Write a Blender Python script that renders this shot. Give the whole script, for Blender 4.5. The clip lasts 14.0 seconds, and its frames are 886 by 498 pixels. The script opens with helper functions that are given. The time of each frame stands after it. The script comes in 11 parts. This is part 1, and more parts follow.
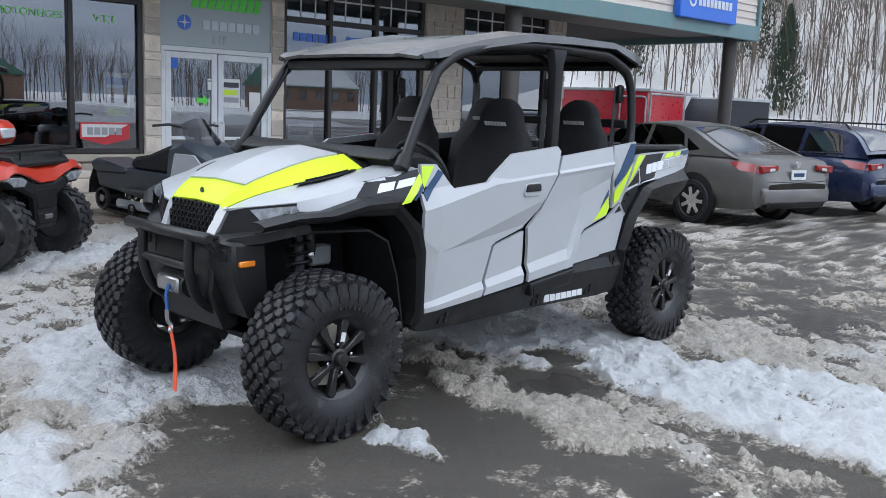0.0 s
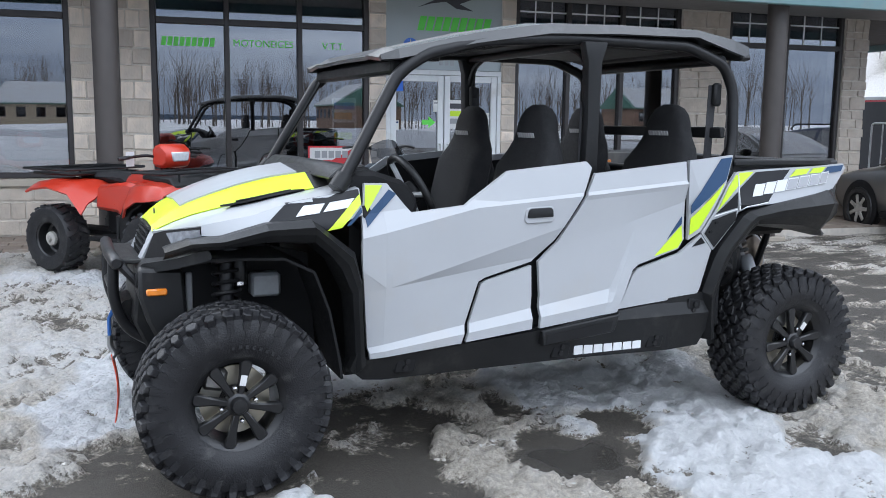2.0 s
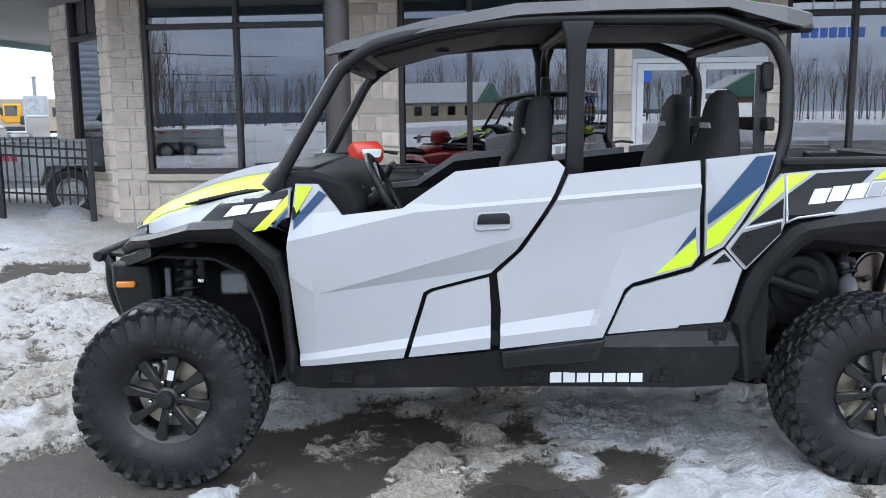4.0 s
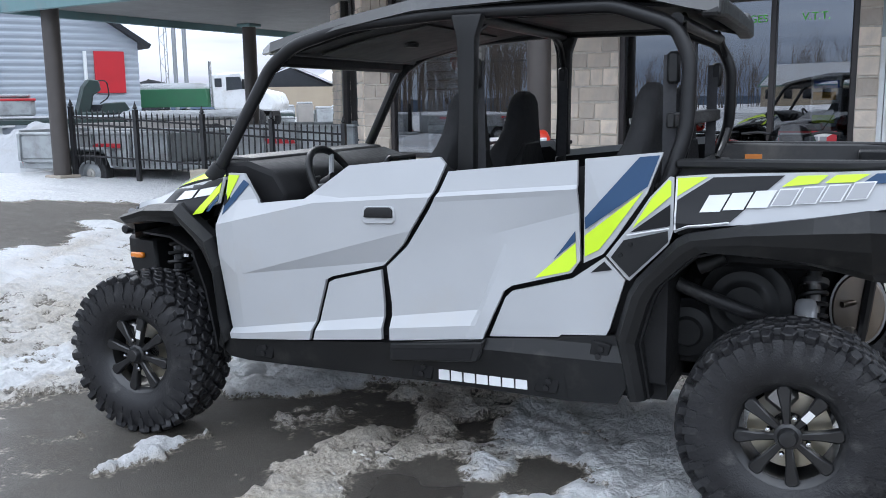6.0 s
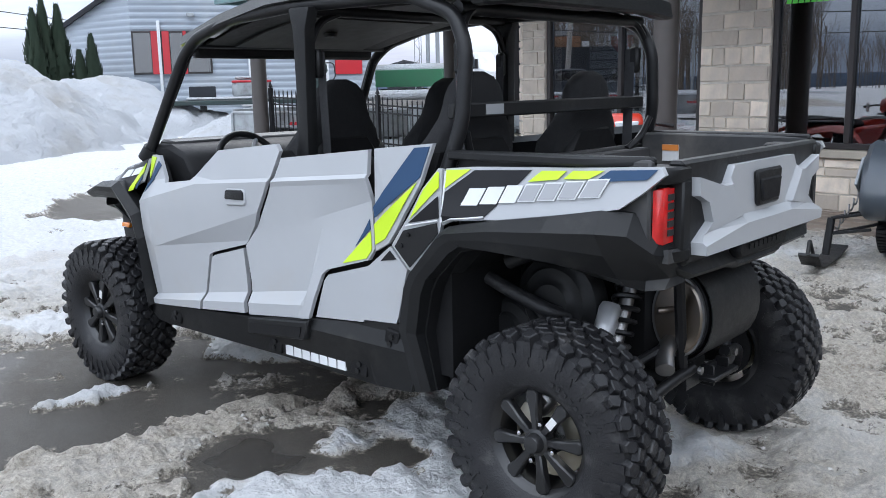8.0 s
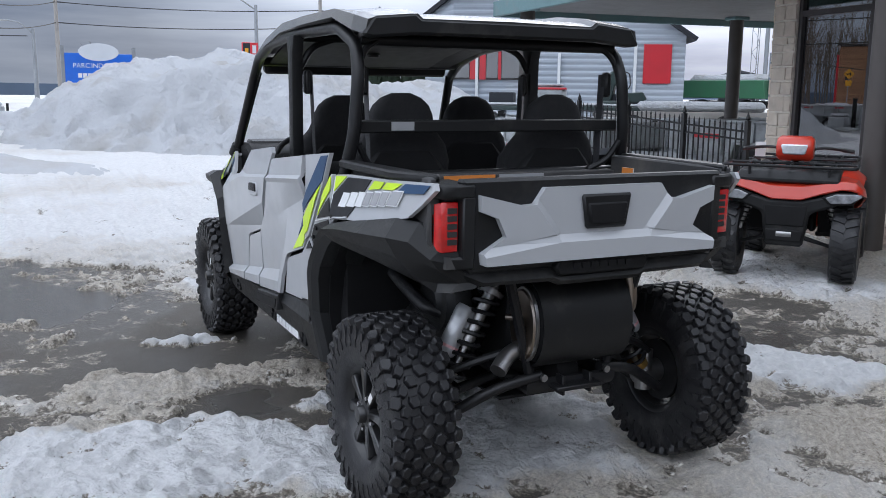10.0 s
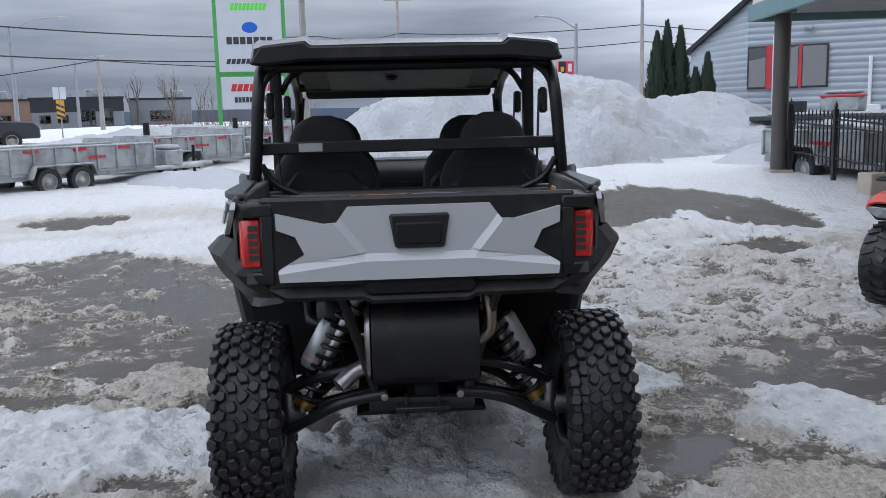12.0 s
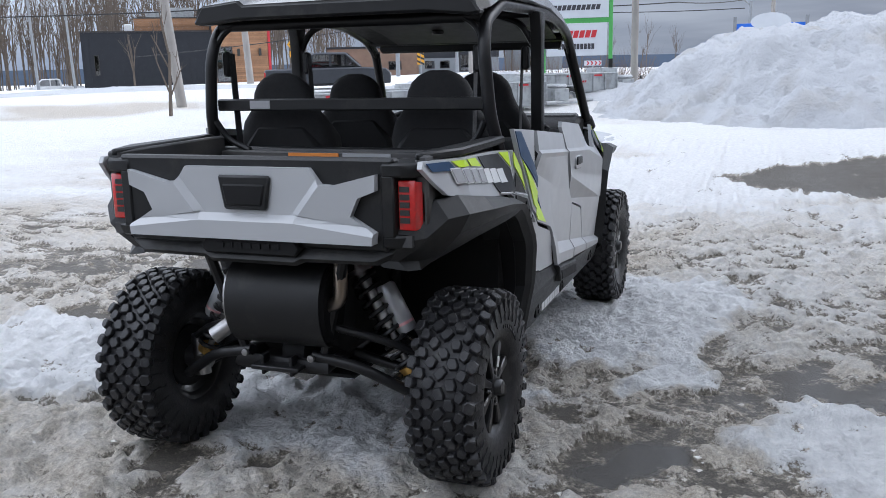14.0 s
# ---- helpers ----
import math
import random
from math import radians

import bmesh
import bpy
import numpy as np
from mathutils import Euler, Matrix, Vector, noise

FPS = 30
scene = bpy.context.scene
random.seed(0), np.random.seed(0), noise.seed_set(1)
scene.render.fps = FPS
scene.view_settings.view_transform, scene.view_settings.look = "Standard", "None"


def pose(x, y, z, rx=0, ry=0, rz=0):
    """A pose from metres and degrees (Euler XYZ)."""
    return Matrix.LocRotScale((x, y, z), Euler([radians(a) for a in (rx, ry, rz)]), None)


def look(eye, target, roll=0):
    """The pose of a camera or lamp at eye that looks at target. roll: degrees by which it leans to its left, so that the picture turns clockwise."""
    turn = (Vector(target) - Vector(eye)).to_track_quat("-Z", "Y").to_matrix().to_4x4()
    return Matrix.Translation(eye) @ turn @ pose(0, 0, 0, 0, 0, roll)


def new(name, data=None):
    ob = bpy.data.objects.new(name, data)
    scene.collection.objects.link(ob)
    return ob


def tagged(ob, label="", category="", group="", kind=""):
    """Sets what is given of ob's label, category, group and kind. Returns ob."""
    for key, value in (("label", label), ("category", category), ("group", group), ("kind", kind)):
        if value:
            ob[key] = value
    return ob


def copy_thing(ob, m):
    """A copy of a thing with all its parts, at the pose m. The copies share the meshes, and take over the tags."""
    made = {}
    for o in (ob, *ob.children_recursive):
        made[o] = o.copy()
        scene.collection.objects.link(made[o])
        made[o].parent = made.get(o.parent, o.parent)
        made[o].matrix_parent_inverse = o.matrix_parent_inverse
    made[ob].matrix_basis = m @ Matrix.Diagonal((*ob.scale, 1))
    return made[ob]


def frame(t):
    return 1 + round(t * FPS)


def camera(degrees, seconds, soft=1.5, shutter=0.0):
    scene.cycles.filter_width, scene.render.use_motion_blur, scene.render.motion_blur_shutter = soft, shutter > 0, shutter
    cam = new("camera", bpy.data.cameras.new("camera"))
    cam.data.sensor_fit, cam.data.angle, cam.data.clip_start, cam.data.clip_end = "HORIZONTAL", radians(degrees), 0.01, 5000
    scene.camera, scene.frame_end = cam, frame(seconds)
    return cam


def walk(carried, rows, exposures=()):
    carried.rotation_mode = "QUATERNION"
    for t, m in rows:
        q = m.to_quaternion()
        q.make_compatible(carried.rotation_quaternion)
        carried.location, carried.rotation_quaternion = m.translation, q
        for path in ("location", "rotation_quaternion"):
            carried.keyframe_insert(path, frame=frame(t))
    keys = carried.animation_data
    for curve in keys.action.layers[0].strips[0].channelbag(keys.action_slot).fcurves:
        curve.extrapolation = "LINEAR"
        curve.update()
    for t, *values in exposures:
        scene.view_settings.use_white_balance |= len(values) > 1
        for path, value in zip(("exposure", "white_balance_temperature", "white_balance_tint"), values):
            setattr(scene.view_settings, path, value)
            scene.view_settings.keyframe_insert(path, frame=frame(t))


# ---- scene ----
cam = camera(52.6, 14.0, 0.9)
PATH = [
    (0, (-3.814, -3.602, 1.453), (-2.371, -2.254, 1.141), 2.3),
    (0.5, (-3.367, -3.656, 1.434), (-2.09, -2.149, 1.117), 1.5),
    (1, (-2.935, -3.719, 1.425), (-1.816, -2.092, 1.105), 1.0),
    (1.5, (-2.476, -3.817, 1.444), (-1.468, -2.116, 1.147), 0.9),
    (2, (-1.99, -4.03, 1.434), (-1.193, -2.218, 1.152), 0.7),
    (2.2, (-1.849, -4.053, 1.456), (-1.152, -2.2, 1.173), 0.8),
    (4.3, (0.038, -4.088, 1.442), (-0.11, -2.115, 1.147), -0.9),
    (4.5, (0.235, -4.111, 1.443), (-0.003, -2.148, 1.144), -1.0),
    (5, (0.652, -4.049, 1.45), (0.224, -2.122, 1.131), -0.2),
    (5.5, (1.049, -3.894, 1.455), (0.461, -2.01, 1.136), 0.1),
    (6, (1.477, -3.762, 1.467), (0.681, -1.955, 1.145), -0.8),
    (6.5, (1.837, -3.541, 1.47), (0.912, -1.797, 1.149), -0.8),
    (7, (2.136, -3.267, 1.485), (1.082, -1.597, 1.167), -1.3),
    (7.5, (2.573, -3.117, 1.482), (1.374, -1.554, 1.141), -2.4),
    (8, (2.942, -2.927, 1.484), (1.636, -1.456, 1.124), -1.1),
    (8.2, (3.054, -2.82, 1.483), (1.709, -1.384, 1.125), -0.2),
    (10.3, (4.482, -1.652, 1.537), (2.673, -0.878, 1.179), 0.2),
    (10.5, (4.554, -1.496, 1.522), (2.728, -0.77, 1.15), 0.0),
    (11, (4.612, -1.041, 1.529), (2.736, -0.468, 1.141), 0.4),
    (11.5, (4.776, -0.588, 1.531), (2.827, -0.279, 1.202), 0.1),
    (12, (4.831, -0.117, 1.539), (2.859, 0.015, 1.234), -1.4),
    (12.5, (4.746, 0.366, 1.545), (2.773, 0.391, 1.217), -1.5),
    (13, (4.756, 0.82, 1.553), (2.805, 0.553, 1.202), -1.5),
    (13.5, (4.6, 1.262, 1.528), (2.708, 0.743, 1.14), -1.5),
    (14, (4.425, 1.711, 1.55), (2.588, 1.03, 1.148), -1.3),
]
walk(cam, [(t, look(eye, target, roll)) for t, eye, target, roll in PATH],
     [(0, -0.28, 6400, 10), (1, -0.22, 6400, 10), (2, -0.04, 6380, 10), (4.5, 0.08, 6380, 10), (5.5, -0.06, 6380, 10), (7, -0.14, 6420, 10), (8, -0.09, 6450, 10), (10.5, -0.48, 6480, 12), (11.3, -0.42, 6480, 12), (12, -0.53, 6480, 12), (13, -0.44, 6480, 12), (14, -0.28, 6480, 12)])

# ---- world and sun: an overcast winter sky ----
world = bpy.data.worlds.new("world")
scene.world = world
world.use_nodes = True
wn = world.node_tree
wn.nodes.clear()


def wnode(kind):
    return wn.nodes.new(kind)


def wmixer(blend):
    n = wn.nodes.new("ShaderNodeMix")
    n.data_type, n.blend_type = "RGBA", blend
    return n


SUN_EL, SUN_AZ = radians(28), radians(318)
sky = wnode("ShaderNodeTexSky")
sky.sky_type, sky.sun_disc = "NISHITA", False
sky.sun_elevation, sky.sun_rotation = SUN_EL, SUN_AZ
sky.air_density, sky.dust_density = 1.2, 3.0
sky_low = wmixer("MULTIPLY")
sky_low.inputs[0].default_value = 1.0
sky_low.inputs[7].default_value = (0.1, 0.1, 0.1, 1)
wn.links.new(sky.outputs[0], sky_low.inputs[6])
wtc = wnode("ShaderNodeTexCoord")
wmap = wnode("ShaderNodeMapping")
wmap.inputs["Scale"].default_value = (1.3, 1.3, 12.0)
wn.links.new(wtc.outputs["Generated"], wmap.inputs[0])
wnz = wnode("ShaderNodeTexNoise")
wnz.inputs["Scale"].default_value = 1.7
wnz.inputs["Detail"].default_value = 7
wnz.inputs["Roughness"].default_value = 0.55
wn.links.new(wmap.outputs[0], wnz.inputs[0])
cloud = wnode("ShaderNodeValToRGB")
cloud.color_ramp.elements[0].position, cloud.color_ramp.elements[0].color = 0.33, (0.345, 0.415, 0.545, 1)
cloud.color_ramp.elements[1].position, cloud.color_ramp.elements[1].color = 0.66, (0.86, 0.915, 0.99, 1)
wn.links.new(wnz.outputs[0], cloud.inputs[0])
# the cloud is thinner, and so brighter, round the hidden sun
wdot = wnode("ShaderNodeVectorMath")
wdot.operation = "DOT_PRODUCT"
wdot.inputs[1].default_value = (math.sin(SUN_AZ) * math.cos(SUN_EL), math.cos(SUN_AZ) * math.cos(SUN_EL), math.sin(SUN_EL))
wn.links.new(wtc.outputs["Generated"], wdot.inputs[0])
wnorth = wnode("ShaderNodeMapRange")
wnorth.inputs["From Min"].default_value, wnorth.inputs["From Max"].default_value = 0.70, 1.0
wnorth.inputs["To Min"].default_value, wnorth.inputs["To Max"].default_value = 0.70, 2.0
wn.links.new(wdot.outputs["Value"], wnorth.inputs["Value"])
# an overcast sky is brightest overhead
wsep = wnode("ShaderNodeSeparateXYZ")
wn.links.new(wtc.outputs["Generated"], wsep.inputs[0])
wzen = wnode("ShaderNodeMapRange")
wzen.inputs["From Min"].default_value, wzen.inputs["From Max"].default_value = 0.02, 0.65
wzen.inputs["To Min"].default_value, wzen.inputs["To Max"].default_value = 0.50, 2.1
wn.links.new(wsep.outputs["Z"], wzen.inputs["Value"])
# and thinner again over the open side to the south
wdot2 = wnode("ShaderNodeVectorMath")
wdot2.operation = "DOT_PRODUCT"
wdot2.inputs[1].default_value = (0.30, -0.92, 0.25)
wn.links.new(wtc.outputs["Generated"], wdot2.inputs[0])
wsouth = wnode("ShaderNodeMapRange")
wsouth.inputs["From Min"].default_value, wsouth.inputs["From Max"].default_value = 0.05, 0.90
wsouth.inputs["To Min"].default_value, wsouth.inputs["To Max"].default_value = 1.0, 2.3
wn.links.new(wdot2.outputs["Value"], wsouth.inputs["Value"])
wns = wnode("ShaderNodeMath")
wns.operation = "MULTIPLY"
wn.links.new(wnorth.outputs[0], wns.inputs[0])
wn.links.new(wsouth.outputs[0], wns.inputs[1])
wdot3 = wnode("ShaderNodeVectorMath")
wdot3.operation = "DOT_PRODUCT"
wdot3.inputs[1].default_value = (0.93, 0.20, 0.30)
wn.links.new(wtc.outputs["Generated"], wdot3.inputs[0])
weast = wnode("ShaderNodeMapRange")
weast.inputs["From Min"].default_value, weast.inputs["From Max"].default_value = 0.35, 0.95
weast.inputs["To Min"].default_value, weast.inputs["To Max"].default_value = 1.0, 0.85
wn.links.new(wdot3.outputs["Value"], weast.inputs["Value"])
wne = wnode("ShaderNodeMath")
wne.operation = "MULTIPLY"
wn.links.new(wns.outputs[0], wne.inputs[0])
wn.links.new(weast.outputs[0], wne.inputs[1])
wfac = wnode("ShaderNodeMath")
wfac.operation = "MULTIPLY"
wn.links.new(wne.outputs[0], wfac.inputs[0])
wn.links.new(wzen.outputs[0], wfac.inputs[1])
wbright = wmixer("MULTIPLY")
wbright.inputs[0].default_value = 1.0
wn.links.new(cloud.outputs[0], wbright.inputs[6])
wn.links.new(wfac.outputs[0], wbright.inputs[7])
# the low cloud is seen through more blue air
wlow = wnode("ShaderNodeMapRange")
wlow.inputs["From Min"].default_value, wlow.inputs["From Max"].default_value = 0.04, 0.30
wn.links.new(wsep.outputs["Z"], wlow.inputs["Value"])
wair = wmixer("MIX")
wair.inputs[6].default_value, wair.inputs[7].default_value = (0.89, 0.98, 1.12, 1), (1, 1, 1, 1)
wn.links.new(wlow.outputs[0], wair.inputs[0])
wtint = wmixer("MULTIPLY")
wtint.inputs[0].default_value = 1.0
wn.links.new(wbright.outputs[2], wtint.inputs[6])
wn.links.new(wair.outputs[2], wtint.inputs[7])
wmix = wmixer("MIX")
wmix.inputs[0].default_value = 0.93
wn.links.new(sky_low.outputs[2], wmix.inputs[6])
wn.links.new(wtint.outputs[2], wmix.inputs[7])
wbg = wnode("ShaderNodeBackground")
wbg.inputs["Strength"].default_value = 1.65
wout = wnode("ShaderNodeOutputWorld")
wn.links.new(wmix.outputs[2], wbg.inputs[0])
wn.links.new(wbg.outputs[0], wout.inputs[0])

sun = new("sun", bpy.data.lights.new("sun", "SUN"))
sun.data.energy, sun.data.angle, sun.data.color = 0.6, radians(25), (1.0, 0.98, 0.95)
sun.matrix_world = look((30 * math.sin(SUN_AZ) * math.cos(SUN_EL), 30 * math.cos(SUN_AZ) * math.cos(SUN_EL), 30 * math.sin(SUN_EL)), (0, 0, 0))

# ---- materials ----
def rgba(c):
    return (c[0], c[1], c[2], 1.0)


def material(name, base, rough=0.5, metal=0.0, second=None, scale=8.0, bump=0.0, bump_scale=60.0, spread=0.5, coat=0.0, coat_rough=0.05,
             dirt=None, dirt_amount=0.0, dirt_scale=3.0, rough_vary=0.12, ior=1.5, random=0.0):
    """A procedural surface: two colours in soft patches, finer grain in the roughness, dirt in blotches and a fine relief."""
    m = bpy.data.materials.new(name)
    m.use_nodes = True
    nt = m.node_tree
    b = nt.nodes["Principled BSDF"]
    tc = nt.nodes.new("ShaderNodeTexCoord")
    nz = nt.nodes.new("ShaderNodeTexNoise")
    nz.inputs["Scale"].default_value, nz.inputs["Detail"].default_value = scale, 6
    nt.links.new(tc.outputs["Object"], nz.inputs["Vector"])
    ramp = nt.nodes.new("ShaderNodeMapRange")
    ramp.inputs["From Min"].default_value, ramp.inputs["From Max"].default_value = 0.5 - spread / 2, 0.5 + spread / 2
    nt.links.new(nz.outputs["Fac"], ramp.inputs["Value"])
    mix = nt.nodes.new("ShaderNodeMix")
    mix.data_type = "RGBA"
    second = second or tuple(v * 0.82 for v in base)
    mix.inputs[6].default_value, mix.inputs[7].default_value = rgba(base), rgba(second)
    nt.links.new(ramp.outputs[0], mix.inputs[0])
    colour = mix.outputs[2]
    if random:
        info = nt.nodes.new("ShaderNodeObjectInfo")
        hsv = nt.nodes.new("ShaderNodeHueSaturation")
        rr = nt.nodes.new("ShaderNodeMapRange")
        rr.inputs["To Min"].default_value, rr.inputs["To Max"].default_value = 1 - random, 1 + random
        nt.links.new(info.outputs["Random"], rr.inputs["Value"])
        nt.links.new(rr.outputs[0], hsv.inputs["Value"])
        nt.links.new(colour, hsv.inputs["Color"])
        colour = hsv.outputs[0]
    if dirt:
        dn = nt.nodes.new("ShaderNodeTexNoise")
        dn.inputs["Scale"].default_value, dn.inputs["Detail"].default_value, dn.inputs["Roughness"].default_value = dirt_scale, 8, 0.65
        nt.links.new(tc.outputs["Object"], dn.inputs["Vector"])
        dr = nt.nodes.new("ShaderNodeMapRange")
        dr.inputs["From Min"].default_value, dr.inputs["From Max"].default_value = 0.62 - 0.3 * dirt_amount, 0.8
        nt.links.new(dn.outputs["Fac"], dr.inputs["Value"])
        dm = nt.nodes.new("ShaderNodeMix")
        dm.data_type = "RGBA"
        dm.inputs[7].default_value = rgba(dirt)
        nt.links.new(dr.outputs[0], dm.inputs[0])
        nt.links.new(colour, dm.inputs[6])
        colour = dm.outputs[2]
    nt.links.new(colour, b.inputs["Base Color"])
    rn = nt.nodes.new("ShaderNodeTexNoise")
    rn.inputs["Scale"].default_value, rn.inputs["Detail"].default_value = scale * 4, 5
    nt.links.new(tc.outputs["Object"], rn.inputs["Vector"])
    rm = nt.nodes.new("ShaderNodeMapRange")
    rm.inputs["To Min"].default_value, rm.inputs["To Max"].default_value = max(0.02, rough - rough_vary), min(1, rough + rough_vary)
    nt.links.new(rn.outputs["Fac"], rm.inputs["Value"])
    nt.links.new(rm.outputs[0], b.inputs["Roughness"])
    b.inputs["Metallic"].default_value, b.inputs["IOR"].default_value = metal, ior
    b.inputs["Coat Weight"].default_value, b.inputs["Coat Roughness"].default_value = coat, coat_rough
    if bump:
        bn = nt.nodes.new("ShaderNodeTexNoise")
        bn.inputs["Scale"].default_value, bn.inputs["Detail"].default_value = bump_scale, 4
        nt.links.new(tc.outputs["Object"], bn.inputs["Vector"])
        bp = nt.nodes.new("ShaderNodeBump")
        bp.inputs["Strength"].default_value, bp.inputs["Distance"].default_value = bump, 0.01
        nt.links.new(bn.outputs["Fac"], bp.inputs["Height"])
        nt.links.new(bp.outputs[0], b.inputs["Normal"])
    return m


def glass_pane(name, tint, gloss=0.0, rough=0.0):
    """Clear or dark glazing: what is behind shows through a tint, and the surface reflects by Fresnel."""
    m = bpy.data.materials.new(name)
    m.use_nodes = True
    nt = m.node_tree
    nt.nodes.clear()
    out, mix = nt.nodes.new("ShaderNodeOutputMaterial"), nt.nodes.new("ShaderNodeMixShader")
    tr, gl, fr, mx = (nt.nodes.new("ShaderNode" + k) for k in ("BsdfTransparent", "BsdfGlossy", "Fresnel", "Math"))
    tr.inputs[0].default_value = rgba(tint)
    gl.inputs["Roughness"].default_value = rough
    gl.inputs[0].default_value = (0.95, 0.95, 0.97, 1)
    fr.inputs[0].default_value = 1.5
    mx.operation = "ADD"
    mx.inputs[1].default_value = gloss
    mx.use_clamp = True
    nt.links.new(fr.outputs[0], mx.inputs[0])
    nt.links.new(mx.outputs[0], mix.inputs[0])
    nt.links.new(tr.outputs[0], mix.inputs[1])
    nt.links.new(gl.outputs[0], mix.inputs[2])
    nt.links.new(mix.outputs[0], out.inputs[0])
    return m


ROAD_DIRT = (0.30, 0.26, 0.21)
M = {}
M["paint_grey"] = material("paint_grey", (0.425, 0.435, 0.45), 0.38, 0.0, (0.40, 0.41, 0.425), 3.0, coat=0.5, coat_rough=0.04, ior=1.42, dirt=(0.42, 0.41, 0.40), dirt_amount=0.12, dirt_scale=2.2, bump=0.02, bump_scale=25)
M["paint_lime"] = material("paint_lime", (0.62, 0.86, 0.01), 0.45, 0.0, (0.58, 0.80, 0.01), 3.0, coat=0.15, coat_rough=0.15, ior=1.4)
M["decal_lime"] = material("decal_lime", (0.60, 0.84, 0.02), 0.35, 0.0, (0.56, 0.8, 0.02), 5.0, coat=0.3)
M["decal_blue"] = material("decal_blue", (0.025, 0.065, 0.14), 0.42, 0.0, (0.022, 0.056, 0.12), 5.0, ior=1.38)
M["decal_dark"] = material("decal_dark", (0.012, 0.0125, 0.014), 0.35, 0.0, (0.01, 0.01, 0.012), 6.0, ior=1.36)
M["decal_grey"] = material("decal_grey", (0.33, 0.335, 0.35), 0.35, 0.0, (0.30, 0.31, 0.32), 6.0, coat=0.3)
M["decal_mid"] = material("decal_mid", (0.36, 0.365, 0.38), 0.35, 0.0, (0.34, 0.345, 0.36), 6.0, coat=0.3)
M["decal_rose"] = material("decal_rose", (0.6, 0.2, 0.22), 0.4, 0.0, (0.7, 0.5, 0.5), 60.0)
M["decal_white"] = material("decal_white", (0.72, 0.73, 0.74), 0.4, 0.0, (0.68, 0.69, 0.7), 9.0)
M["plastic_black"] = material("plastic_black", (0.0095, 0.0098, 0.0105), 0.42, 0.0, (0.014, 0.0143, 0.015), 9.0, bump=0.12, bump_scale=420, dirt=(0.045, 0.043, 0.040), dirt_amount=0.2, dirt_scale=5, ior=1.38)
M["plastic_deep"] = material("plastic_deep", (0.008, 0.008, 0.0085), 0.58, 0.0, (0.013, 0.013, 0.014), 9.0, bump=0.1, bump_scale=200, ior=1.30)
M["tube_black"] = material("tube_black", (0.009, 0.009, 0.010), 0.36, 0.0, (0.013, 0.013, 0.014), 20.0, bump=0.06, bump_scale=500, ior=1.40)
M["roof_black"] = material("roof_black", (0.022, 0.0225, 0.024), 0.36, 0.0, (0.034, 0.035, 0.036), 3.0, bump=0.12, bump_scale=350, dirt=(0.12, 0.12, 0.12), dirt_amount=0.35, dirt_scale=2.4, ior=1.48, coat=0.8, coat_rough=0.14)
M["rubber"] = material("rubber", (0.012, 0.012, 0.0135), 0.42, 0.0, (0.020, 0.020, 0.022), 14.0, bump=0.3, bump_scale=150, dirt=(0.085, 0.082, 0.080), dirt_amount=0.25, dirt_scale=11, ior=1.42)
M["rim_black"] = material("rim_black", (0.014, 0.014, 0.015), 0.34, 0.2, (0.02, 0.02, 0.021), 15.0, coat=0.3)
M["can_silver"] = material("can_silver", (0.48, 0.49, 0.51), 0.36, 0.55, (0.40, 0.41, 0.43), 20.0)
M["heat_black"] = material("heat_black", (0.006, 0.006, 0.007), 0.75, 0.0, (0.009, 0.009, 0.010), 12.0, bump=0.15, bump_scale=90, ior=1.28)
M["chrome"] = material("chrome", (0.75, 0.75, 0.76), 0.18, 1.0, (0.6, 0.6, 0.62), 30.0)
M["steel"] = material("steel", (0.42, 0.42, 0.43), 0.38, 1.0, (0.3, 0.29, 0.28), 12.0, bump=0.08, bump_scale=120)
M["disc_steel"] = material("disc_steel", (0.55, 0.54, 0.52), 0.35, 1.0, (0.5, 0.44, 0.3), 9.0)
M["steel_burnt"] = material("steel_burnt", (0.34, 0.27, 0.20), 0.35, 1.0, (0.22, 0.20, 0.19), 8.0, bump=0.06, bump_scale=90)
M["brass"] = material("brass", (0.6, 0.36, 0.10), 0.35, 0.9, (0.5, 0.3, 0.1), 20)
M["fabric_black"] = material("fabric_black", (0.010, 0.010, 0.0115), 0.85, 0.0, (0.016, 0.016, 0.0175), 16.0, bump=0.4, bump_scale=650)
M["webbing"] = material("webbing", (0.03, 0.031, 0.034), 0.7, 0.0, (0.045, 0.045, 0.05), 60.0, bump=0.3, bump_scale=900)
M["stitch"] = material("stitch", (0.42, 0.42, 0.42), 0.6)
M["strap_orange"] = material("strap_orange", (0.85, 0.10, 0.03), 0.6, 0.0, (0.75, 0.08, 0.03), 30, bump=0.2, bump_scale=500)
M["rope_blue"] = material("rope_blue", (0.03, 0.13, 0.42), 0.7, 0.0, (0.02, 0.1, 0.3), 80, bump=0.4, bump_scale=700)
M["lens_amber"] = material("lens_amber", (0.85, 0.25, 0.02), 0.15, 0.0, (0.7, 0.2, 0.02), 40, coat=1.0)
M["lens_red"] = material("lens_red", (0.70, 0.015, 0.015), 0.12, 0.0, (0.40, 0.01, 0.01), 30, coat=1.0)
M["lens_car"] = material("lens_car", (0.32, 0.012, 0.012), 0.15, 0.0, (0.2, 0.008, 0.008), 30, coat=0.6)
M["lens_red_bright"] = material("lens_red_bright", (0.85, 0.03, 0.03), 0.2, 0.0, (0.8, 0.02, 0.02), 30, coat=1.0)
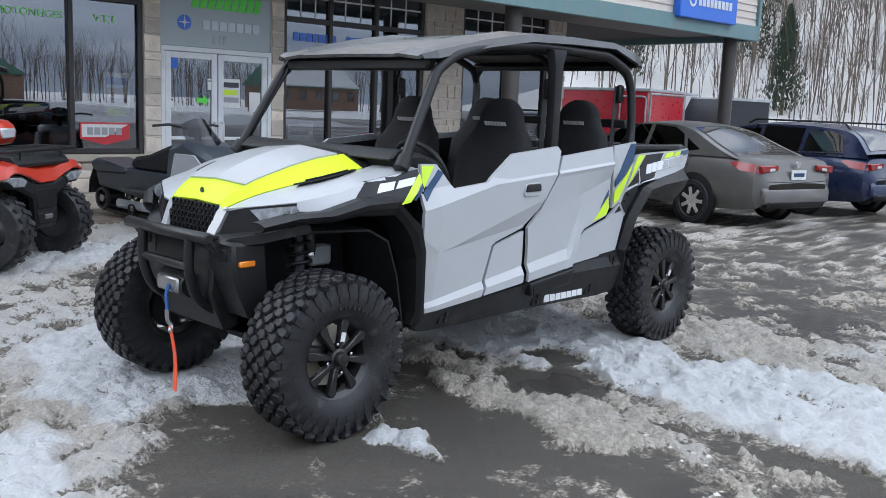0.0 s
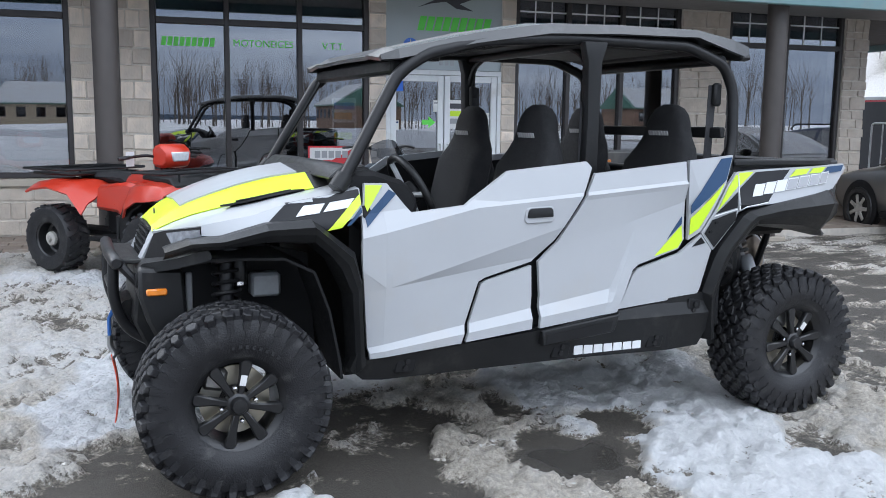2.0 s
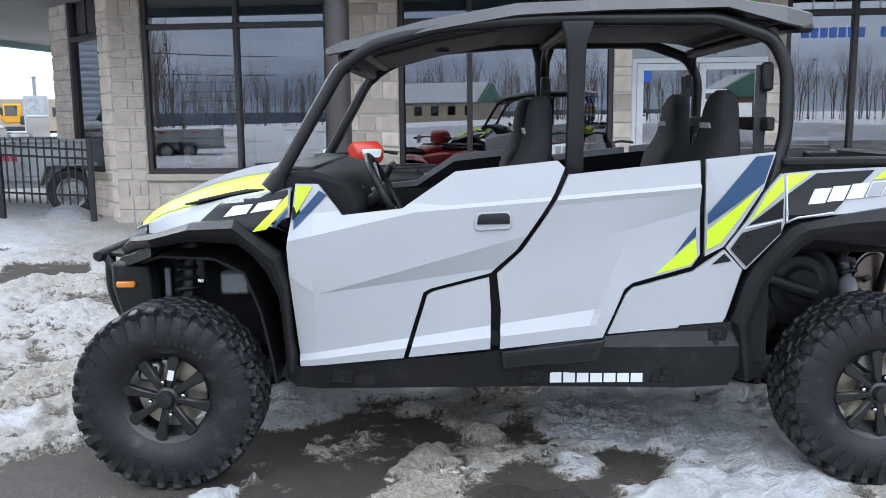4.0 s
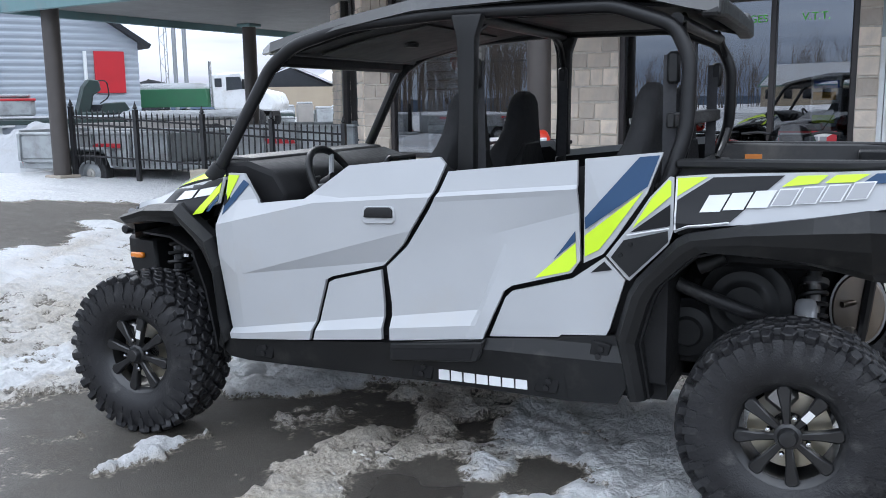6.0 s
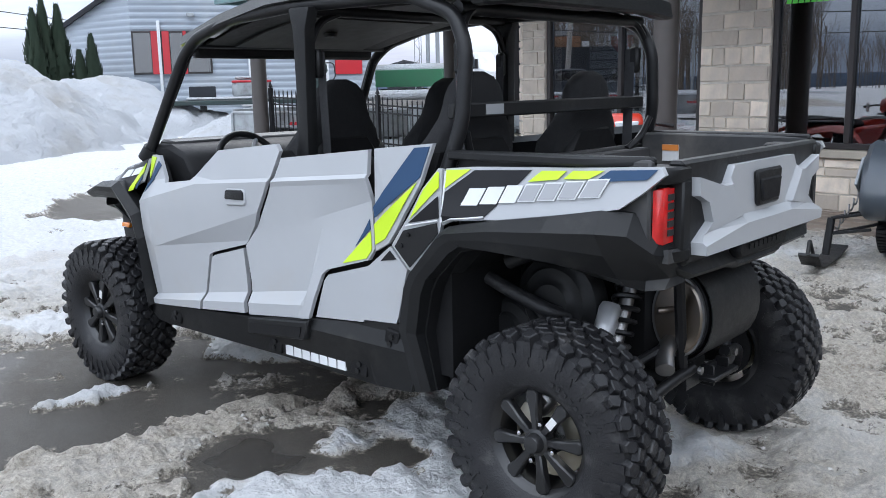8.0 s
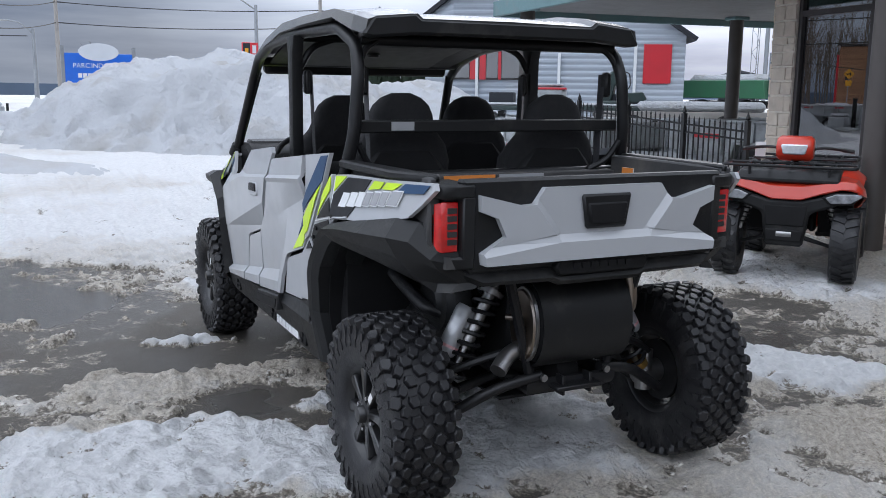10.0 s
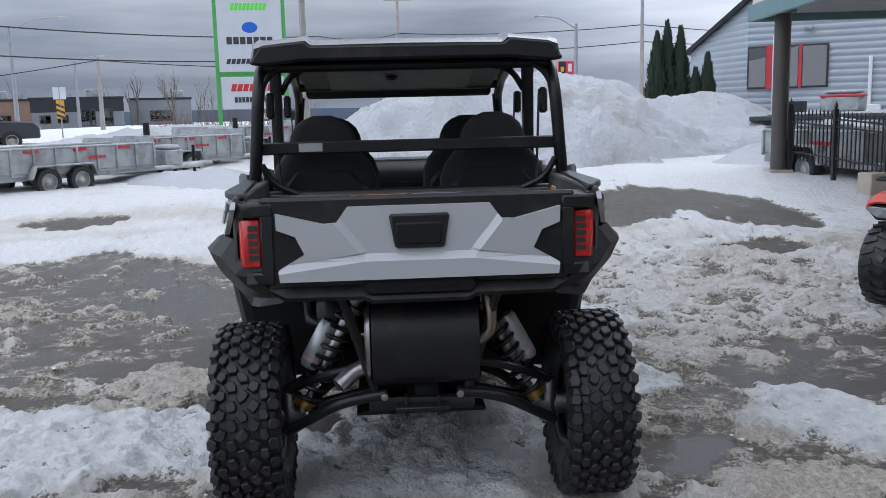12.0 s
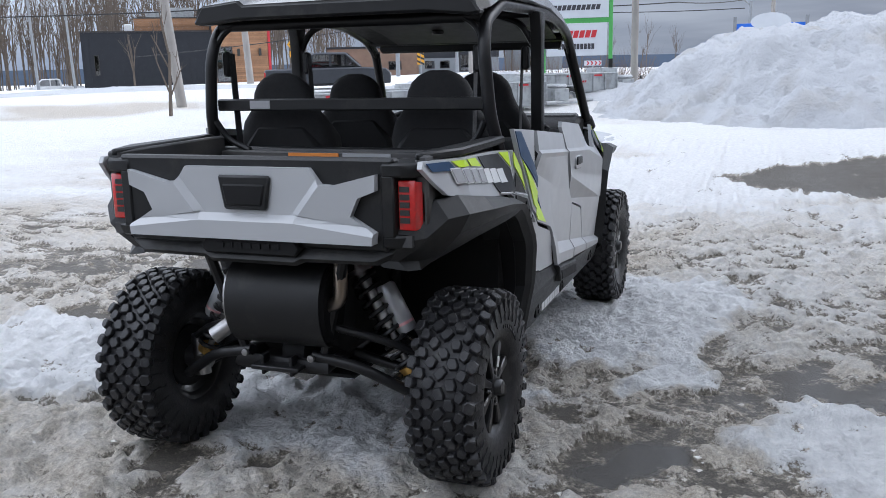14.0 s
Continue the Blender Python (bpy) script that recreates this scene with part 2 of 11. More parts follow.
M["lens_clear"] = material("lens_clear", (0.34, 0.35, 0.37), 0.1, 0.0, (0.12, 0.125, 0.135), 22, coat=1.0, coat_rough=0.02)
M["lens_lamp"] = material("lens_lamp", (0.75, 0.77, 0.8), 0.1, 0.3, (0.55, 0.57, 0.6), 40, coat=1.0, coat_rough=0.02)
M["label_orange"] = material("label_orange", (0.75, 0.25, 0.05), 0.5)
M["label_white"] = material("label_white", (0.75, 0.75, 0.74), 0.5)
M["label_black"] = material("label_black", (0.03, 0.03, 0.03), 0.5)
M["liner"] = material("liner", (0.05, 0.05, 0.052), 0.6, 0.0, (0.03, 0.03, 0.03), 6, dirt=(0.14, 0.13, 0.12), dirt_amount=0.4)
M["headliner"] = material("headliner", (0.045, 0.045, 0.044), 0.6, 0.0, (0.06, 0.06, 0.058), 5, ior=1.38)
# building
M["stone"] = material("stone", (0.74, 0.64, 0.53), 0.85, 0.0, (0.55, 0.48, 0.41), 6.0, bump=0.6, bump_scale=38, random=0.34, dirt=(0.56, 0.51, 0.45), dirt_amount=0.4, dirt_scale=5)
M["mortar"] = material("mortar", (0.66, 0.60, 0.52), 0.95, 0.0, (0.46, 0.43, 0.39), 12.0, bump=0.4, bump_scale=120)
M["cap_stone"] = material("cap_stone", (0.45, 0.40, 0.33), 0.8, 0.0, (0.38, 0.34, 0.28), 6.0, bump=0.3, bump_scale=60)
M["frame_dark"] = material("frame_dark", (0.035, 0.03, 0.03), 0.4, 0.2, (0.045, 0.04, 0.04), 9.0)
M["frame_white"] = material("frame_white", (0.72, 0.74, 0.75), 0.4, 0.0, (0.66, 0.68, 0.69), 7.0, dirt=(0.5, 0.48, 0.45), dirt_amount=0.2)
M["post_brown"] = material("post_brown", (0.055, 0.047, 0.043), 0.5, 0.0, (0.07, 0.06, 0.055), 5.0, bump=0.1, bump_scale=80)
M["glass_window"] = glass_pane("glass_window", (0.46, 0.49, 0.52), 0.16)
M["glass_car"] = glass_pane("glass_car", (0.20, 0.22, 0.23), 0.10)
M["glass_smoke"] = glass_pane("glass_smoke", (0.14, 0.15, 0.165), 0.0)
M["transom_white"] = material("transom_white", (0.74, 0.73, 0.76), 0.7, 0.0, (0.66, 0.65, 0.68), 3.0)
M["blind"] = material("blind", (0.42, 0.46, 0.50), 0.5, 0.0, (0.36, 0.40, 0.44), 4.0)
# indoor dimness is put into this dark grey
M["room_dimmed"] = material("room_dimmed", (0.16, 0.16, 0.17), 0.8, 0.0, (0.10, 0.10, 0.105), 0.9)
M["room_floor"] = material("room_floor", (0.25, 0.23, 0.2), 0.5, 0.0, (0.2, 0.18, 0.16), 2.0)
M["slat_wall"] = material("slat_wall", (0.72, 0.73, 0.72), 0.5, 0.0, (0.62, 0.63, 0.62), 3.0)
M["siding_beige"] = material("siding_beige", (0.58, 0.52, 0.46), 0.6, 0.0, (0.53, 0.47, 0.42), 3.0, bump=0.1, bump_scale=60)
M["trim_teal"] = material("trim_teal", (0.14, 0.24, 0.25), 0.5, 0.0, (0.12, 0.21, 0.22), 4.0, dirt=(0.2, 0.22, 0.22), dirt_amount=0.3)
# copy of the soffit colour with the east recess's shade put into it
M["soffit_shaded"] = material("soffit_shaded", (0.05, 0.046, 0.043), 0.75, 0.0, (0.038, 0.035, 0.033), 2.0)
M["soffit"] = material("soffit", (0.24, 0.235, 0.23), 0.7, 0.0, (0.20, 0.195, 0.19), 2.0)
M["sign_blue"] = material("sign_blue", (0.01, 0.13, 0.62), 0.35, 0.0, (0.01, 0.12, 0.56), 4.0, coat=0.3)
M["sign_white"] = material("sign_white", (0.60, 0.63, 0.67), 0.35, 0.0, (0.55, 0.58, 0.62), 3.0)
M["letter_green"] = material("letter_green", (0.14, 0.78, 0.09), 0.4, 0.0, (0.12, 0.70, 0.08), 6.0)
M["sign_green"] = material("sign_green", (0.08, 0.40, 0.10), 0.45, 0.0, (0.07, 0.35, 0.09), 4.0)
M["sign_frosted"] = material("sign_frosted", (0.40, 0.45, 0.46), 0.35, 0.0, (0.34, 0.39, 0.40), 1.2, coat=0.4)
M["sign_red"] = material("sign_red", (0.60, 0.03, 0.04), 0.4, 0.0, (0.5, 0.03, 0.04), 6.0)
M["letter_dark"] = material("letter_dark", (0.05, 0.05, 0.06), 0.4)
M["paver"] = material("paver", (0.26, 0.20, 0.16), 0.75, 0.0, (0.20, 0.16, 0.13), 5.0, bump=0.4, bump_scale=70, random=0.18, dirt=(0.4, 0.36, 0.31), dirt_amount=0.4, dirt_scale=4)
M["concrete"] = material("concrete", (0.40, 0.35, 0.29), 0.85, 0.0, (0.33, 0.29, 0.24), 7.0, bump=0.4, bump_scale=60)
# around
M["metal_grey"] = material("metal_grey", (0.36, 0.40, 0.45), 0.5, 0.1, (0.33, 0.37, 0.42), 0.8, dirt=(0.42, 0.44, 0.46), dirt_amount=0.3, dirt_scale=0.6)
M["galvanised"] = material("galvanised", (0.40, 0.42, 0.43), 0.5, 0.2, (0.28, 0.30, 0.31), 3.0, dirt=(0.18, 0.17, 0.16), dirt_amount=0.45)
M["fence_black"] = material("fence_black", (0.02, 0.02, 0.022), 0.45)
M["red_trim"] = material("red_trim", (0.52, 0.02, 0.03), 0.4, 0.0, (0.45, 0.02, 0.03), 2.0, coat=0.2)
M["truck_white"] = material("truck_white", (0.72, 0.73, 0.74), 0.3, 0.0, (0.66, 0.67, 0.68), 2.0, coat=0.4, dirt=(0.45, 0.42, 0.38), dirt_amount=0.35, dirt_scale=2)
M["truck_green"] = material("truck_green", (0.03, 0.15, 0.07), 0.5, 0.0, (0.04, 0.13, 0.07), 2.0)
M["machine_dark"] = material("machine_dark", (0.025, 0.05, 0.045), 0.5, 0.0, (0.03, 0.04, 0.04), 4.0)
M["excavator_yellow"] = material("excavator_yellow", (0.75, 0.36, 0.02), 0.45)
M["wood_cladding"] = material("wood_cladding", (0.36, 0.19, 0.10), 0.6, 0.0, (0.24, 0.12, 0.06), 1.2, random=0.22)
M["clad_grey"] = material("clad_grey", (0.20, 0.215, 0.23), 0.6, 0.0, (0.16, 0.175, 0.19), 2.0)
M["clad_dark"] = material("clad_dark", (0.024, 0.027, 0.033), 0.6, 0.0, (0.018, 0.02, 0.025), 2.0, ior=1.38)
M["wall_pale"] = material("wall_pale", (0.36, 0.38, 0.41), 0.7, 0.0, (0.32, 0.34, 0.37), 1.0)
M["wall_tan"] = material("wall_tan", (0.36, 0.30, 0.22), 0.7, 0.0, (0.30, 0.25, 0.19), 1.0)
M["brick_brown"] = material("brick_brown", (0.22, 0.14, 0.10), 0.8, 0.0, (0.17, 0.11, 0.08), 2.0)
M["roof_green"] = material("roof_green", (0.07, 0.17, 0.13), 0.6, 0.0, (0.06, 0.14, 0.11), 1.0)
M["bark"] = material("bark", (0.15, 0.12, 0.095), 0.9, 0.0, (0.085, 0.068, 0.056), 1.5)
M["needles"] = material("needles", (0.02, 0.04, 0.022), 0.8, 0.0, (0.035, 0.05, 0.03), 3.0)
M["shrub"] = material("shrub", (0.16, 0.10, 0.07), 0.9, 0.0, (0.10, 0.07, 0.05), 3.0)
M["pole_wood"] = material("pole_wood", (0.34, 0.32, 0.30), 0.85, 0.0, (0.25, 0.235, 0.22), 2.0)
M["pole_metal"] = material("pole_metal", (0.30, 0.32, 0.34), 0.45, 0.5)
M["wire"] = material("wire", (0.02, 0.02, 0.022), 0.6)
M["atv_red"] = material("atv_red", (0.52, 0.035, 0.014), 0.34, 0.0, (0.47, 0.03, 0.013), 4.0, coat=0.35, coat_rough=0.1)
M["paint_sedan"] = material("paint_sedan", (0.115, 0.11, 0.105), 0.4, 0.3, (0.10, 0.097, 0.092), 2.0, coat=0.5, dirt=(0.17, 0.15, 0.13), dirt_amount=0.6, dirt_scale=2.0)
M["paint_wagon"] = material("paint_wagon", (0.015, 0.025, 0.07), 0.3, 0.3, (0.013, 0.022, 0.06), 2.0, coat=0.6, dirt=(0.1, 0.1, 0.11), dirt_amount=0.35, dirt_scale=2.0)
M["paint_pickup"] = material("paint_pickup", (0.05, 0.055, 0.065), 0.35, 0.3)
M["alloy"] = material("alloy", (0.5, 0.48, 0.44), 0.4, 0.25, (0.38, 0.36, 0.33), 9)
M["trailer_red"] = material("trailer_red", (0.42, 0.012, 0.025), 0.3, 0.0, (0.36, 0.01, 0.02), 1.5, coat=0.5)
M["sled_grey"] = material("sled_grey", (0.04, 0.05, 0.06), 0.35, 0.0, (0.05, 0.06, 0.075), 5, coat=0.3)
M["sled_blue"] = material("sled_blue", (0.030, 0.042, 0.055), 0.4, 0.0, (0.024, 0.034, 0.045), 5, coat=0.15, coat_rough=0.2)
M["sled_pale"] = material("sled_pale", (0.4, 0.42, 0.44), 0.35, 0.0, (0.34, 0.36, 0.38), 5, coat=0.3)
# the blue of distant haze is mixed into the hills' colour
M["far_hill_hazed"] = material("far_hill_hazed", (0.09, 0.125, 0.18), 0.95, 0.0, (0.065, 0.09, 0.13), 0.015)


def snow_material(name, dirty):
    m = bpy.data.materials.new(name)
    m.use_nodes = True
    nt = m.node_tree
    b = nt.nodes["Principled BSDF"]
    tc = nt.nodes.new("ShaderNodeTexCoord")
    big, small = nt.nodes.new("ShaderNodeTexNoise"), nt.nodes.new("ShaderNodeTexNoise")
    big.inputs["Scale"].default_value, big.inputs["Detail"].default_value = 0.9, 8
    small.inputs["Scale"].default_value, small.inputs["Detail"].default_value = 9, 8
    small.inputs["Roughness"].default_value = 0.7
    for n in (big, small):
        nt.links.new(tc.outputs["Object"], n.inputs["Vector"])
    mix = nt.nodes.new("ShaderNodeMix")
    mix.data_type = "RGBA"
    mix.inputs[6].default_value, mix.inputs[7].default_value = (0.55, 0.565, 0.59, 1), (0.39, 0.36, 0.32, 1)
    rg = nt.nodes.new("ShaderNodeMapRange")
    rg.inputs["From Min"].default_value, rg.inputs["From Max"].default_value = 0.62 - 0.2 * dirty, 0.85
    nt.links.new(big.outputs["Fac"], rg.inputs["Value"])
    nt.links.new(rg.outputs[0], mix.inputs[0])
    nt.links.new(mix.outputs[2], b.inputs["Base Color"])
    b.inputs["Roughness"].default_value = 0.75
    bp = nt.nodes.new("ShaderNodeBump")
    bp.inputs["Strength"].default_value, bp.inputs["Distance"].default_value = 0.9, 0.14
    nt.links.new(small.outputs["Fac"], bp.inputs["Height"])
    nt.links.new(bp.outputs[0], b.inputs["Normal"])
    return m


M["snow_crumb"] = material("snow_crumb", (0.72, 0.70, 0.67), 0.7, 0.0, (0.36, 0.31, 0.25), 2.5, bump=0.4, bump_scale=200)
M["snow"] = snow_material("snow", 0.45)

# ---- building tools ----
def mesh_of(bm, name, material, smooth=False):
    me = bpy.data.meshes.new(name)
    bmesh.ops.recalc_face_normals(bm, faces=bm.faces)
    bm.to_mesh(me)
    bm.free()
    me.materials.append(material)
    if smooth:
        me.shade_smooth()
        me.set_sharp_from_angle(angle=radians(38))
    return me


def part(name, bm, material, parent=None, label="", smooth=True, crisp=0):
    """Links a bmesh (or a mesh) as one object, under a thing or under a part; crisp: edges over so many degrees stay sharp."""
    me = bm if isinstance(bm, bpy.types.Mesh) else mesh_of(bm, name, material, smooth)
    if crisp:
        me.set_sharp_from_angle(angle=radians(crisp))
    ob = new(name, me)
    if parent is not None:
        ob.parent = parent
    if label:
        tagged(ob, label)
    return ob


def thing(name, label, category, m=None, group="", kind=""):
    ob = new(name)
    ob.empty_display_size = 0.2
    if m is not None:
        ob.matrix_world = m
    return tagged(ob, label, category, group, kind)


def bevel(bm, w, segments=1, edges=None, angle=30):
    es = [e for e in (edges or bm.edges) if len(e.link_faces) == 2 and e.calc_face_angle(0) > radians(angle)]
    if es and w > 0:
        bmesh.ops.bevel(bm, geom=es, offset=w, segments=segments, affect="EDGES", profile=0.6, clamp_overlap=True)
    return bm


def box(size, at=(0, 0, 0), bm=None, w=0.0, turn=None):
    """A box with bevelled edges: size and centre."""
    own = bmesh.new()
    bmesh.ops.create_cube(own, size=1.0, matrix=Matrix.Diagonal((*size, 1)))
    if w:
        bevel(own, w)
    mat = Matrix.Translation(at) @ (turn or Matrix())
    bmesh.ops.transform(own, matrix=mat, verts=own.verts)
    return merge(bm, own)


def merge(bm, own):
    if bm is None:
        return own
    me = bpy.data.meshes.new("t")
    own.to_mesh(me)
    own.free()
    bm.from_mesh(me)
    bpy.data.meshes.remove(me)
    return bm


def span(x0, x1, y0, y1, z0, z1, bm=None, w=0.0):
    return box((abs(x1 - x0), abs(y1 - y0), abs(z1 - z0)), ((x0 + x1) / 2, (y0 + y1) / 2, (z0 + z1) / 2), bm, w)


def tube(points, r, bm=None, sides=10, closed=False, cap=True, radii=None):
    """A round bar along points."""
    own = bmesh.new()
    pts = [Vector(p) for p in points]
    n = len(pts)
    rings, ref = [], None
    for i, p in enumerate(pts):
        a = pts[(i - 1) % n] if (closed or i) else p
        b = pts[(i + 1) % n] if (closed or i < n - 1) else p
        d = (b - a).normalized()
        if ref is None:
            ref = d.orthogonal().normalized()
        ref = (ref - d * ref.dot(d)).normalized()
        s = d.cross(ref)
        rr = radii[i] if radii else r
        k = 1.0
        if 0 < i < n - 1 or closed:
            c = (p - a).normalized().dot((b - p).normalized())
            k = 1 / max(0.6, math.sqrt(max(0.05, (1 + c) / 2)))
        rings.append([own.verts.new(p + (ref * math.cos(q) * k + s * math.sin(q)) * rr) for q in (2 * math.pi * j / sides for j in range(sides))])
    for i in range(n if closed else n - 1):
        u, v = rings[i], rings[(i + 1) % n]
        for j in range(sides):
            own.faces.new((u[j], u[(j + 1) % sides], v[(j + 1) % sides], v[j]))
    if cap and not closed:
        own.faces.new(rings[0][::-1])
        own.faces.new(rings[-1])
    return merge(bm, own)


def bend(points, r=0.06, steps=5):
    """Rounds the corners of a line of points."""
    pts = [Vector(p) for p in points]
    out = [pts[0]]
    for a, b, c in zip(pts, pts[1:], pts[2:]):
        u, v = a - b, c - b
        k = min(r, u.length * 0.45, v.length * 0.45)
        p, q = b + u.normalized() * k, b + v.normalized() * k
        out += [(p * (1 - t) ** 2 + b * 2 * t * (1 - t) + q * t * t) for t in (i / steps for i in range(steps + 1))]
    return out + [pts[-1]]


def lathe(profile, bm=None, sides=32, axis="y", at=(0, 0, 0), closed=False):
    """A turned shape: profile of (radius, along)."""
    own = bmesh.new()
    rings = []
    for r, h in profile:
        ring = []
        for j in range(sides):
            a = 2 * math.pi * j / sides
            c, s = r * math.cos(a), r * math.sin(a)
            ring.append(own.verts.new({"y": (c, h, s), "z": (c, s, h), "x": (h, c, s)}[axis]))
        rings.append(ring)
    for u, v in zip(rings, rings[1:] + ([rings[0]] if closed else [])):
        for j in range(sides):
            own.faces.new((u[j], u[(j + 1) % sides], v[(j + 1) % sides], v[j]))
    if not closed:
        for ring in (rings[0][::-1], rings[-1]):
            if (ring[0].co - ring[sides // 2].co).length > 1e-4:
                own.faces.new(ring)
    bmesh.ops.remove_doubles(own, verts=own.verts, dist=1e-5)
    bmesh.ops.translate(own, verts=own.verts, vec=at)
    return merge(bm, own)


def prism(outline, y0, y1, bm=None, w=0.0, plane="xz", segments=1):
    """An outline in a plane, given thickness along the third axis."""
    own = bmesh.new()
    put = {"xz": lambda a, b, c: (a, c, b), "yz": lambda a, b, c: (c, a, b), "xy": lambda a, b, c: (a, b, c)}[plane]
    lo, hi = ([own.verts.new(put(a, b, c)) for a, b in outline] for c in (y0, y1))
    own.faces.new(lo[::-1])
    own.faces.new(hi)
    n = len(outline)
    for i in range(n):
        own.faces.new((lo[i], lo[(i + 1) % n], hi[(i + 1) % n], hi[i]))
    bmesh.ops.recalc_face_normals(own, faces=own.faces)
    if w:
        bevel(own, w, segments)
    return merge(bm, own)


def sheet(grid, bm=None, thick=0.0):
    """A surface through rows of points, given thickness."""
    own = bmesh.new()
    vs = [[own.verts.new(p) for p in row] for row in grid]
    for a, b in zip(vs, vs[1:]):
        for i in range(len(a) - 1):
            own.faces.new((a[i], a[i + 1], b[i + 1], b[i]))
    if thick:
        bmesh.ops.recalc_face_normals(own, faces=own.faces)
        bmesh.ops.solidify(own, geom=own.faces[:], thickness=thick)
    return merge(bm, own)


def slice_grid(bm, xs=(), ys=(), zs=()):
    for normal, vals in (((1, 0, 0), xs), ((0, 1, 0), ys), ((0, 0, 1), zs)):
        for v in vals:
            bmesh.ops.bisect_plane(bm, geom=bm.verts[:] + bm.edges[:] + bm.faces[:], dist=1e-5, plane_co=Vector(normal) * v, plane_no=normal)
    return bm


def slice_line(bm, a, b, plane="xz"):
    """Cuts a mesh along the line through two points of a plane, right through the third axis."""
    (p, q), (r, t) = a, b
    put = {"xz": lambda u, v: Vector((u, 0, v)), "yz": lambda u, v: Vector((0, u, v))}[plane]
    bmesh.ops.bisect_plane(bm, geom=bm.verts[:] + bm.edges[:] + bm.faces[:], dist=1e-5, plane_co=put(p, q), plane_no=put(-(t - q), r - p))
    return bm


def lerp_table(table, v):
    if v <= table[0][0]:
        return table[0][1]
    for (a, p), (b, q) in zip(table, table[1:]):
        if v <= b:
            return p + (q - p) * (v - a) / (b - a)
    return table[-1][1]


def words(text, size, thick=0.002):
    """Letters as a mesh lying in x and z, centred, in the built-in font."""
    cu = bpy.data.curves.new("text", "FONT")
    cu.body, cu.size, cu.extrude, cu.align_x, cu.align_y = text, size, thick, "CENTER", "CENTER"
    ob = bpy.data.objects.new("text", cu)
    scene.collection.objects.link(ob)
    bpy.context.view_layer.update()
    me = bpy.data.meshes.new_from_object(ob.evaluated_get(bpy.context.evaluated_depsgraph_get()))
    bpy.data.objects.remove(ob)
    bm = bmesh.new()
    bm.from_mesh(me)
    bpy.data.meshes.remove(me)
    bmesh.ops.transform(bm, matrix=pose(0, 0, 0, 90), verts=bm.verts)
    return bm


def bars(count, width, height, slant=0.0, thick=0.004, gap=0.22, bm=None, at=(0, 0, 0)):
    """A row of plain slanted bars, the size of lettering."""
    own = bmesh.new()
    step = width / count
    for i in range(count):
        x0, x1, s = -width / 2 + i * step, -width / 2 + (i + 1 - gap) * step, slant * height / 2
        prism([(x0 - s, -height / 2), (x1 - s, -height / 2), (x1 + s, height / 2), (x0 + s, height / 2)], -thick, thick, own)
    bmesh.ops.translate(own, verts=own.verts, vec=at)
    return merge(bm, own)

# ---- ground: one sheet of asphalt, slush and snow out to the horizon ----
def smooth(a, b, v):
    t = np.clip((v - a) / (b - a), 0, 1)
    return t * t * (3 - 2 * t)


def terrain(x, y):
    """The lie of the land: level round the vehicle, rising to the street, a wooded hill to the north-east."""
    x, y = np.asarray(x, float), np.asarray(y, float)
    z = 0.40 * smooth(2.5, 10.5, -x) + 0.38 * smooth(11, 24, -x) + 0.1 * smooth(7, 20, -y) + 0.07 * smooth(2.2, 4.4, y) * (1 - smooth(4, 7, x))
    z = z - 1.4 * smooth(34, 62, -0.788 * x - 0.616 * y) * smooth(24, 44, -y) * smooth(18, 34, -x)
    d = 0.80 * x + 0.60 * y
    z = z + 26 * smooth(26, 75, d) + 40 * smooth(75, 220, d)
    far = np.hypot(x, y)
    z = z - 14 * smooth(100, 300, -x) * smooth(30, 60, far) * (1 - smooth(20, 60, d))
    return z


def axis(lo, hi, step, reach):
    mid = list(np.arange(lo, hi + 1e-6, step))
    out, v, s = [], hi, step
    while v < reach:
        s *= 1.09
        v += s
        out.append(v)
    low, v, s = [], lo, step
    while v > -reach:
        s *= 1.09
        v -= s
        low.append(v)
    return np.array(low[::-1] + mid + out)


def fractal(x, y, scale, octaves, seed):
    """Layered value noise on a lattice."""
    rng = np.random.RandomState(seed)
    total, amp, norm = 0, 1.0, 0
    for _ in range(octaves):
        table = rng.rand(256, 256)
        u, v = x / scale + rng.rand() * 200, y / scale + rng.rand() * 200
        i, j = np.floor(u).astype(int), np.floor(v).astype(int)
        fu, fv = u - i, v - j
        fu, fv = fu * fu * (3 - 2 * fu), fv * fv * (3 - 2 * fv)
        i0, i1, j0, j1 = i % 256, (i + 1) % 256, j % 256, (j + 1) % 256
        total = total + amp * ((table[i0, j0] * (1 - fu) + table[i1, j0] * fu) * (1 - fv) + (table[i0, j1] * (1 - fu) + table[i1, j1] * fu) * fv)
        norm += amp
        amp, scale = amp * 0.55, scale * 0.5
    return total / norm


GX, GY = axis(-3.8, 3.6, 0.018, 3500), axis(-3.4, 4.2, 0.018, 3500)
XX, YY = np.meshgrid(GX, GY, indexing="ij")
PX = XX + (fractal(XX, YY, 0.45, 6, 3) - 0.5) * 0.42
PY = YY + (fractal(XX, YY, 0.45, 6, 4) - 0.5) * 0.42
west, east, back = smooth(2.8, 5.5, -PX), smooth(2.0, 3.4, PX), smooth(0.6, 1.6, PY)
# ruts that wheels have pressed, along the front of the lot
streak = fractal(XX + 0.22 * YY, YY * 0.10, 0.42, 5, 51) * 0.6 + fractal(XX * 0.12 + 0.1 * YY, YY - 0.3 * XX, 0.5, 5, 52) * 0.4
cover = 0.475 - 0.09 * east + 0.09 * back * (1 - east) + 0.34 * west + 0.2 * smooth(13, 17, PX) + 0.25 * smooth(8, 13, -PY)
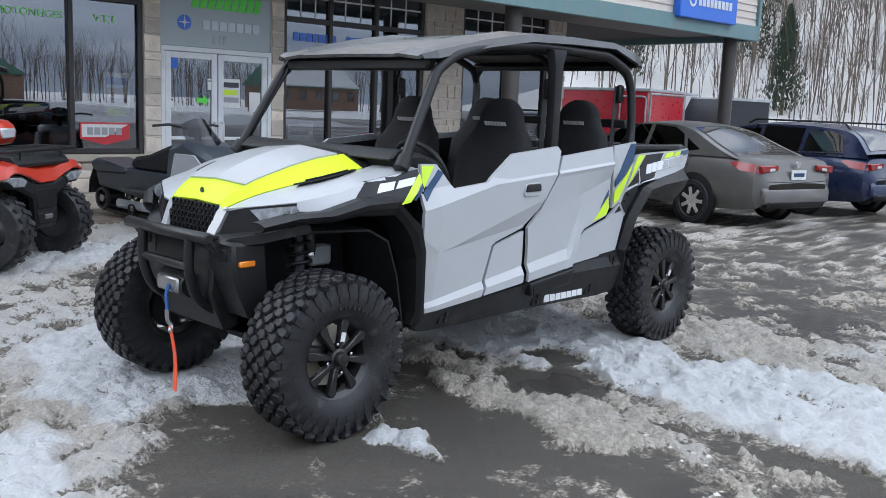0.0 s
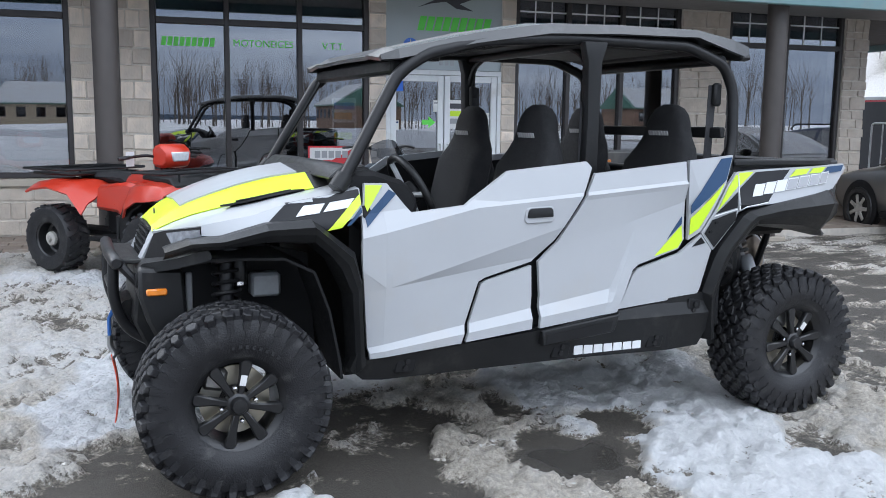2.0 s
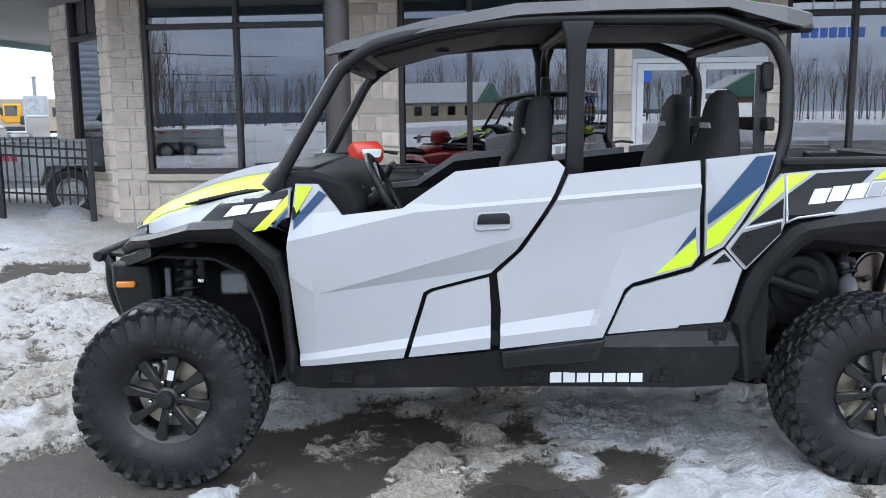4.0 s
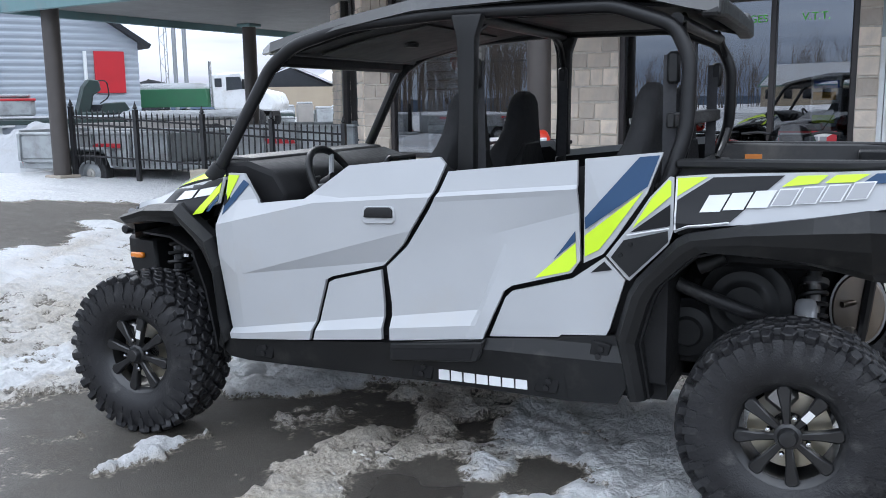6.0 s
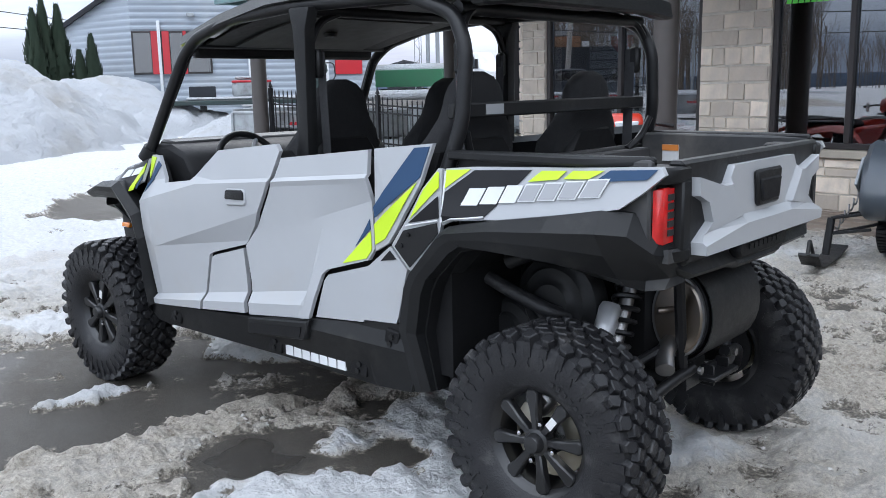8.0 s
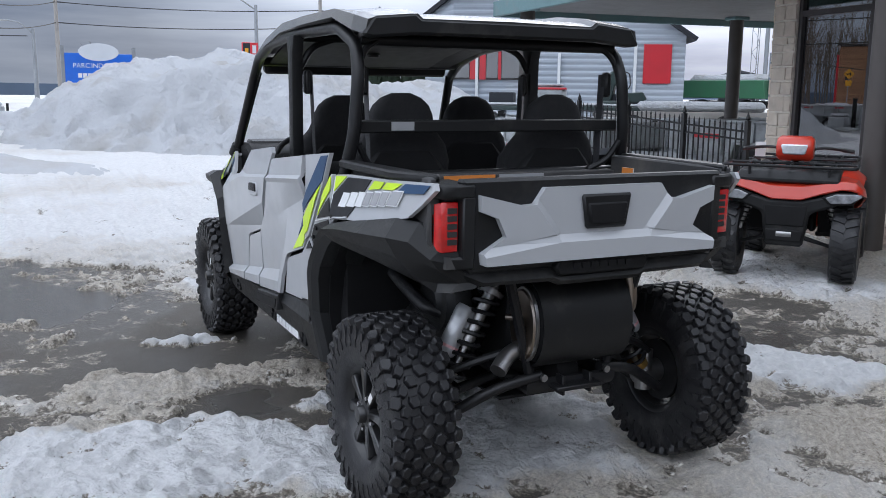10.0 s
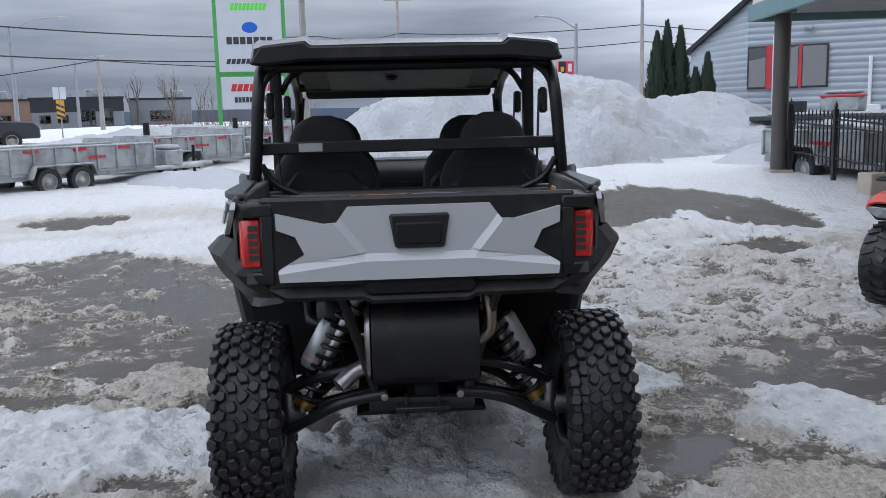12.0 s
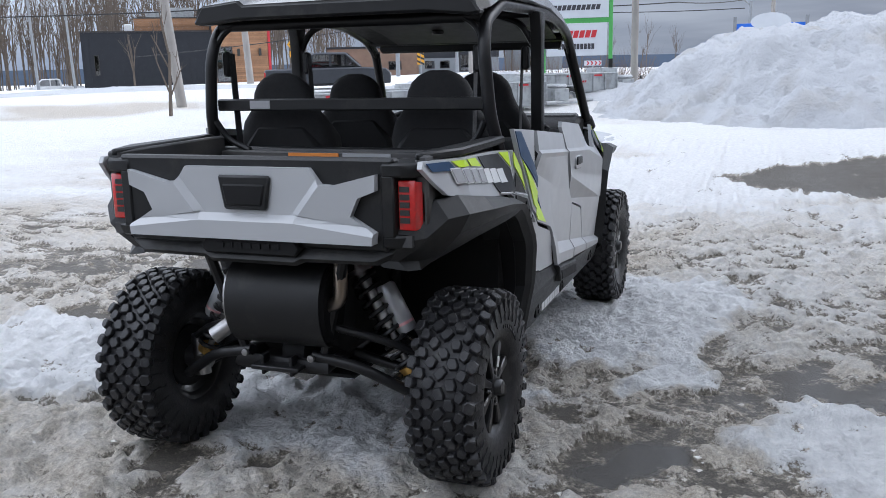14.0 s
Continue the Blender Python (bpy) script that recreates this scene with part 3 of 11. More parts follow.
dirt = 0.75 - 0.38 * west - 0.3 * smooth(13, 17, PX) - 0.4 * smooth(8, 13, -PY)
wet = 0.25 + 0.25 * east
# the street south of the lot is ploughed
street = smooth(6.5, 8.5, -PY) * (1 - smooth(50, 60, -PY)) * smooth(-4, 0, PX + 0.35 * (PY + 8))
cover = cover - 0.55 * street


def inside(poly, soft):
    """How far points lie inside a patch: 0 outside to 1 within, over a soft edge."""
    xs, ys = [p[0] for p in poly], [p[1] for p in poly]
    m = (PX > min(xs) - 0.5) & (PX < max(xs) + 0.5) & (PY > min(ys) - 0.5) & (PY < max(ys) + 0.5)
    x, y = PX[m], PY[m]
    dist, odd = np.full(x.shape, 9.0), np.zeros(x.shape, bool)
    for (ax, ay), (bx, by) in zip(poly, poly[1:] + poly[:1]):
        t = np.clip(((x - ax) * (bx - ax) + (y - ay) * (by - ay)) / ((bx - ax) ** 2 + (by - ay) ** 2), 0, 1)
        dist = np.minimum(dist, np.hypot(x - ax - t * (bx - ax), y - ay - t * (by - ay)))
        odd ^= ((ay > y) != (by > y)) & (x < ax + (bx - ax) * (y - ay) / ((by - ay) or 1e-9))
    out = np.zeros(PX.shape)
    out[m] = smooth(-soft, soft, np.where(odd, dist, -dist))
    return out


def patch(polys, soft=0.10, **values):
    """Pulls the named fields towards values inside patches of the lot."""
    for poly in polys:
        k = inside(poly, soft)
        for key, value in values.items():
            FIELD[key] = FIELD[key] * (1 - k) + value * k


FIELD = {"cover": cover, "dirt": dirt, "wet": wet}
# half-thawed brown ice over most of the lot behind the vehicle
patch([[(-3.6, 0.7), (-5.3, 2.8), (-3.0, 3.6), (1.6, 3.4), (2.4, 1.6), (1.3, 1.0), (-0.2, 1.2)]], 0.4, cover=0.46, dirt=0.9)
patch([[(-3.5, 4.2), (-3.8, 2.4), (-2.2, 1.2), (-2.0, 2.6), (-0.4, 3.4), (0.6, 4.4)]], 0.3, cover=0.68, dirt=0.25)
# tan slush, trodden and half thawed, north and east of the vehicle
patch([[(-5.3, 1.5), (-5.3, 3.2), (-2.7, 4.1), (-0.6, 3.1), (-0.25, 2.3), (-0.3, 1.45), (-0.7, 1.2), (-2.6, 0.9)]], 0.3, cover=0.57, dirt=0.62, wet=0.2)
patch([[(2.2, 0.1), (2.2, -1.0), (2.7, -1.9), (5.0, -2.4), (6.5, 0.3), (5.5, 2.5), (3.4, 2.6), (2.3, 1.6)]], 0.3, cover=0.35, dirt=0.9, wet=0.5)
patch([[(0.7, 0.95), (1.0, 1.55), (1.3, 2.25), (1.9, 2.4), (2.2, 1.2), (2.1, 0.1), (2.2, -0.9), (1.9, -1.2), (1.5, 0.5)]], 0.25, cover=0.55, dirt=0.78, wet=0.25)
patch([[(-0.33, 1.46), (-0.28, 1.92), (0.75, 1.65), (1.25, 1.45), (2.0, 0.95), (1.45, 0.80), (0.75, 1.16)]], 0.14, cover=0.43, dirt=0.8, wet=0.4)
# slush trodden to a tan crust
patch([[(-0.64, -1.1), (-0.55, -0.56), (-0.41, -0.09), (-0.22, 0.2), (-0.1, -0.4), (-0.2, -1.0)], [(-0.5, -0.9), (-0.19, -0.81), (-0.1, -1.08), (0.26, -1.15), (0.2, -1.75), (-0.04, -1.56), (-0.38, -1.75), (-0.75, -1.38)],
       [(-0.6, -1.81), (-0.85, -1.48), (-0.6, -1.2), (0.1, -1.2), (0.18, -1.5)], [(-1.49, -2.12), (-1.27, -1.6), (-0.93, -1.76), (-1.0, -2.05)], [(1.26, 1.36), (1.41, 2.12), (2.08, 1.6), (1.94, 1.1)],
       [(1.2, -0.9), (2.0, -0.6), (2.2, -1.6), (1.3, -1.7)]], 0.09, cover=0.60, dirt=1.0)
# bare wet asphalt
patch([[(-1.7, 0.05), (-1.25, 0.0), (-0.62, 0.12), (-0.38, 0.2), (-0.27, -0.2), (-0.5, -0.55), (-0.54, -0.95), (-0.78, -1.4), (-0.4, -1.8), (-0.46, -2.3), (-1.2, -2.4), (-2.3, -1.4), (-2.25, -0.6), (-1.95, -0.4)],
       [(-0.05, -0.45), (0.58, -0.43), (0.52, -0.87), (0.25, -1.13), (-0.1, -1.05), (-0.17, -0.8)], [(-0.06, -1.52), (0.27, -2.05), (-0.1, -2.6), (-0.3, -2.5), (-0.14, -1.8)]], 0.07, cover=0.22, dirt=0.9)
patch([[(-4.3, -4.2), (-5.2, -3.1), (-3.4, -0.8), (-2.3, -0.7), (-1.4, -1.25), (-1.6, -2.8)], [(-1.3, -2.6), (-1.2, -2.0), (-0.67, -1.9), (-0.15, -2.1), (-0.5, -2.7)], [(-0.86, 3.4), (0.1, 3.3), (0.5, 2.9), (0.3, 2.3), (-0.8, 2.35)],
       [(-0.46, 1.97), (-0.21, 2.25), (-0.56, 3.14), (0.67, 2.52), (0.52, 2.26), (0.11, 1.83)], [(2.3, -1.5), (2.6, -0.9), (3.3, -1.1), (3.1, -1.9)]], 0.14, cover=0.31, dirt=0.9, wet=0.6)
patch([[(-6.33, 1.09), (-5.75, 1.9), (-5.5, 2.9), (-6.1, 3.6), (-5.0, 4.1), (-4.7, 4.8), (-6.0, 5.1), (-7.2, 4.6), (-8.1, 3.6), (-7.7, 2.4)]], 0.25, cover=0.05, wet=0.3)
patch([[(-4.1, 3.35), (-4.25, 4.0), (-3.7, 4.3), (-3.55, 3.75)], [(-6.9, -5.1), (-7.2, -3.5), (-6.8, -3.4), (-6.3, -4.1)]], 0.1, cover=0.1, wet=0.3)
# the sanded street beyond the lot
patch([[(-12.0, -15.6), (-12.6, -14.2), (-13.5, -13.4), (-15.5, -13.2), (-16.1, -12.4), (-18.4, -14.1), (-17.3, -16.6), (-16.1, -19.7)]], 0.5, cover=0.66, dirt=0.95)
patch([[(0.85, 1.22), (0.84, 1.42), (1.03, 1.40), (1.33, 1.16), (1.27, 1.05)], [(-3.4, -1.8), (-2.6, -1.2), (-1.9, -1.7), (-2.6, -2.4)], [(-0.1, -0.75), (0.2, -0.7), (0.2, -1.0), (-0.05, -0.98)]], 0.10, cover=0.05, wet=1.2)
# clean snow
patch([[(0.50, 0.15), (1.57, -0.2), (1.2, -0.62), (1.0, -1.08), (1.35, -2.1), (1.1, -2.9), (-0.05, -2.75), (0.08, -2.16), (0.3, -1.71), (0.62, -1.0), (0.56, -0.5)], [(0.15, -0.30), (0.1, 0.24), (0.56, 0.81), (0.9, 0.4), (0.74, -0.45)],
       [(0.13, -0.48), (0.28, -0.44), (0.27, -0.66), (0.17, -0.65)], [(-1.79, 1.44), (-1.21, 1.65), (-0.63, 1.02), (-0.85, 0.15), (-1.3, -0.28), (-1.6, 0.10), (-2.04, 0.0), (-2.15, 0.66)],
       [(0.25, 1.78), (0.23, 2.03), (0.82, 2.44), (1.13, 2.29), (1.07, 1.91), (0.85, 1.63)], [(0.14, -1.95), (0.27, -1.37), (0.75, -1.14), (1.0, -1.3), (0.98, -1.56)], [(-2.42, 0.25), (-2.30, -0.1), (-2.45, -0.6), (-2.9, -0.6), (-2.9, 0.2)], [(-1.3, -0.81), (-1.04, -0.66), (-1.07, -1.0), (-1.2, -1.17)], [(0.28, -1.85), (0.26, -1.36), (0.35, -0.76), (0.85, -0.8), (1.12, -1.31), (1.1, -1.72)],
       [(0.50, -0.35), (0.42, 0.55), (0.99, 0.72), (1.45, 0.40), (1.30, -0.25)], [(0.12, 1.92), (0.36, 2.25), (1.05, 2.48), (1.22, 2.05), (0.87, 1.70)], [(-1.5, 1.28), (-1.3, 1.50), (0.25, 1.38), (0.43, 1.13), (-0.2, 1.1)],
       [(-0.82, 0.30), (-1.11, 0.86), (-0.68, 1.15), (-0.03, 1.05), (0.02, 0.56)]], 0.08, cover=0.84, dirt=0.02)
cover, dirt, wet = FIELD["cover"], FIELD["dirt"], FIELD["wet"]
chop = fractal(XX, YY, 0.26, 5, 11)
cover = cover + (fractal(XX, YY, 1.1, 5, 10) - 0.5) * 0.26 + (chop - 0.5) * 0.46 + (streak - 0.5) * (0.25 + 0.15 * west)
dirt = np.clip(dirt + (fractal(XX, YY, 0.8, 5, 21) - 0.5) * 0.6 + (0.5 - streak) * 0.7 * west, 0, 1)
tracks = smooth(3.2, 5, -PX) * (1 - smooth(11, 14, -PX)) * smooth(-9, -6, PY)
long_streak = fractal(XX + 0.25 * YY, YY * 0.10, 1.1, 4, 53)
dirt = np.clip(dirt + (0.46 - long_streak) * 2.4 * tracks, 0, 1)
wet = np.clip(wet + (fractal(XX, YY, 1.3, 4, 31) - 0.5) * 0.9, 0, 1)
near = 1 - smooth(7, 14, np.hypot(XX, YY))
fine_field = fractal(XX, YY, 0.15, 4, 61) * 0.6 + fractal(XX, YY, 0.06, 2, 62) * 0.4
trod = np.abs(fractal(XX, YY, 0.17, 4, 42) - 0.5) * 2
cover = 0.5 + 1.9 * (cover - 0.44)
cover = np.clip(cover, -0.1, 0.92) + ((fine_field - 0.5) * 1.6 + (trod - 0.22) * 0.30) * (0.35 + 0.65 * near)
snow_mask = smooth(0.44, 0.56, cover)
heap = np.clip(cover - 0.5, 0, 0.7)
lumps = (fractal(XX, YY, 0.10, 3, 63) - 0.5) * 0.075 + (trod - 0.25) * 0.045
ZZ = terrain(XX, YY) + near * (snow_mask * 0.012 + 0.050 * heap + snow_mask * lumps) - 0.004 * (1 - snow_mask)
# the tyres stand on the ground
for wx, wy in ((-1.375, -0.64), (1.375, -0.64), (-1.375, 0.64), (1.375, 0.64)):
    k = np.exp(-(((XX - wx) / 0.2) ** 2 + ((YY - wy) / 0.17) ** 2) ** 2)
    ZZ = ZZ * (1 - k) + 0.004 * k
NXV, NYV = len(GX), len(GY)
gm = bpy.data.meshes.new("ground")
gm.vertices.add(NXV * NYV)
gm.vertices.foreach_set("co", np.stack([XX, YY, ZZ], -1).astype(np.float32).ravel())
idx = np.arange(NXV * NYV).reshape(NXV, NYV)
quads = np.stack([idx[:-1, :-1], idx[1:, :-1], idx[1:, 1:], idx[:-1, 1:]], -1).reshape(-1, 4)
gm.loops.add(quads.size)
gm.loops.foreach_set("vertex_index", quads.ravel().astype(np.int32))
gm.polygons.add(len(quads))
gm.polygons.foreach_set("loop_start", (np.arange(len(quads)) * 4).astype(np.int32))
gm.update()
for key, field in (("snow", cover), ("dirt", dirt), ("wet", wet)):
    gm.attributes.new(key, "FLOAT", "POINT").data.foreach_set("value", field.astype(np.float32).ravel())
gm.shade_smooth()


def ground_material():
    m = bpy.data.materials.new("winter_lot")
    m.use_nodes = True
    nt = m.node_tree
    b = nt.nodes["Principled BSDF"]
    L = nt.links.new

    def attr(name):
        n = nt.nodes.new("ShaderNodeAttribute")
        n.attribute_name = name
        return n.outputs["Fac"]

    def noise_tex(scale, detail, rough=0.6):
        n = nt.nodes.new("ShaderNodeTexNoise")
        n.inputs["Scale"].default_value, n.inputs["Detail"].default_value, n.inputs["Roughness"].default_value = scale, detail, rough
        L(tc.outputs["Object"], n.inputs["Vector"])
        return n.outputs["Fac"]

    def calc(op, a, c, clamp=False):
        n = nt.nodes.new("ShaderNodeMath")
        n.operation, n.use_clamp = op, clamp
        for s, v in zip(n.inputs, (a, c)):
            if isinstance(v, float):
                s.default_value = v
            else:
                L(v, s)
        return n.outputs[0]

    def ranged(v, a, c, lo=0.0, hi=1.0):
        n = nt.nodes.new("ShaderNodeMapRange")
        for key, val in zip(("From Min", "From Max", "To Min", "To Max"), (a, c, lo, hi)):
            n.inputs[key].default_value = val
        L(v, n.inputs["Value"])
        return n.outputs[0]

    def mixed(f, a, c):
        n = nt.nodes.new("ShaderNodeMix")
        n.data_type = "RGBA"
        L(f, n.inputs[0])
        for s, v in zip((n.inputs[6], n.inputs[7]), (a, c)):
            if isinstance(v, tuple):
                s.default_value = rgba(v)
            else:
                L(v, s)
        return n.outputs[2]

    tc = nt.nodes.new("ShaderNodeTexCoord")
    fine, mid, grit, chunk = noise_tex(42, 5, 0.72), noise_tex(9, 6, 0.65), noise_tex(190, 3, 0.65), noise_tex(18, 4, 0.7)
    depth = calc("ADD", attr("snow"), calc("ADD", calc("MULTIPLY", calc("SUBTRACT", fine, 0.5), 0.85), calc("MULTIPLY", calc("SUBTRACT", chunk, 0.5), 0.6)))
    film, snow = ranged(depth, 0.28, 0.46), ranged(depth, 0.48, 0.58)
    wet = calc("MULTIPLY", ranged(calc("ADD", attr("wet"), calc("MULTIPLY", calc("SUBTRACT", mid, 0.5), 0.5)), 0.3, 0.8), calc("SUBTRACT", 1.0, snow))
    asphalt = mixed(ranged(grit, 0.42, 0.66), mixed(ranged(mid, 0.3, 0.7), (0.036, 0.032, 0.027), (0.062, 0.055, 0.046)), (0.155, 0.138, 0.118))
    asphalt = mixed(calc("MULTIPLY", wet, 0.6), asphalt, (0.016, 0.0155, 0.015))
    dirty = ranged(calc("ADD", attr("dirt"), calc("ADD", calc("MULTIPLY", calc("SUBTRACT", mid, 0.5), 0.7), calc("MULTIPLY", calc("SUBTRACT", fine, 0.5), 0.6))), 0.2, 0.95)
    thin = mixed(ranged(fine, 0.3, 0.7), (0.13, 0.112, 0.09), (0.46, 0.41, 0.345))
    slush = mixed(ranged(calc("ADD", fine, calc("MULTIPLY", calc("SUBTRACT", grit, 0.5), 0.6)), 0.3, 0.72), (0.31, 0.255, 0.19), (0.86, 0.80, 0.71))
    white = mixed(ranged(calc("ADD", chunk, calc("MULTIPLY", calc("SUBTRACT", fine, 0.5), 0.7)), 0.3, 0.7), (0.76, 0.765, 0.77), (0.95, 0.95, 0.95))
    ground_colour = mixed(snow, mixed(film, asphalt, thin), mixed(dirty, white, slush))
    L(ground_colour, b.inputs["Base Color"])
    dry_rough = ranged(mid, 0.3, 0.7, 0.5, 0.85)
    road_rough = calc("MULTIPLY", dry_rough, calc("SUBTRACT", 1.0, calc("MULTIPLY", wet, 0.70)))
    L(calc("ADD", calc("MULTIPLY", road_rough, calc("SUBTRACT", 1.0, snow)), calc("MULTIPLY", snow, 0.5)), b.inputs["Roughness"])
    b.inputs["IOR"].default_value = 1.36
    relief = calc("ADD", calc("MULTIPLY", calc("MAXIMUM", calc("SUBTRACT", depth, 0.40), 0.0), 3.2),
                  calc("MULTIPLY", calc("MULTIPLY", grit, 0.42), calc("SUBTRACT", 1.0, calc("MULTIPLY", wet, 0.75))))
    bp = nt.nodes.new("ShaderNodeBump")
    bp.inputs["Strength"].default_value, bp.inputs["Distance"].default_value = 0.9, 0.026
    L(relief, bp.inputs["Height"])
    L(bp.outputs[0], b.inputs["Normal"])
    return m


gm.materials.append(ground_material())
ground = tagged(new("ground", gm), "wet asphalt lot with trodden snow and brown slush", "ground", kind="structure")


# loose crumbs of snow and slush along the edges of the patches
def crumbs():
    rng = np.random.RandomState(77)
    inner = (np.abs(XX) < 3.6) & (YY > -3.3) & (YY < 4.0)
    want = np.where(inner, np.clip(1 - np.abs(cover - 0.56) / 0.16, 0, 1), 0).ravel()
    pick = rng.choice(want.size, 9000, replace=False, p=want / want.sum())
    n = len(pick)
    base = np.stack([XX.ravel()[pick], YY.ravel()[pick], ZZ.ravel()[pick]], -1) + rng.uniform(-0.009, 0.009, (n, 3)) * (1, 1, 0)
    size = 0.004 + 0.013 * rng.rand(n) ** 3
    oct_v = np.array([(1, 0, 0), (0, 1, 0), (-1, 0, 0), (0, -1, 0), (0, 0, 0.8), (0, 0, -0.6)], float)
    vs = base[:, None] + oct_v[None] * size[:, None, None] * rng.uniform(0.4, 1.5, (n, 6, 3)) * (1, 1, 0.6)
    oct_f = np.array([(0, 1, 4), (1, 2, 4), (2, 3, 4), (3, 0, 4), (1, 0, 5), (2, 1, 5), (3, 2, 5), (0, 3, 5)])
    fs = (oct_f[None] + 6 * np.arange(n)[:, None, None]).reshape(-1, 3)
    me = bpy.data.meshes.new("snow_crumbs")
    me.from_pydata(vs.reshape(-1, 3).tolist(), [], fs.tolist())
    me.materials.append(M["snow_crumb"])
    tagged(new("snow_crumbs", me), "loose crumbs of snow and brown slush", "snow", kind="stuff")


crumbs()

# ---- the dealer's building: facade frame with u along it, v into it ----
FACADE = pose(0, 6.61, 0, 0, 0, -6)
WALK_Z, SILL_Z, TRANSOM_Z, HEAD_Z, SOFFIT_Z = 0.12, 0.76, 2.53, 3.15, 2.96
BAYS = {"window_1": (-4.05, -1.73, (-2.87,)), "window_2": (-0.89, 1.62, (-0.05, 0.79)), "window_3": (3.52, 5.92, (4.27, 5.05)), "window_4": (6.67, 8.60, (7.64,))}
DOOR = (1.83, 3.33)
building = thing("wall_south", "shop front of tan split stone with dark framed windows", "wall", FACADE, kind="structure")


backing = bmesh.new()
for u0, u1 in ((-4.44, -4.05), (-1.73, -0.89), (1.62, 1.83), (3.33, 3.52), (5.92, 6.67), (8.60, 9.01)):
    span(u0, u1, -0.004, 0.33, 0.0, HEAD_Z, backing)
for u0, u1, _ in BAYS.values():
    span(u0, u1, -0.004, 0.33, 0.0, SILL_Z - 0.09, backing)
span(-4.44, 9.01, 0.03, 0.33, HEAD_Z, 4.2, backing)
part("mortar_backing", backing, M["mortar"], building, smooth=False)

for name, (u0, u1, mull) in BAYS.items():
    part("sill_cap", span(u0 - 0.02, u1 + 0.02, -0.06, 0.3, SILL_Z - 0.09, SILL_Z - 0.005, None, 0.008), M["cap_stone"], building, "smooth buff stone window sill", smooth=False)
    win = thing(name, "large shop window with dark metal frame reflecting the street", "window", FACADE, kind="structure")
    fr = bmesh.new()
    for a, b in ((u0, u0 + 0.06), (u1 - 0.06, u1)):
        span(a, b, 0.02, 0.12, SILL_Z, HEAD_Z, fr, 0.006)
    for a, b in ((SILL_Z, SILL_Z + 0.06), (TRANSOM_Z - 0.035, TRANSOM_Z + 0.035), (HEAD_Z - 0.06, HEAD_Z)):
        span(u0 + 0.06, u1 - 0.06, 0.02, 0.12, a, b, fr, 0.006)
    part("window_frame", fr, M["frame_dark"], win, smooth=False)
    for mu in mull:
        part("mullion", span(mu - 0.03, mu + 0.03, 0.015, 0.12, SILL_Z + 0.06, HEAD_Z - 0.06, None, 0.006), M["frame_dark"], win, smooth=False)
    edges = [u0 + 0.06, *mull, u1 - 0.06]
    for a, b in zip(edges, edges[1:]):
        for z0, z1 in ((SILL_Z + 0.06, TRANSOM_Z - 0.035), (TRANSOM_Z + 0.035, HEAD_Z - 0.06)):
            pane = part("pane", span(a + 0.01, b - 0.01, 0.068, 0.072, z0, z1), M["glass_window"], win, smooth=False)
            pane.visible_shadow = False
    # invented pale backing that makes the upper panes look brighter
    part("transom_board", span(u0 + 0.06, u1 - 0.06, 0.14, 0.16, TRANSOM_Z, HEAD_Z - 0.02), M["transom_white"], win, "pale board added behind the transom lights to brighten them", smooth=False)
    if name in ("window_3", "window_4"):
        grid = bmesh.new()
        for a, b in zip(edges, edges[1:]):
            for k in (1, 2):
                span(a + (b - a) * k / 3 - 0.008, a + (b - a) * k / 3 + 0.008, 0.06, 0.08, TRANSOM_Z + 0.03, HEAD_Z - 0.05, grid)
            span(a, b, 0.06, 0.08, 2.82, 2.84, grid)
        part("muntin", grid, M["frame_white"], win, smooth=False)

# entrance: white double door under a frosted sign panel
door = thing("door_1", "white framed glass double door with notices stuck on it", "door", FACADE, kind="structure")
u0, u1 = DOOR
fr = bmesh.new()
for a, b in ((u0, u0 + 0.05), (u1 - 0.05, u1)):
    span(a, b, -0.01, 0.12, WALK_Z, 2.06, fr, 0.005)
span(u0, u1, -0.012, 0.12, 2.0, 2.06, fr, 0.005)
part("door_frame", fr, M["frame_white"], door, smooth=False)
mid = 2.575
for a, b, hx in ((u0 + 0.055, mid - 0.006, mid - 0.05), (mid + 0.006, u1 - 0.055, mid + 0.05)):
    leaf = bmesh.new()
    for p, q in ((a, a + 0.075), (b - 0.075, b)):
        span(p, q, 0.0, 0.05, WALK_Z + 0.01, 1.995, leaf, 0.004)
    for p, q in ((WALK_Z + 0.01, WALK_Z + 0.17), (0.93, 0.97), (1.92, 1.995)):
        span(a + 0.075, b - 0.075, 0.0, 0.05, p, q, leaf, 0.004)
    lf = part("door_leaf", leaf, M["frame_white"], door, smooth=False)
    pn = part("pane", span(a + 0.07, b - 0.07, 0.024, 0.028, WALK_Z + 0.16, 1.93), M["glass_window"], lf, smooth=False)
    pn.visible_shadow = False
    part("handle", tube(bend([(hx, 0.0, 0.9), (hx, -0.06, 0.9), (hx, -0.06, 1.15), (hx, 0.0, 1.15)], 0.02), 0.012, sides=8), M["frame_white"], lf)


def flat_poster(name, u, z, w, h, mats, label, v=0.012):
    """A notice stuck on glass: a sheet with blocks of print."""
    t = thing(name, label, "sign", FACADE @ pose(u, v, z))
    part("sheet", span(-w / 2, w / 2, -0.002, 0.0, -h / 2, h / 2), M[mats[0]], t, smooth=False)
    for k, mk in enumerate(mats[1:]):
        z0 = h / 2 - h * (0.12 + 0.26 * k)
        part("print", span(-w * 0.42, w * (0.42 - 0.1 * (k % 2)), -0.004, -0.002, z0 - h * 0.18, z0), M[mk], t, smooth=False)
    return t


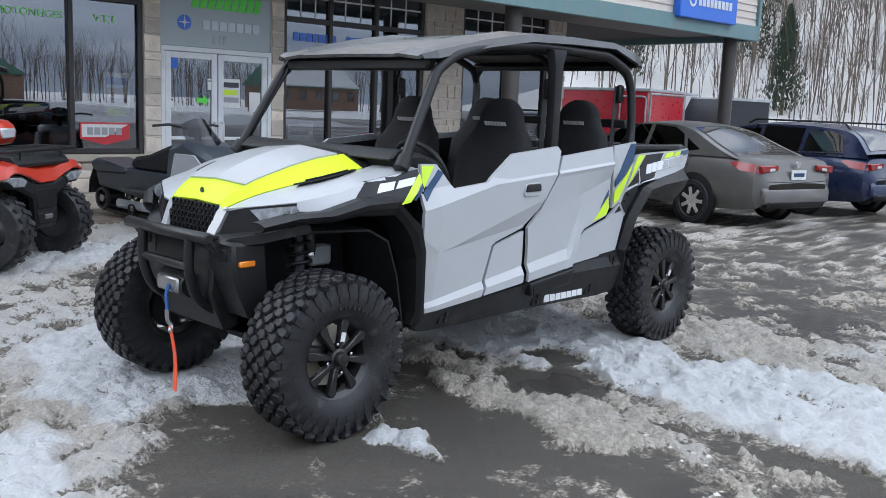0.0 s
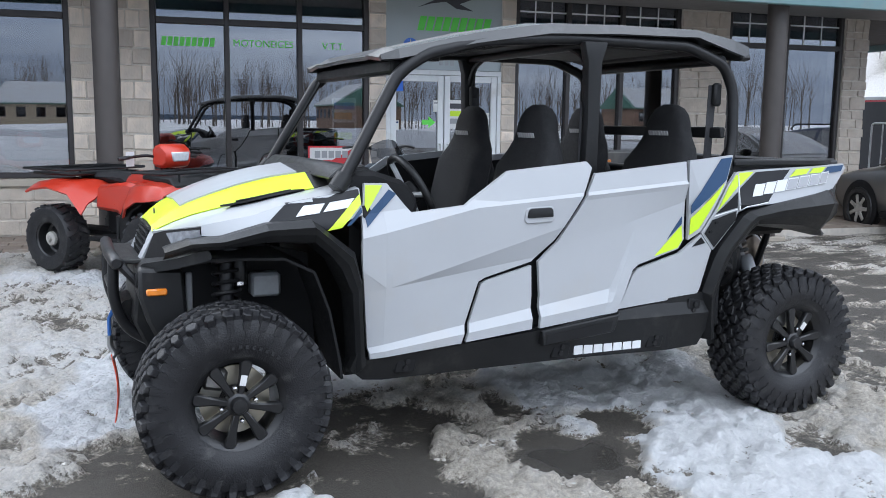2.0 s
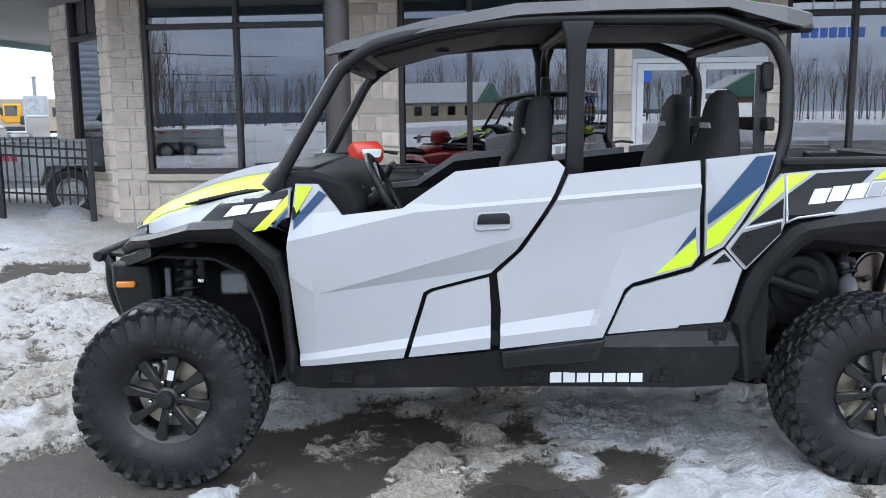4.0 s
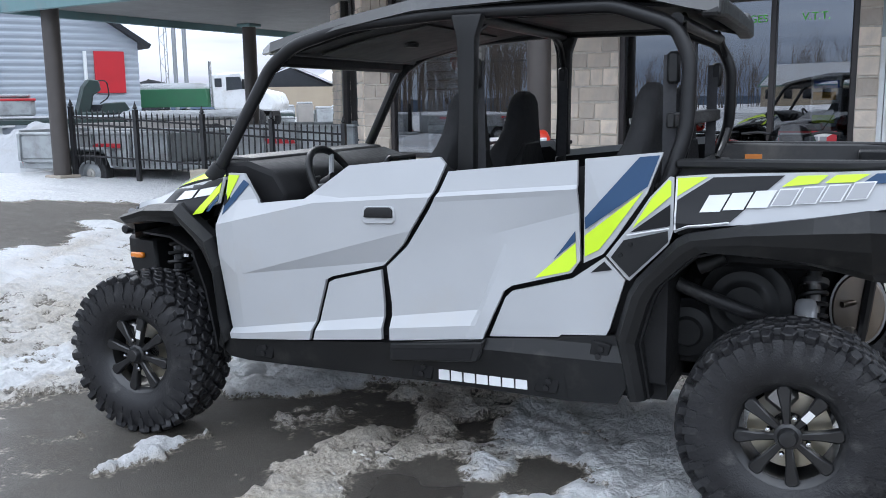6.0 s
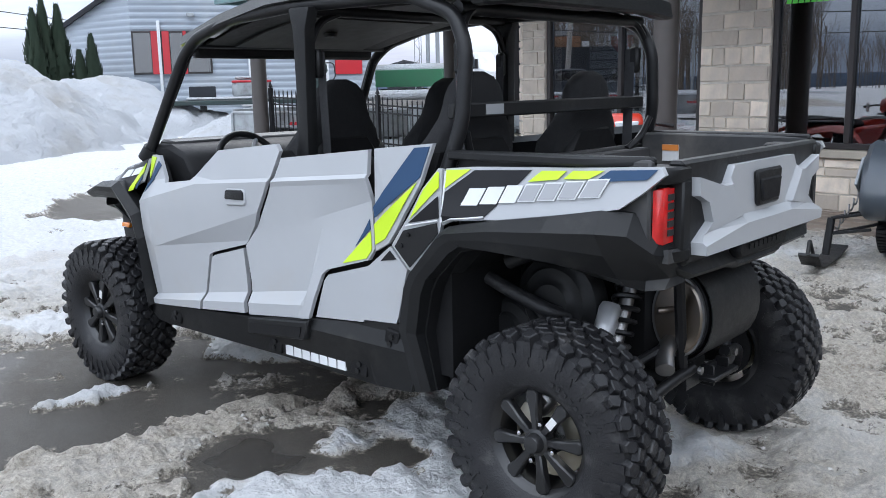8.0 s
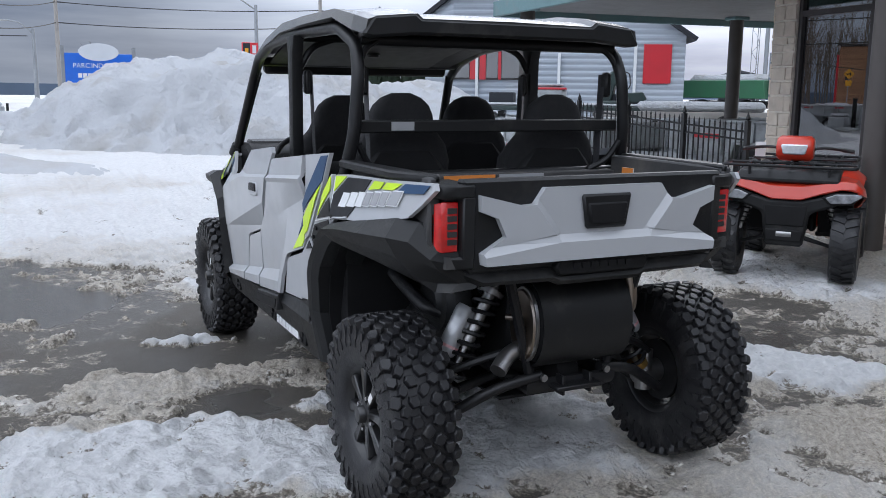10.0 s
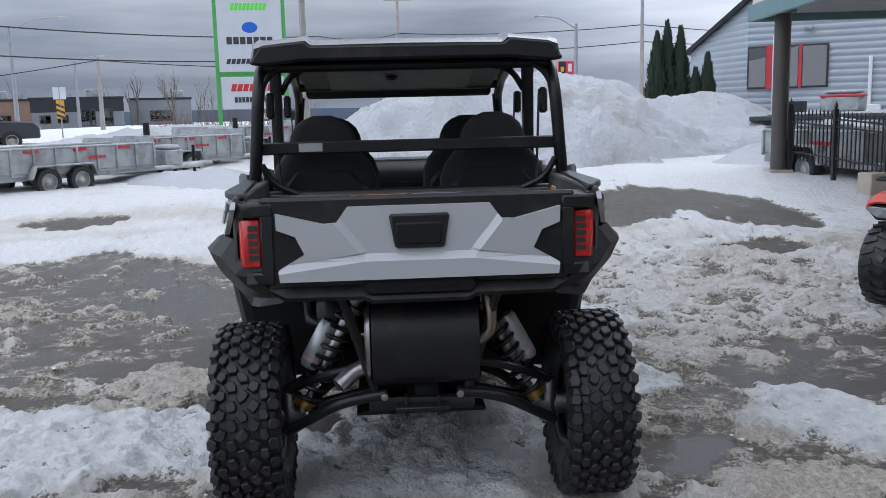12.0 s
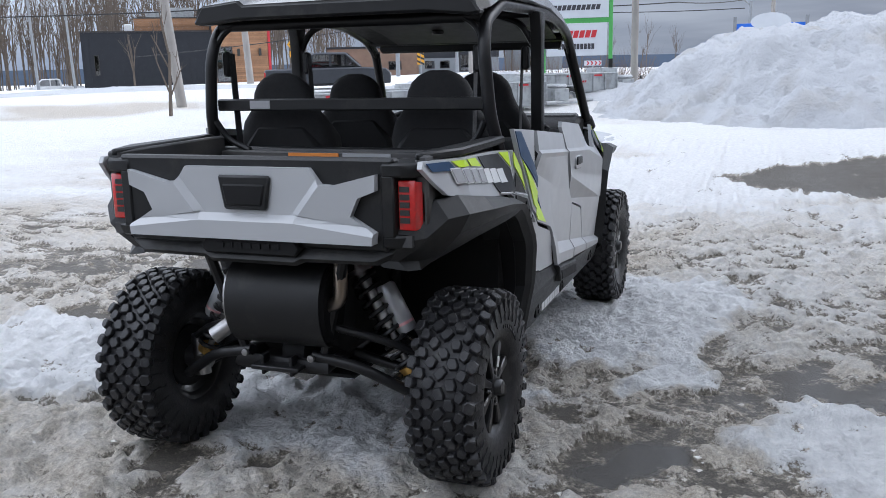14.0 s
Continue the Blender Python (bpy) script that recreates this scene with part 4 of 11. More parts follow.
flat_poster("door_notice", 2.76, 1.52, 0.26, 0.36, ("label_white", "letter_dark", "decal_lime", "decal_grey"), "black, yellow and white advertising poster on door glass")
flat_poster("door_notice", 3.10, 1.42, 0.16, 0.25, ("label_white", "decal_white"), "white paper notice on door glass")
flat_poster("door_notice", 1.98, 1.88, 0.14, 0.17, ("sign_blue", "decal_blue"), "small blue sticker on door glass")
flat_poster("door_notice", 1.95, 1.38, 0.09, 0.12, ("label_white", "decal_blue"), "small white round-edged sticker on door glass")
flat_poster("door_notice", 2.47, 1.62, 0.06, 0.14, ("label_white", "decal_grey"), "narrow white sticker on door glass")
arrow = thing("arrow_sign", "bright green arrow sticker on door glass", "sign", FACADE @ pose(2.38, 0.012, 1.42))
part("arrow_shape", prism([(-0.085, -0.03), (0.0, -0.03), (0.0, -0.07), (0.085, 0.0), (0.0, 0.07), (0.0, 0.03), (-0.085, 0.03)], -0.003, 0), M["letter_green"], arrow, smooth=False)

sp = thing("entrance_sign", "frosted panel with green lettering and white badge over door", "sign", FACADE)
part("panel", span(u0, u1, 0.02, 0.06, 2.065, HEAD_Z), M["sign_frosted"], sp, smooth=False)
part("lettering", bars(9, 0.95, 0.17, 0.25, 0.004, 0.2, None, (2.72, 0.014, 2.62)), M["letter_green"], sp, "green slanted lettering bars", smooth=False)
part("lettering", bars(7, 0.80, 0.11, 0.0, 0.004, 0.18, None, (2.78, 0.014, 2.34)), M["sign_white"], sp, "white block lettering bars", smooth=False)
part("badge", lathe([(0.001, 0), (0.09, 0), (0.09, 0.006), (0.001, 0.006)], None, 24, "y", (2.14, 0.012, 2.35)), M["sign_blue"], sp, "blue oval badge", smooth=False)
part("badge_star", prism([(0, 0.08), (0.012, 0.012), (0.08, 0), (0.012, -0.012), (0, -0.08), (-0.012, -0.012), (-0.08, 0), (-0.012, 0.012)], 0.006, 0.011, None).copy(), M["sign_white"], sp, smooth=False).location = (2.14, 0, 2.35)
part("number_bars", bars(3, 0.21, 0.10, 0.0, 0.003, 0.35, None, (2.62, 0.015, 2.17)), M["galvanised"], sp, "grey bars in place of a number", smooth=False)
cat = prism([(-0.42, -0.02), (-0.15, 0.10), (0.02, 0.17), (0.25, 0.18), (0.44, 0.13), (0.28, 0.10), (0.12, 0.04), (0.30, -0.04), (0.08, -0.02), (-0.06, 0.06), (-0.25, 0.03)], -0.004, 0.0)
bmesh.ops.translate(cat, verts=cat.verts, vec=(2.65, 0.018, 2.83))
part("emblem", cat, M["letter_dark"], sp, "dark leaping emblem shape", smooth=False)

for k, (txt, u, n) in enumerate((("", -0.47, 9), ("MOTONEIGES", 0.37, 0), ("V.T.T.", 1.2, 0))):
    t = thing("window_lettering", "bright green capital lettering on the shop window", "lettering", FACADE @ pose(u, 0.060, 2.30))
    part("letters", words(txt, 0.112) if txt else bars(n, 0.60, 0.10, 0.15, 0.002), M["letter_green"], t, smooth=False)
t = thing("window_lettering", "blue block lettering on the shop window", "lettering", FACADE @ pose(4.05, 0.060, 2.31))
part("letters", bars(7, 0.7, 0.11, 0, 0.002), M["sign_blue"], t, smooth=False)
t = thing("window_lettering", "blue block lettering on the shop window", "lettering", FACADE @ pose(4.75, 0.060, 2.31))
part("letters", bars(4, 0.4, 0.11, 0, 0.002), M["sign_blue"], t, smooth=False)
st = thing("hexagon_sign", "red and white dealer sign leaning inside shop window", "sign", FACADE @ pose(1.17, 0.058, 0.99))
part("plate", prism([(-0.29, -0.06), (0, -0.13), (0.29, -0.06), (0.29, 0.13), (-0.29, 0.13)], -0.003, 0), M["sign_red"], st, smooth=False)
part("white_field", prism([(-0.27, -0.04), (0.0, -0.04), (0.27, 0.11), (-0.27, 0.11)], -0.006, -0.003), M["label_white"], st, smooth=False)
part("lettering", bars(5, 0.42, 0.085, 0, 0.003, 0.2, None, (0, -0.007, 0.03)), M["decal_grey"], st, smooth=False)
flat_poster("window_poster", 1.33, 1.47, 0.30, 0.46, ("label_white", "sign_blue", "excavator_yellow", "machine_dark", "decal_lime"), "colourful product poster behind shop window", 0.09)
flat_poster("window_poster", 3.85, 1.02, 0.40, 0.26, ("label_white", "decal_grey", "letter_dark"), "white product leaflet low behind shop window", 0.09)

# interior: a showroom whose dim light is put into dark wall and ceiling colours
room = thing("wall_interior", "showroom interior behind the windows, coloured dark for its dimness", "wall", FACADE, kind="structure")
rb = bmesh.new()
span(-4.3, 8.9, 5.0, 5.1, 0.1, 3.3, rb)
span(-4.40, -4.3, 0.34, 5.1, 0.1, 3.3, rb)
span(8.9, 9.0, 0.34, 5.1, 0.1, 3.3, rb)
part("room_walls", rb, M["room_dimmed"], room, smooth=False)
tagged(part("floor", span(-4.4, 9.0, 0.33, 5.1, 0.06, 0.12), M["room_floor"], None, smooth=False), "pale worn showroom floor", "floor", kind="structure").matrix_world = FACADE
tagged(part("ceiling", span(-4.6, 9.1, 0.33, 5.2, 3.3, 3.4), M["room_dimmed"], None, smooth=False), "showroom ceiling coloured dark for its dimness", "ceiling", kind="structure").matrix_world = FACADE
slat = thing("display_stand", "white slatted display wall with helmets in window", "display stand", FACADE @ pose(-3.45, 0.7, 0.12))
for k in range(16):
    part("slat", span(-0.42, 0.42, 0, 0.02, 0.1 + k * 0.12, 0.205 + k * 0.12), M["slat_wall"], slat, smooth=False)
part("header_sign", prism([(-0.17, 0.0), (-0.08, -0.1), (0.08, -0.1), (0.17, 0.0), (0.17, 0.1), (-0.17, 0.1)], -0.06, -0.03), M["sign_red"], slat, "small red header sign", smooth=False).location = (0.15, 0, 1.85)
for hx, hz, mk in ((-0.2, 1.35, "truck_white"), (0.22, 1.28, "decal_grey"), (-0.1, 0.85, "sled_grey"), (0.3, 0.75, "atv_red")):
    hm = thing("helmet", "white and dark motocross helmet on a display shelf", "helmet", FACADE @ pose(-3.45 + hx, 0.55, 0.12 + hz, 0, 0, 30))
    shell = bmesh.new()
    bmesh.ops.create_icosphere(shell, subdivisions=3, radius=0.14)
    for v in shell.verts:
        v.co.x *= 1.2
        if v.co.z < -0.05 and v.co.x > 0:
            v.co.x += 0.06
        v.co.z = max(v.co.z, -0.12)
    part("shell", shell, M[mk], hm)
    part("peak", sheet([[(0.08, -0.1, 0.08), (0.08, 0.1, 0.08)], [(0.25, -0.08, 0.11), (0.25, 0.08, 0.11)]], None, 0.008), M["decal_dark"], hm)
    part("visor", span(0.12, 0.165, -0.09, 0.09, -0.02, 0.06, None, 0.01), M["glass_car"], hm)
    part("shelf_peg", tube([(0, 0.0, -0.12), (0, 0.17, -0.13)], 0.012), M["galvanised"], hm)

# the shop's corner is cut off at 45 degrees, with a window in the slanting wall
CHAMFER = FACADE @ pose(-4.45, 0, 0, 0, 0, -42)
side = thing("wall_west", "slanting stone corner wall of the shop with one window", "wall", CHAMFER, kind="structure")
sb = bmesh.new()
span(-0.36, -0.01, -0.004, 0.33, 0, 4.2, sb)
span(-2.05, -1.42, -0.004, 0.33, 0, 4.2, sb)
span(-1.42, -0.36, -0.004, 0.33, 0, SILL_Z - 0.09, sb)
span(-1.42, -0.36, 0.03, 0.33, HEAD_Z, 4.2, sb)
part("mortar_backing", sb, M["mortar"], side, smooth=False)
part("sill_cap", span(-1.62, -0.14, -0.06, 0.05, SILL_Z - 0.09, SILL_Z - 0.005, None, 0.008), M["cap_stone"], side, "smooth buff stone window sill", smooth=False)
tagged(part("wall_return", span(-5.98, -5.7, 1.42, 6.5, 0, 4.2), M["mortar"], None, smooth=False), "plain stone return wall of the shop", "wall", kind="structure").matrix_world = FACADE
sw = thing("window_5", "dark framed window with a lowered blind in the slanting wall", "window", CHAMFER, kind="structure")
fr = bmesh.new()
for a, b in ((-1.42, -1.34), (-0.42, -0.36)):
    span(a, b, 0.0, 0.12, SILL_Z, HEAD_Z, fr, 0.006)
for a, b in ((SILL_Z, SILL_Z + 0.07), (2.44, 2.51), (HEAD_Z - 0.06, HEAD_Z)):
    span(-1.34, -0.42, 0.0, 0.12, a, b, fr, 0.006)
part("window_frame", fr, M["frame_dark"], sw, smooth=False)
for z0, z1 in ((SILL_Z + 0.07, 2.44), (2.51, HEAD_Z - 0.06)):
    part("pane", span(-1.34, -0.42, 0.055, 0.06, z0, z1), M["glass_window"], sw, smooth=False).visible_shadow = False
part("transom_bar", span(-0.89, -0.87, 0.04, 0.07, 2.51, HEAD_Z - 0.06), M["frame_dark"], sw, smooth=False)
# dark sheet added in place of the unlit room behind the blind
part("back_board", span(-1.5, -0.2, 0.5, 0.54, 0.6, 3.2), M["room_dimmed"], sw, smooth=False)
bd = thing("window_blind", "pale grey-blue horizontal slat blind half lowered behind glass", "blind", CHAMFER)
for k in range(26):
    z = 1.02 + k * 0.08
    if z < HEAD_Z - 0.08:
        part("slat", prism([(0.10, z), (0.104, z - 0.003), (0.145, z + 0.052), (0.141, z + 0.055)], -1.35, -0.41, plane="yz"), M["blind"], bd, smooth=False)

# canopy along the front, carried on round posts
canopy = thing("canopy", "long canopy with teal fascia and dark soffit on brown posts", "canopy", FACADE, kind="structure")
part("soffit", span(-9.6, 12.2, -1.62, 0.02, SOFFIT_Z, SOFFIT_Z + 0.06), M["soffit"], canopy, smooth=False)
part("soffit", span(-9.6, -4.46, 0.02, 9.0, SOFFIT_Z, SOFFIT_Z + 0.06), M["soffit"], canopy, smooth=False)
# east recess: shade is in the material's colour
part("soffit", span(9.02, 12.2, 0.02, 6.0, SOFFIT_Z, SOFFIT_Z + 0.06), M["soffit_shaded"], canopy, smooth=False)
for a, b in ((-9.64, 12.24),):
    part("fascia", span(a, b, -1.70, -1.62, 2.84, 3.1, None, 0.01), M["trim_teal"], canopy, "teal painted fascia board", smooth=False)
    for k in range(9):
        part("siding_board", prism([(-1.63, 3.1 + k * 0.12), (-1.655, 3.1 + k * 0.12), (-1.635, 3.225 + k * 0.12), (-1.63, 3.225 + k * 0.12)], a + 0.05, b - 0.05, plane="yz"), M["siding_beige"], canopy, smooth=False)
part("fascia", span(12.2, 12.28, -1.70, 6.0, 2.84, 4.3, None, 0.01), M["trim_teal"], canopy, smooth=False)
part("fascia", span(-9.68, -9.6, -1.70, 9.0, 2.84, 3.1, None, 0.01), M["trim_teal"], canopy, smooth=False)
part("roof_deck", span(-9.6, 12.2, -1.6, 6.0, 4.2, 4.3), M["roof_green"], canopy, smooth=False)
for u, v in ((-1.30, -1.35), (6.40, -1.35), (11.9, -1.35), (-9.0, -1.35), (-9.0, 2.9), (-4.95, -1.35 + 9.0)):
    gz = float(terrain(*(FACADE @ Vector((u, v, 0)))[:2]))
    post = thing("canopy_post", "round dark brown metal canopy post", "post", FACADE @ pose(u, v, gz), "canopy posts")
    ht = SOFFIT_Z - gz
    part("shaft", lathe([(0.125, 0.05), (0.125, ht - 0.06)], None, 28, "z"), M["post_brown"], post)
    part("base_plate", span(-0.18, 0.18, -0.18, 0.18, -0.02, 0.05, None, 0.01), M["concrete"], post, smooth=False)
    part("cap", span(-0.16, 0.16, -0.16, 0.16, ht - 0.06, ht - 0.002, None, 0.01), M["trim_teal"], post, smooth=False)
bs = thing("blue_wall_sign", "blue illuminated box sign with white lettering on siding", "sign", FACADE @ pose(10.5, -1.74, 3.30))
part("box", span(-0.82, 0.82, -0.06, 0.08, -0.26, 0.26, None, 0.015), M["sign_blue"], bs, smooth=False)
part("lettering", bars(9, 1.0, 0.13, 0, 0.004, 0.25, None, (0.16, -0.066, 0.02)), M["sign_white"], bs, smooth=False)
part("emblem", lathe([(0.06, 0), (0.1, 0), (0.1, 0.006), (0.06, 0.006)], None, 20, "y", (-0.5, -0.068, 0.02), True), M["sign_white"], bs, smooth=False)
pavement = tagged(part("pavement", span(-4.75, 9.2, -1.15, 0.03, -0.1, WALK_Z - 0.025), M["mortar"], None, smooth=False), "raised walk of brown pavers along the shop front", "pavement", kind="structure")
pavement.matrix_world = FACADE

# ---- the four-seat side-by-side vehicle; its nose points to -x ----
utv = thing("side_by_side_vehicle", "pale grey four-seat off-road side-by-side with lime and blue stripes", "off-road vehicle", pose(0, 0.008, 0))
SIDE_Y = [(0.40, 0.70), (0.50, 0.725), (0.56, 0.745), (0.615, 0.725), (0.84, 0.735), (1.0, 0.745), (1.06, 0.762), (1.12, 0.745), (1.30, 0.712)]


def shoulder(x):
    """The height of the sharp shoulder line along the doors."""
    return lerp_table([(-0.90, 0.975), (-0.40, 1.086), (0.148, 1.127), (0.70, 1.171)], x)


def lip(x):
    """The ledge low on the doors: the heights of its lower and upper edges."""
    return 0.6045 + 0.12 * (x + 0.09), 0.648 + 0.152 * (x + 0.09)


def front_y(x, z):
    """The front door: a shoulder, a blade that is undercut below, a ledge over the sill."""
    sh, (lo, up) = shoulder(x), lip(x)
    ridge = 0.777 + 0.2765 * (x + 0.767)
    under = 0.777 + 0.129 * (x + 0.767)
    if ridge - under < 0.004:
        ridge = under + 0.004
    rise = lerp_table([(-0.90, 0.09), (-0.45, 0.045), (-0.28, 0.014), (0.2, 0.014)], x)
    yu = max(0.724, 0.757 - 0.36 * (ridge - under))
    y = lerp_table([(0.44, 0.742), (lo, 0.752), (up, min(yu, 0.730) - 0.004), (under, yu), (ridge, 0.762), (sh, 0.772), (sh + rise, 0.772 - max(0.011, 0.62 * rise)), (sh + rise + 0.16, 0.742 - 0.62 * rise)], z)
    return y - 0.16 * max(0.0, -0.79 - x)


def low_y(x, z):
    """The fixed piece behind the front door's lower edge."""
    lo, up = lip(x)
    return lerp_table([(0.44, 0.742), (lo, 0.752), (up, 0.728), (0.86, 0.736)], z)


def rear_y(x, z):
    """The rear door: a shoulder, a hollow under it, a ledge and a raised flange along the rear edge."""
    sh, (lo, up) = shoulder(x), lip(x)
    hollow = 0.875 + 0.286 * (x + 0.071)
    y = lerp_table([(0.44, 0.745), (lo, 0.757), (up, 0.733), (hollow, 0.743), (sh - 0.02, 0.764), (sh, 0.772), (sh + 0.014, 0.758), (sh + 0.2, 0.736)], z)
    k = min(1.0, max(0.0, (x - 0.312 - 0.42 * (z - 0.783)) / 0.022)) * min(1.0, max(0.0, (0.96 - z) / 0.27))
    return y + k * max(0.0, 0.760 - y)


def side_y(x, z):
    """The plain body side behind the doors: it draws in towards the tail."""
    y = lerp_table(SIDE_Y, z)
    if x > 0.9:
        y -= 0.02 * min(1, (x - 0.9) / 0.3)
    if x > 1.5:
        y -= 0.20 * (x - 1.5)
    return y


def plain_y(x, z):
    return lerp_table([(0.60, 0.738), (0.90, 0.752), (1.10, 0.758), (1.3, 0.738)], z) - 0.07 * max(0.0, x - 0.75)


CREASES = {front_y: (((-0.9, 0.975), (-0.40, 1.086)), ((-0.40, 1.086), (0.148, 1.127)), ((-0.767, 0.777), (0.007, 0.991)), ((-0.767, 0.777), (0.0, 0.876)), ((-0.79, 0.564 - 0.0228), (-0.09, 0.648)), ((-0.79, 0.5205), (-0.09, 0.6045)),
                     ((-0.90, 1.065), (-0.45, 1.12)), ((-0.28, 1.109), (0.148, 1.141)), ((-0.45, 1.12), (-0.28, 1.109))),
           low_y: (((-0.79, 0.5416), (-0.09, 0.648)), ((-0.79, 0.5205), (-0.09, 0.6045))),
           rear_y: (((0.148, 1.127), (0.70, 1.171)), ((0.148, 1.141), (0.70, 1.185)), ((0.148, 1.107), (0.70, 1.151)), ((-0.071, 0.875), (0.663, 1.085)), ((-0.79, 0.5416), (-0.09, 0.648)), ((-0.79, 0.5205), (-0.09, 0.6045)),
                    ((0.312, 0.783), (0.354, 0.883)), ((0.334, 0.783), (0.376, 0.883)))}


def side_panel(name, outline, s, mat, parent, off=0.0, thick=0.018, label="", fine=0.07, shape=side_y, crisp=7):
    """A body-side piece that follows the side's shape. s: -1 for the vehicle's left, 1 for its right."""
    bm = prism(outline, 0.0, -thick)
    bmesh.ops.triangulate(bm, faces=[f for f in bm.faces if len(f.verts) > 4])
    xs, zs = [p[0] for p in outline], [p[1] for p in outline]
    for a, b in CREASES.get(shape, ()):
        slice_line(bm, a, b)
    cut_x = [x for x in (-0.79, -0.767, -0.45, -0.40, -0.28) if min(xs) < x < max(xs)] if shape is front_y else np.arange(min(xs) + fine, max(xs), fine)
    cut_z = [z for z in (0.50, 0.56, 0.615, 0.84, 1.0, 1.03, 1.06, 1.09, 1.12, 1.2) if min(zs) < z < max(zs)] if shape is side_y else [z for z in (0.69, 0.96) if min(zs) < z < max(zs) and shape is rear_y]
    slice_grid(bm, xs=cut_x, zs=cut_z)
    for v in bm.verts:
        v.co.y = s * (shape(v.co.x, v.co.z) + off + v.co.y)
    return part(name, bm, M[mat], parent, label, crisp=crisp)


F_DOOR = [(-0.852, 0.49), (-0.883, 0.85), (-0.888, 0.954), (-0.872, 1.08), (-0.858, 1.189), (-0.77, 1.189), (-0.678, 1.073), (-0.45, 1.098), (-0.25, 1.233), (0.132, 1.27), (0.158, 1.244), (0.118, 1.149),
          (0.073, 1.076), (-0.022, 0.936), (-0.119, 0.846), (-0.345, 0.79), (-0.375, 0.775), (-0.455, 0.522)]
F_DOOR_LOW = [(-0.435, 0.525), (-0.36, 0.765), (-0.335, 0.778), (-0.125, 0.830), (-0.118, 0.70), (-0.122, 0.555)]
R_DOOR = [(0.172, 1.218), (0.657, 1.266), (0.668, 0.913), (0.637, 0.868), (0.417, 0.808), (0.386, 0.785), (0.305, 0.600), (-0.085, 0.556), (-0.080, 0.70), (-0.095, 0.846), (-0.002, 0.932), (0.094, 1.072), (0.138, 1.146)]
QUARTER = [(0.682, 1.270), (0.944, 1.294), (0.896, 1.156), (0.790, 0.994), (0.750, 0.942), (0.684, 0.908)]
LOW_QUARTER = [(0.418, 0.788), (0.641, 0.848), (0.757, 0.932), (0.828, 0.855), (0.776, 0.677), (0.763, 0.652), (0.60, 0.640), (0.592, 0.630), (0.326, 0.608), (0.392, 0.762)]
REAR_SKIN = [(0.762, 0.938), (0.80, 0.990), (0.846, 1.048), (0.905, 1.143), (0.968, 1.213), (0.982, 1.210), (0.984, 1.03), (0.97, 0.985), (0.842, 0.853), (0.832, 0.858)]
SHELL = [(-0.86, 0.47), (-0.87, 1.10), (-0.76, 1.16), (-0.67, 1.05), (-0.45, 1.07), (-0.25, 1.20), (0.13, 1.24), (0.19, 1.19), (0.68, 1.24), (0.93, 1.26), (0.86, 0.97), (0.85, 0.80), (0.79, 0.64), (0.30, 0.58), (-0.10, 0.52)]
SILL = [(-0.90, 0.53), (-0.86, 0.485), (-0.45, 0.515), (-0.10, 0.545), (0.32, 0.600), (0.592, 0.625), (0.602, 0.634), (0.77, 0.650), (0.80, 0.655), (0.87, 0.66), (0.85, 0.50), (0.80, 0.395), (0.63, 0.385), (0.10, 0.395), (-0.79, 0.392), (-0.874, 0.401), (-0.93, 0.45)]


def mark(name, outline, s, mat, parent, off=0.004, label="", shape=side_y):
    return side_panel(name, outline, s, mat, parent, off, 0.003, label, 0.05, shape)


def sweep(rows, s):
    """A moulded flare through rows of (x, z, y) points from the body's edge outwards and back in."""
    return sheet([[(x, s * y, z) for x, z, y in row] for row in rows], None, 0.006)


def flare_rows(stations, inner):
    rows = []
    for tx, tz, lx, lz, y in stations:
        rx, rz = tx + 0.30 * (lx - tx), tz + 0.30 * (lz - tz)
        qx, qz = tx + 0.62 * (lx - tx), tz + 0.62 * (lz - tz)
        tuck = 0.012 - 0.075 * min(1.0, max(0.0, (tx - 1.3) / 0.25))
        rows.append([(tx, tz, y - 0.05), (tx, tz, y), (rx, rz, y + 0.045), (qx, qz, y + 0.035 + 0.4 * min(0.0, tuck)), (lx, lz, y + tuck), (lx + 0.25 * (lx - tx), lz + max(-0.03, 0.25 * (lz - tz)), min(inner, y - 0.03))])
    return rows


FRONT_FLARE = [(-1.60, 0.935, -1.60, 0.895, 0.47), (-1.523, 0.982, -1.505, 0.940, 0.60), (-1.413, 1.0, -1.41, 0.955, 0.70), (-1.257, 1.047, -1.254, 0.980, 0.735), (-1.085, 1.060, -1.075, 0.972, 0.742), (-1.035, 1.020, -1.01, 0.915, 0.742),
               (-0.914, 0.925, -0.968, 0.860, 0.740), (-0.884, 0.81, -0.924, 0.76, 0.735), (-0.877, 0.60, -0.912, 0.58, 0.725), (-0.861, 0.49, -0.905, 0.43, 0.712)]
REAR_FLARE = [(0.835, 0.42, 0.900, 0.42, 0.70), (0.795, 0.655, 0.865, 0.63, 0.735), (0.841, 0.814, 0.910, 0.785, 0.755), (0.869, 0.865, 0.938, 0.84, 0.757), (0.997, 1.007, 1.040, 0.940, 0.757), (1.034, 1.028, 1.085, 0.968, 0.755),
              (1.219, 1.062, 1.20, 0.965, 0.752), (1.42, 1.092, 1.42, 0.945, 0.745), (1.575, 1.117, 1.60, 0.905, 0.705), (1.655, 1.110, 1.665, 0.900, 0.655), (1.715, 1.03, 1.715, 0.905, 0.60), (1.735, 1.0, 1.735, 0.91, 0.52)]

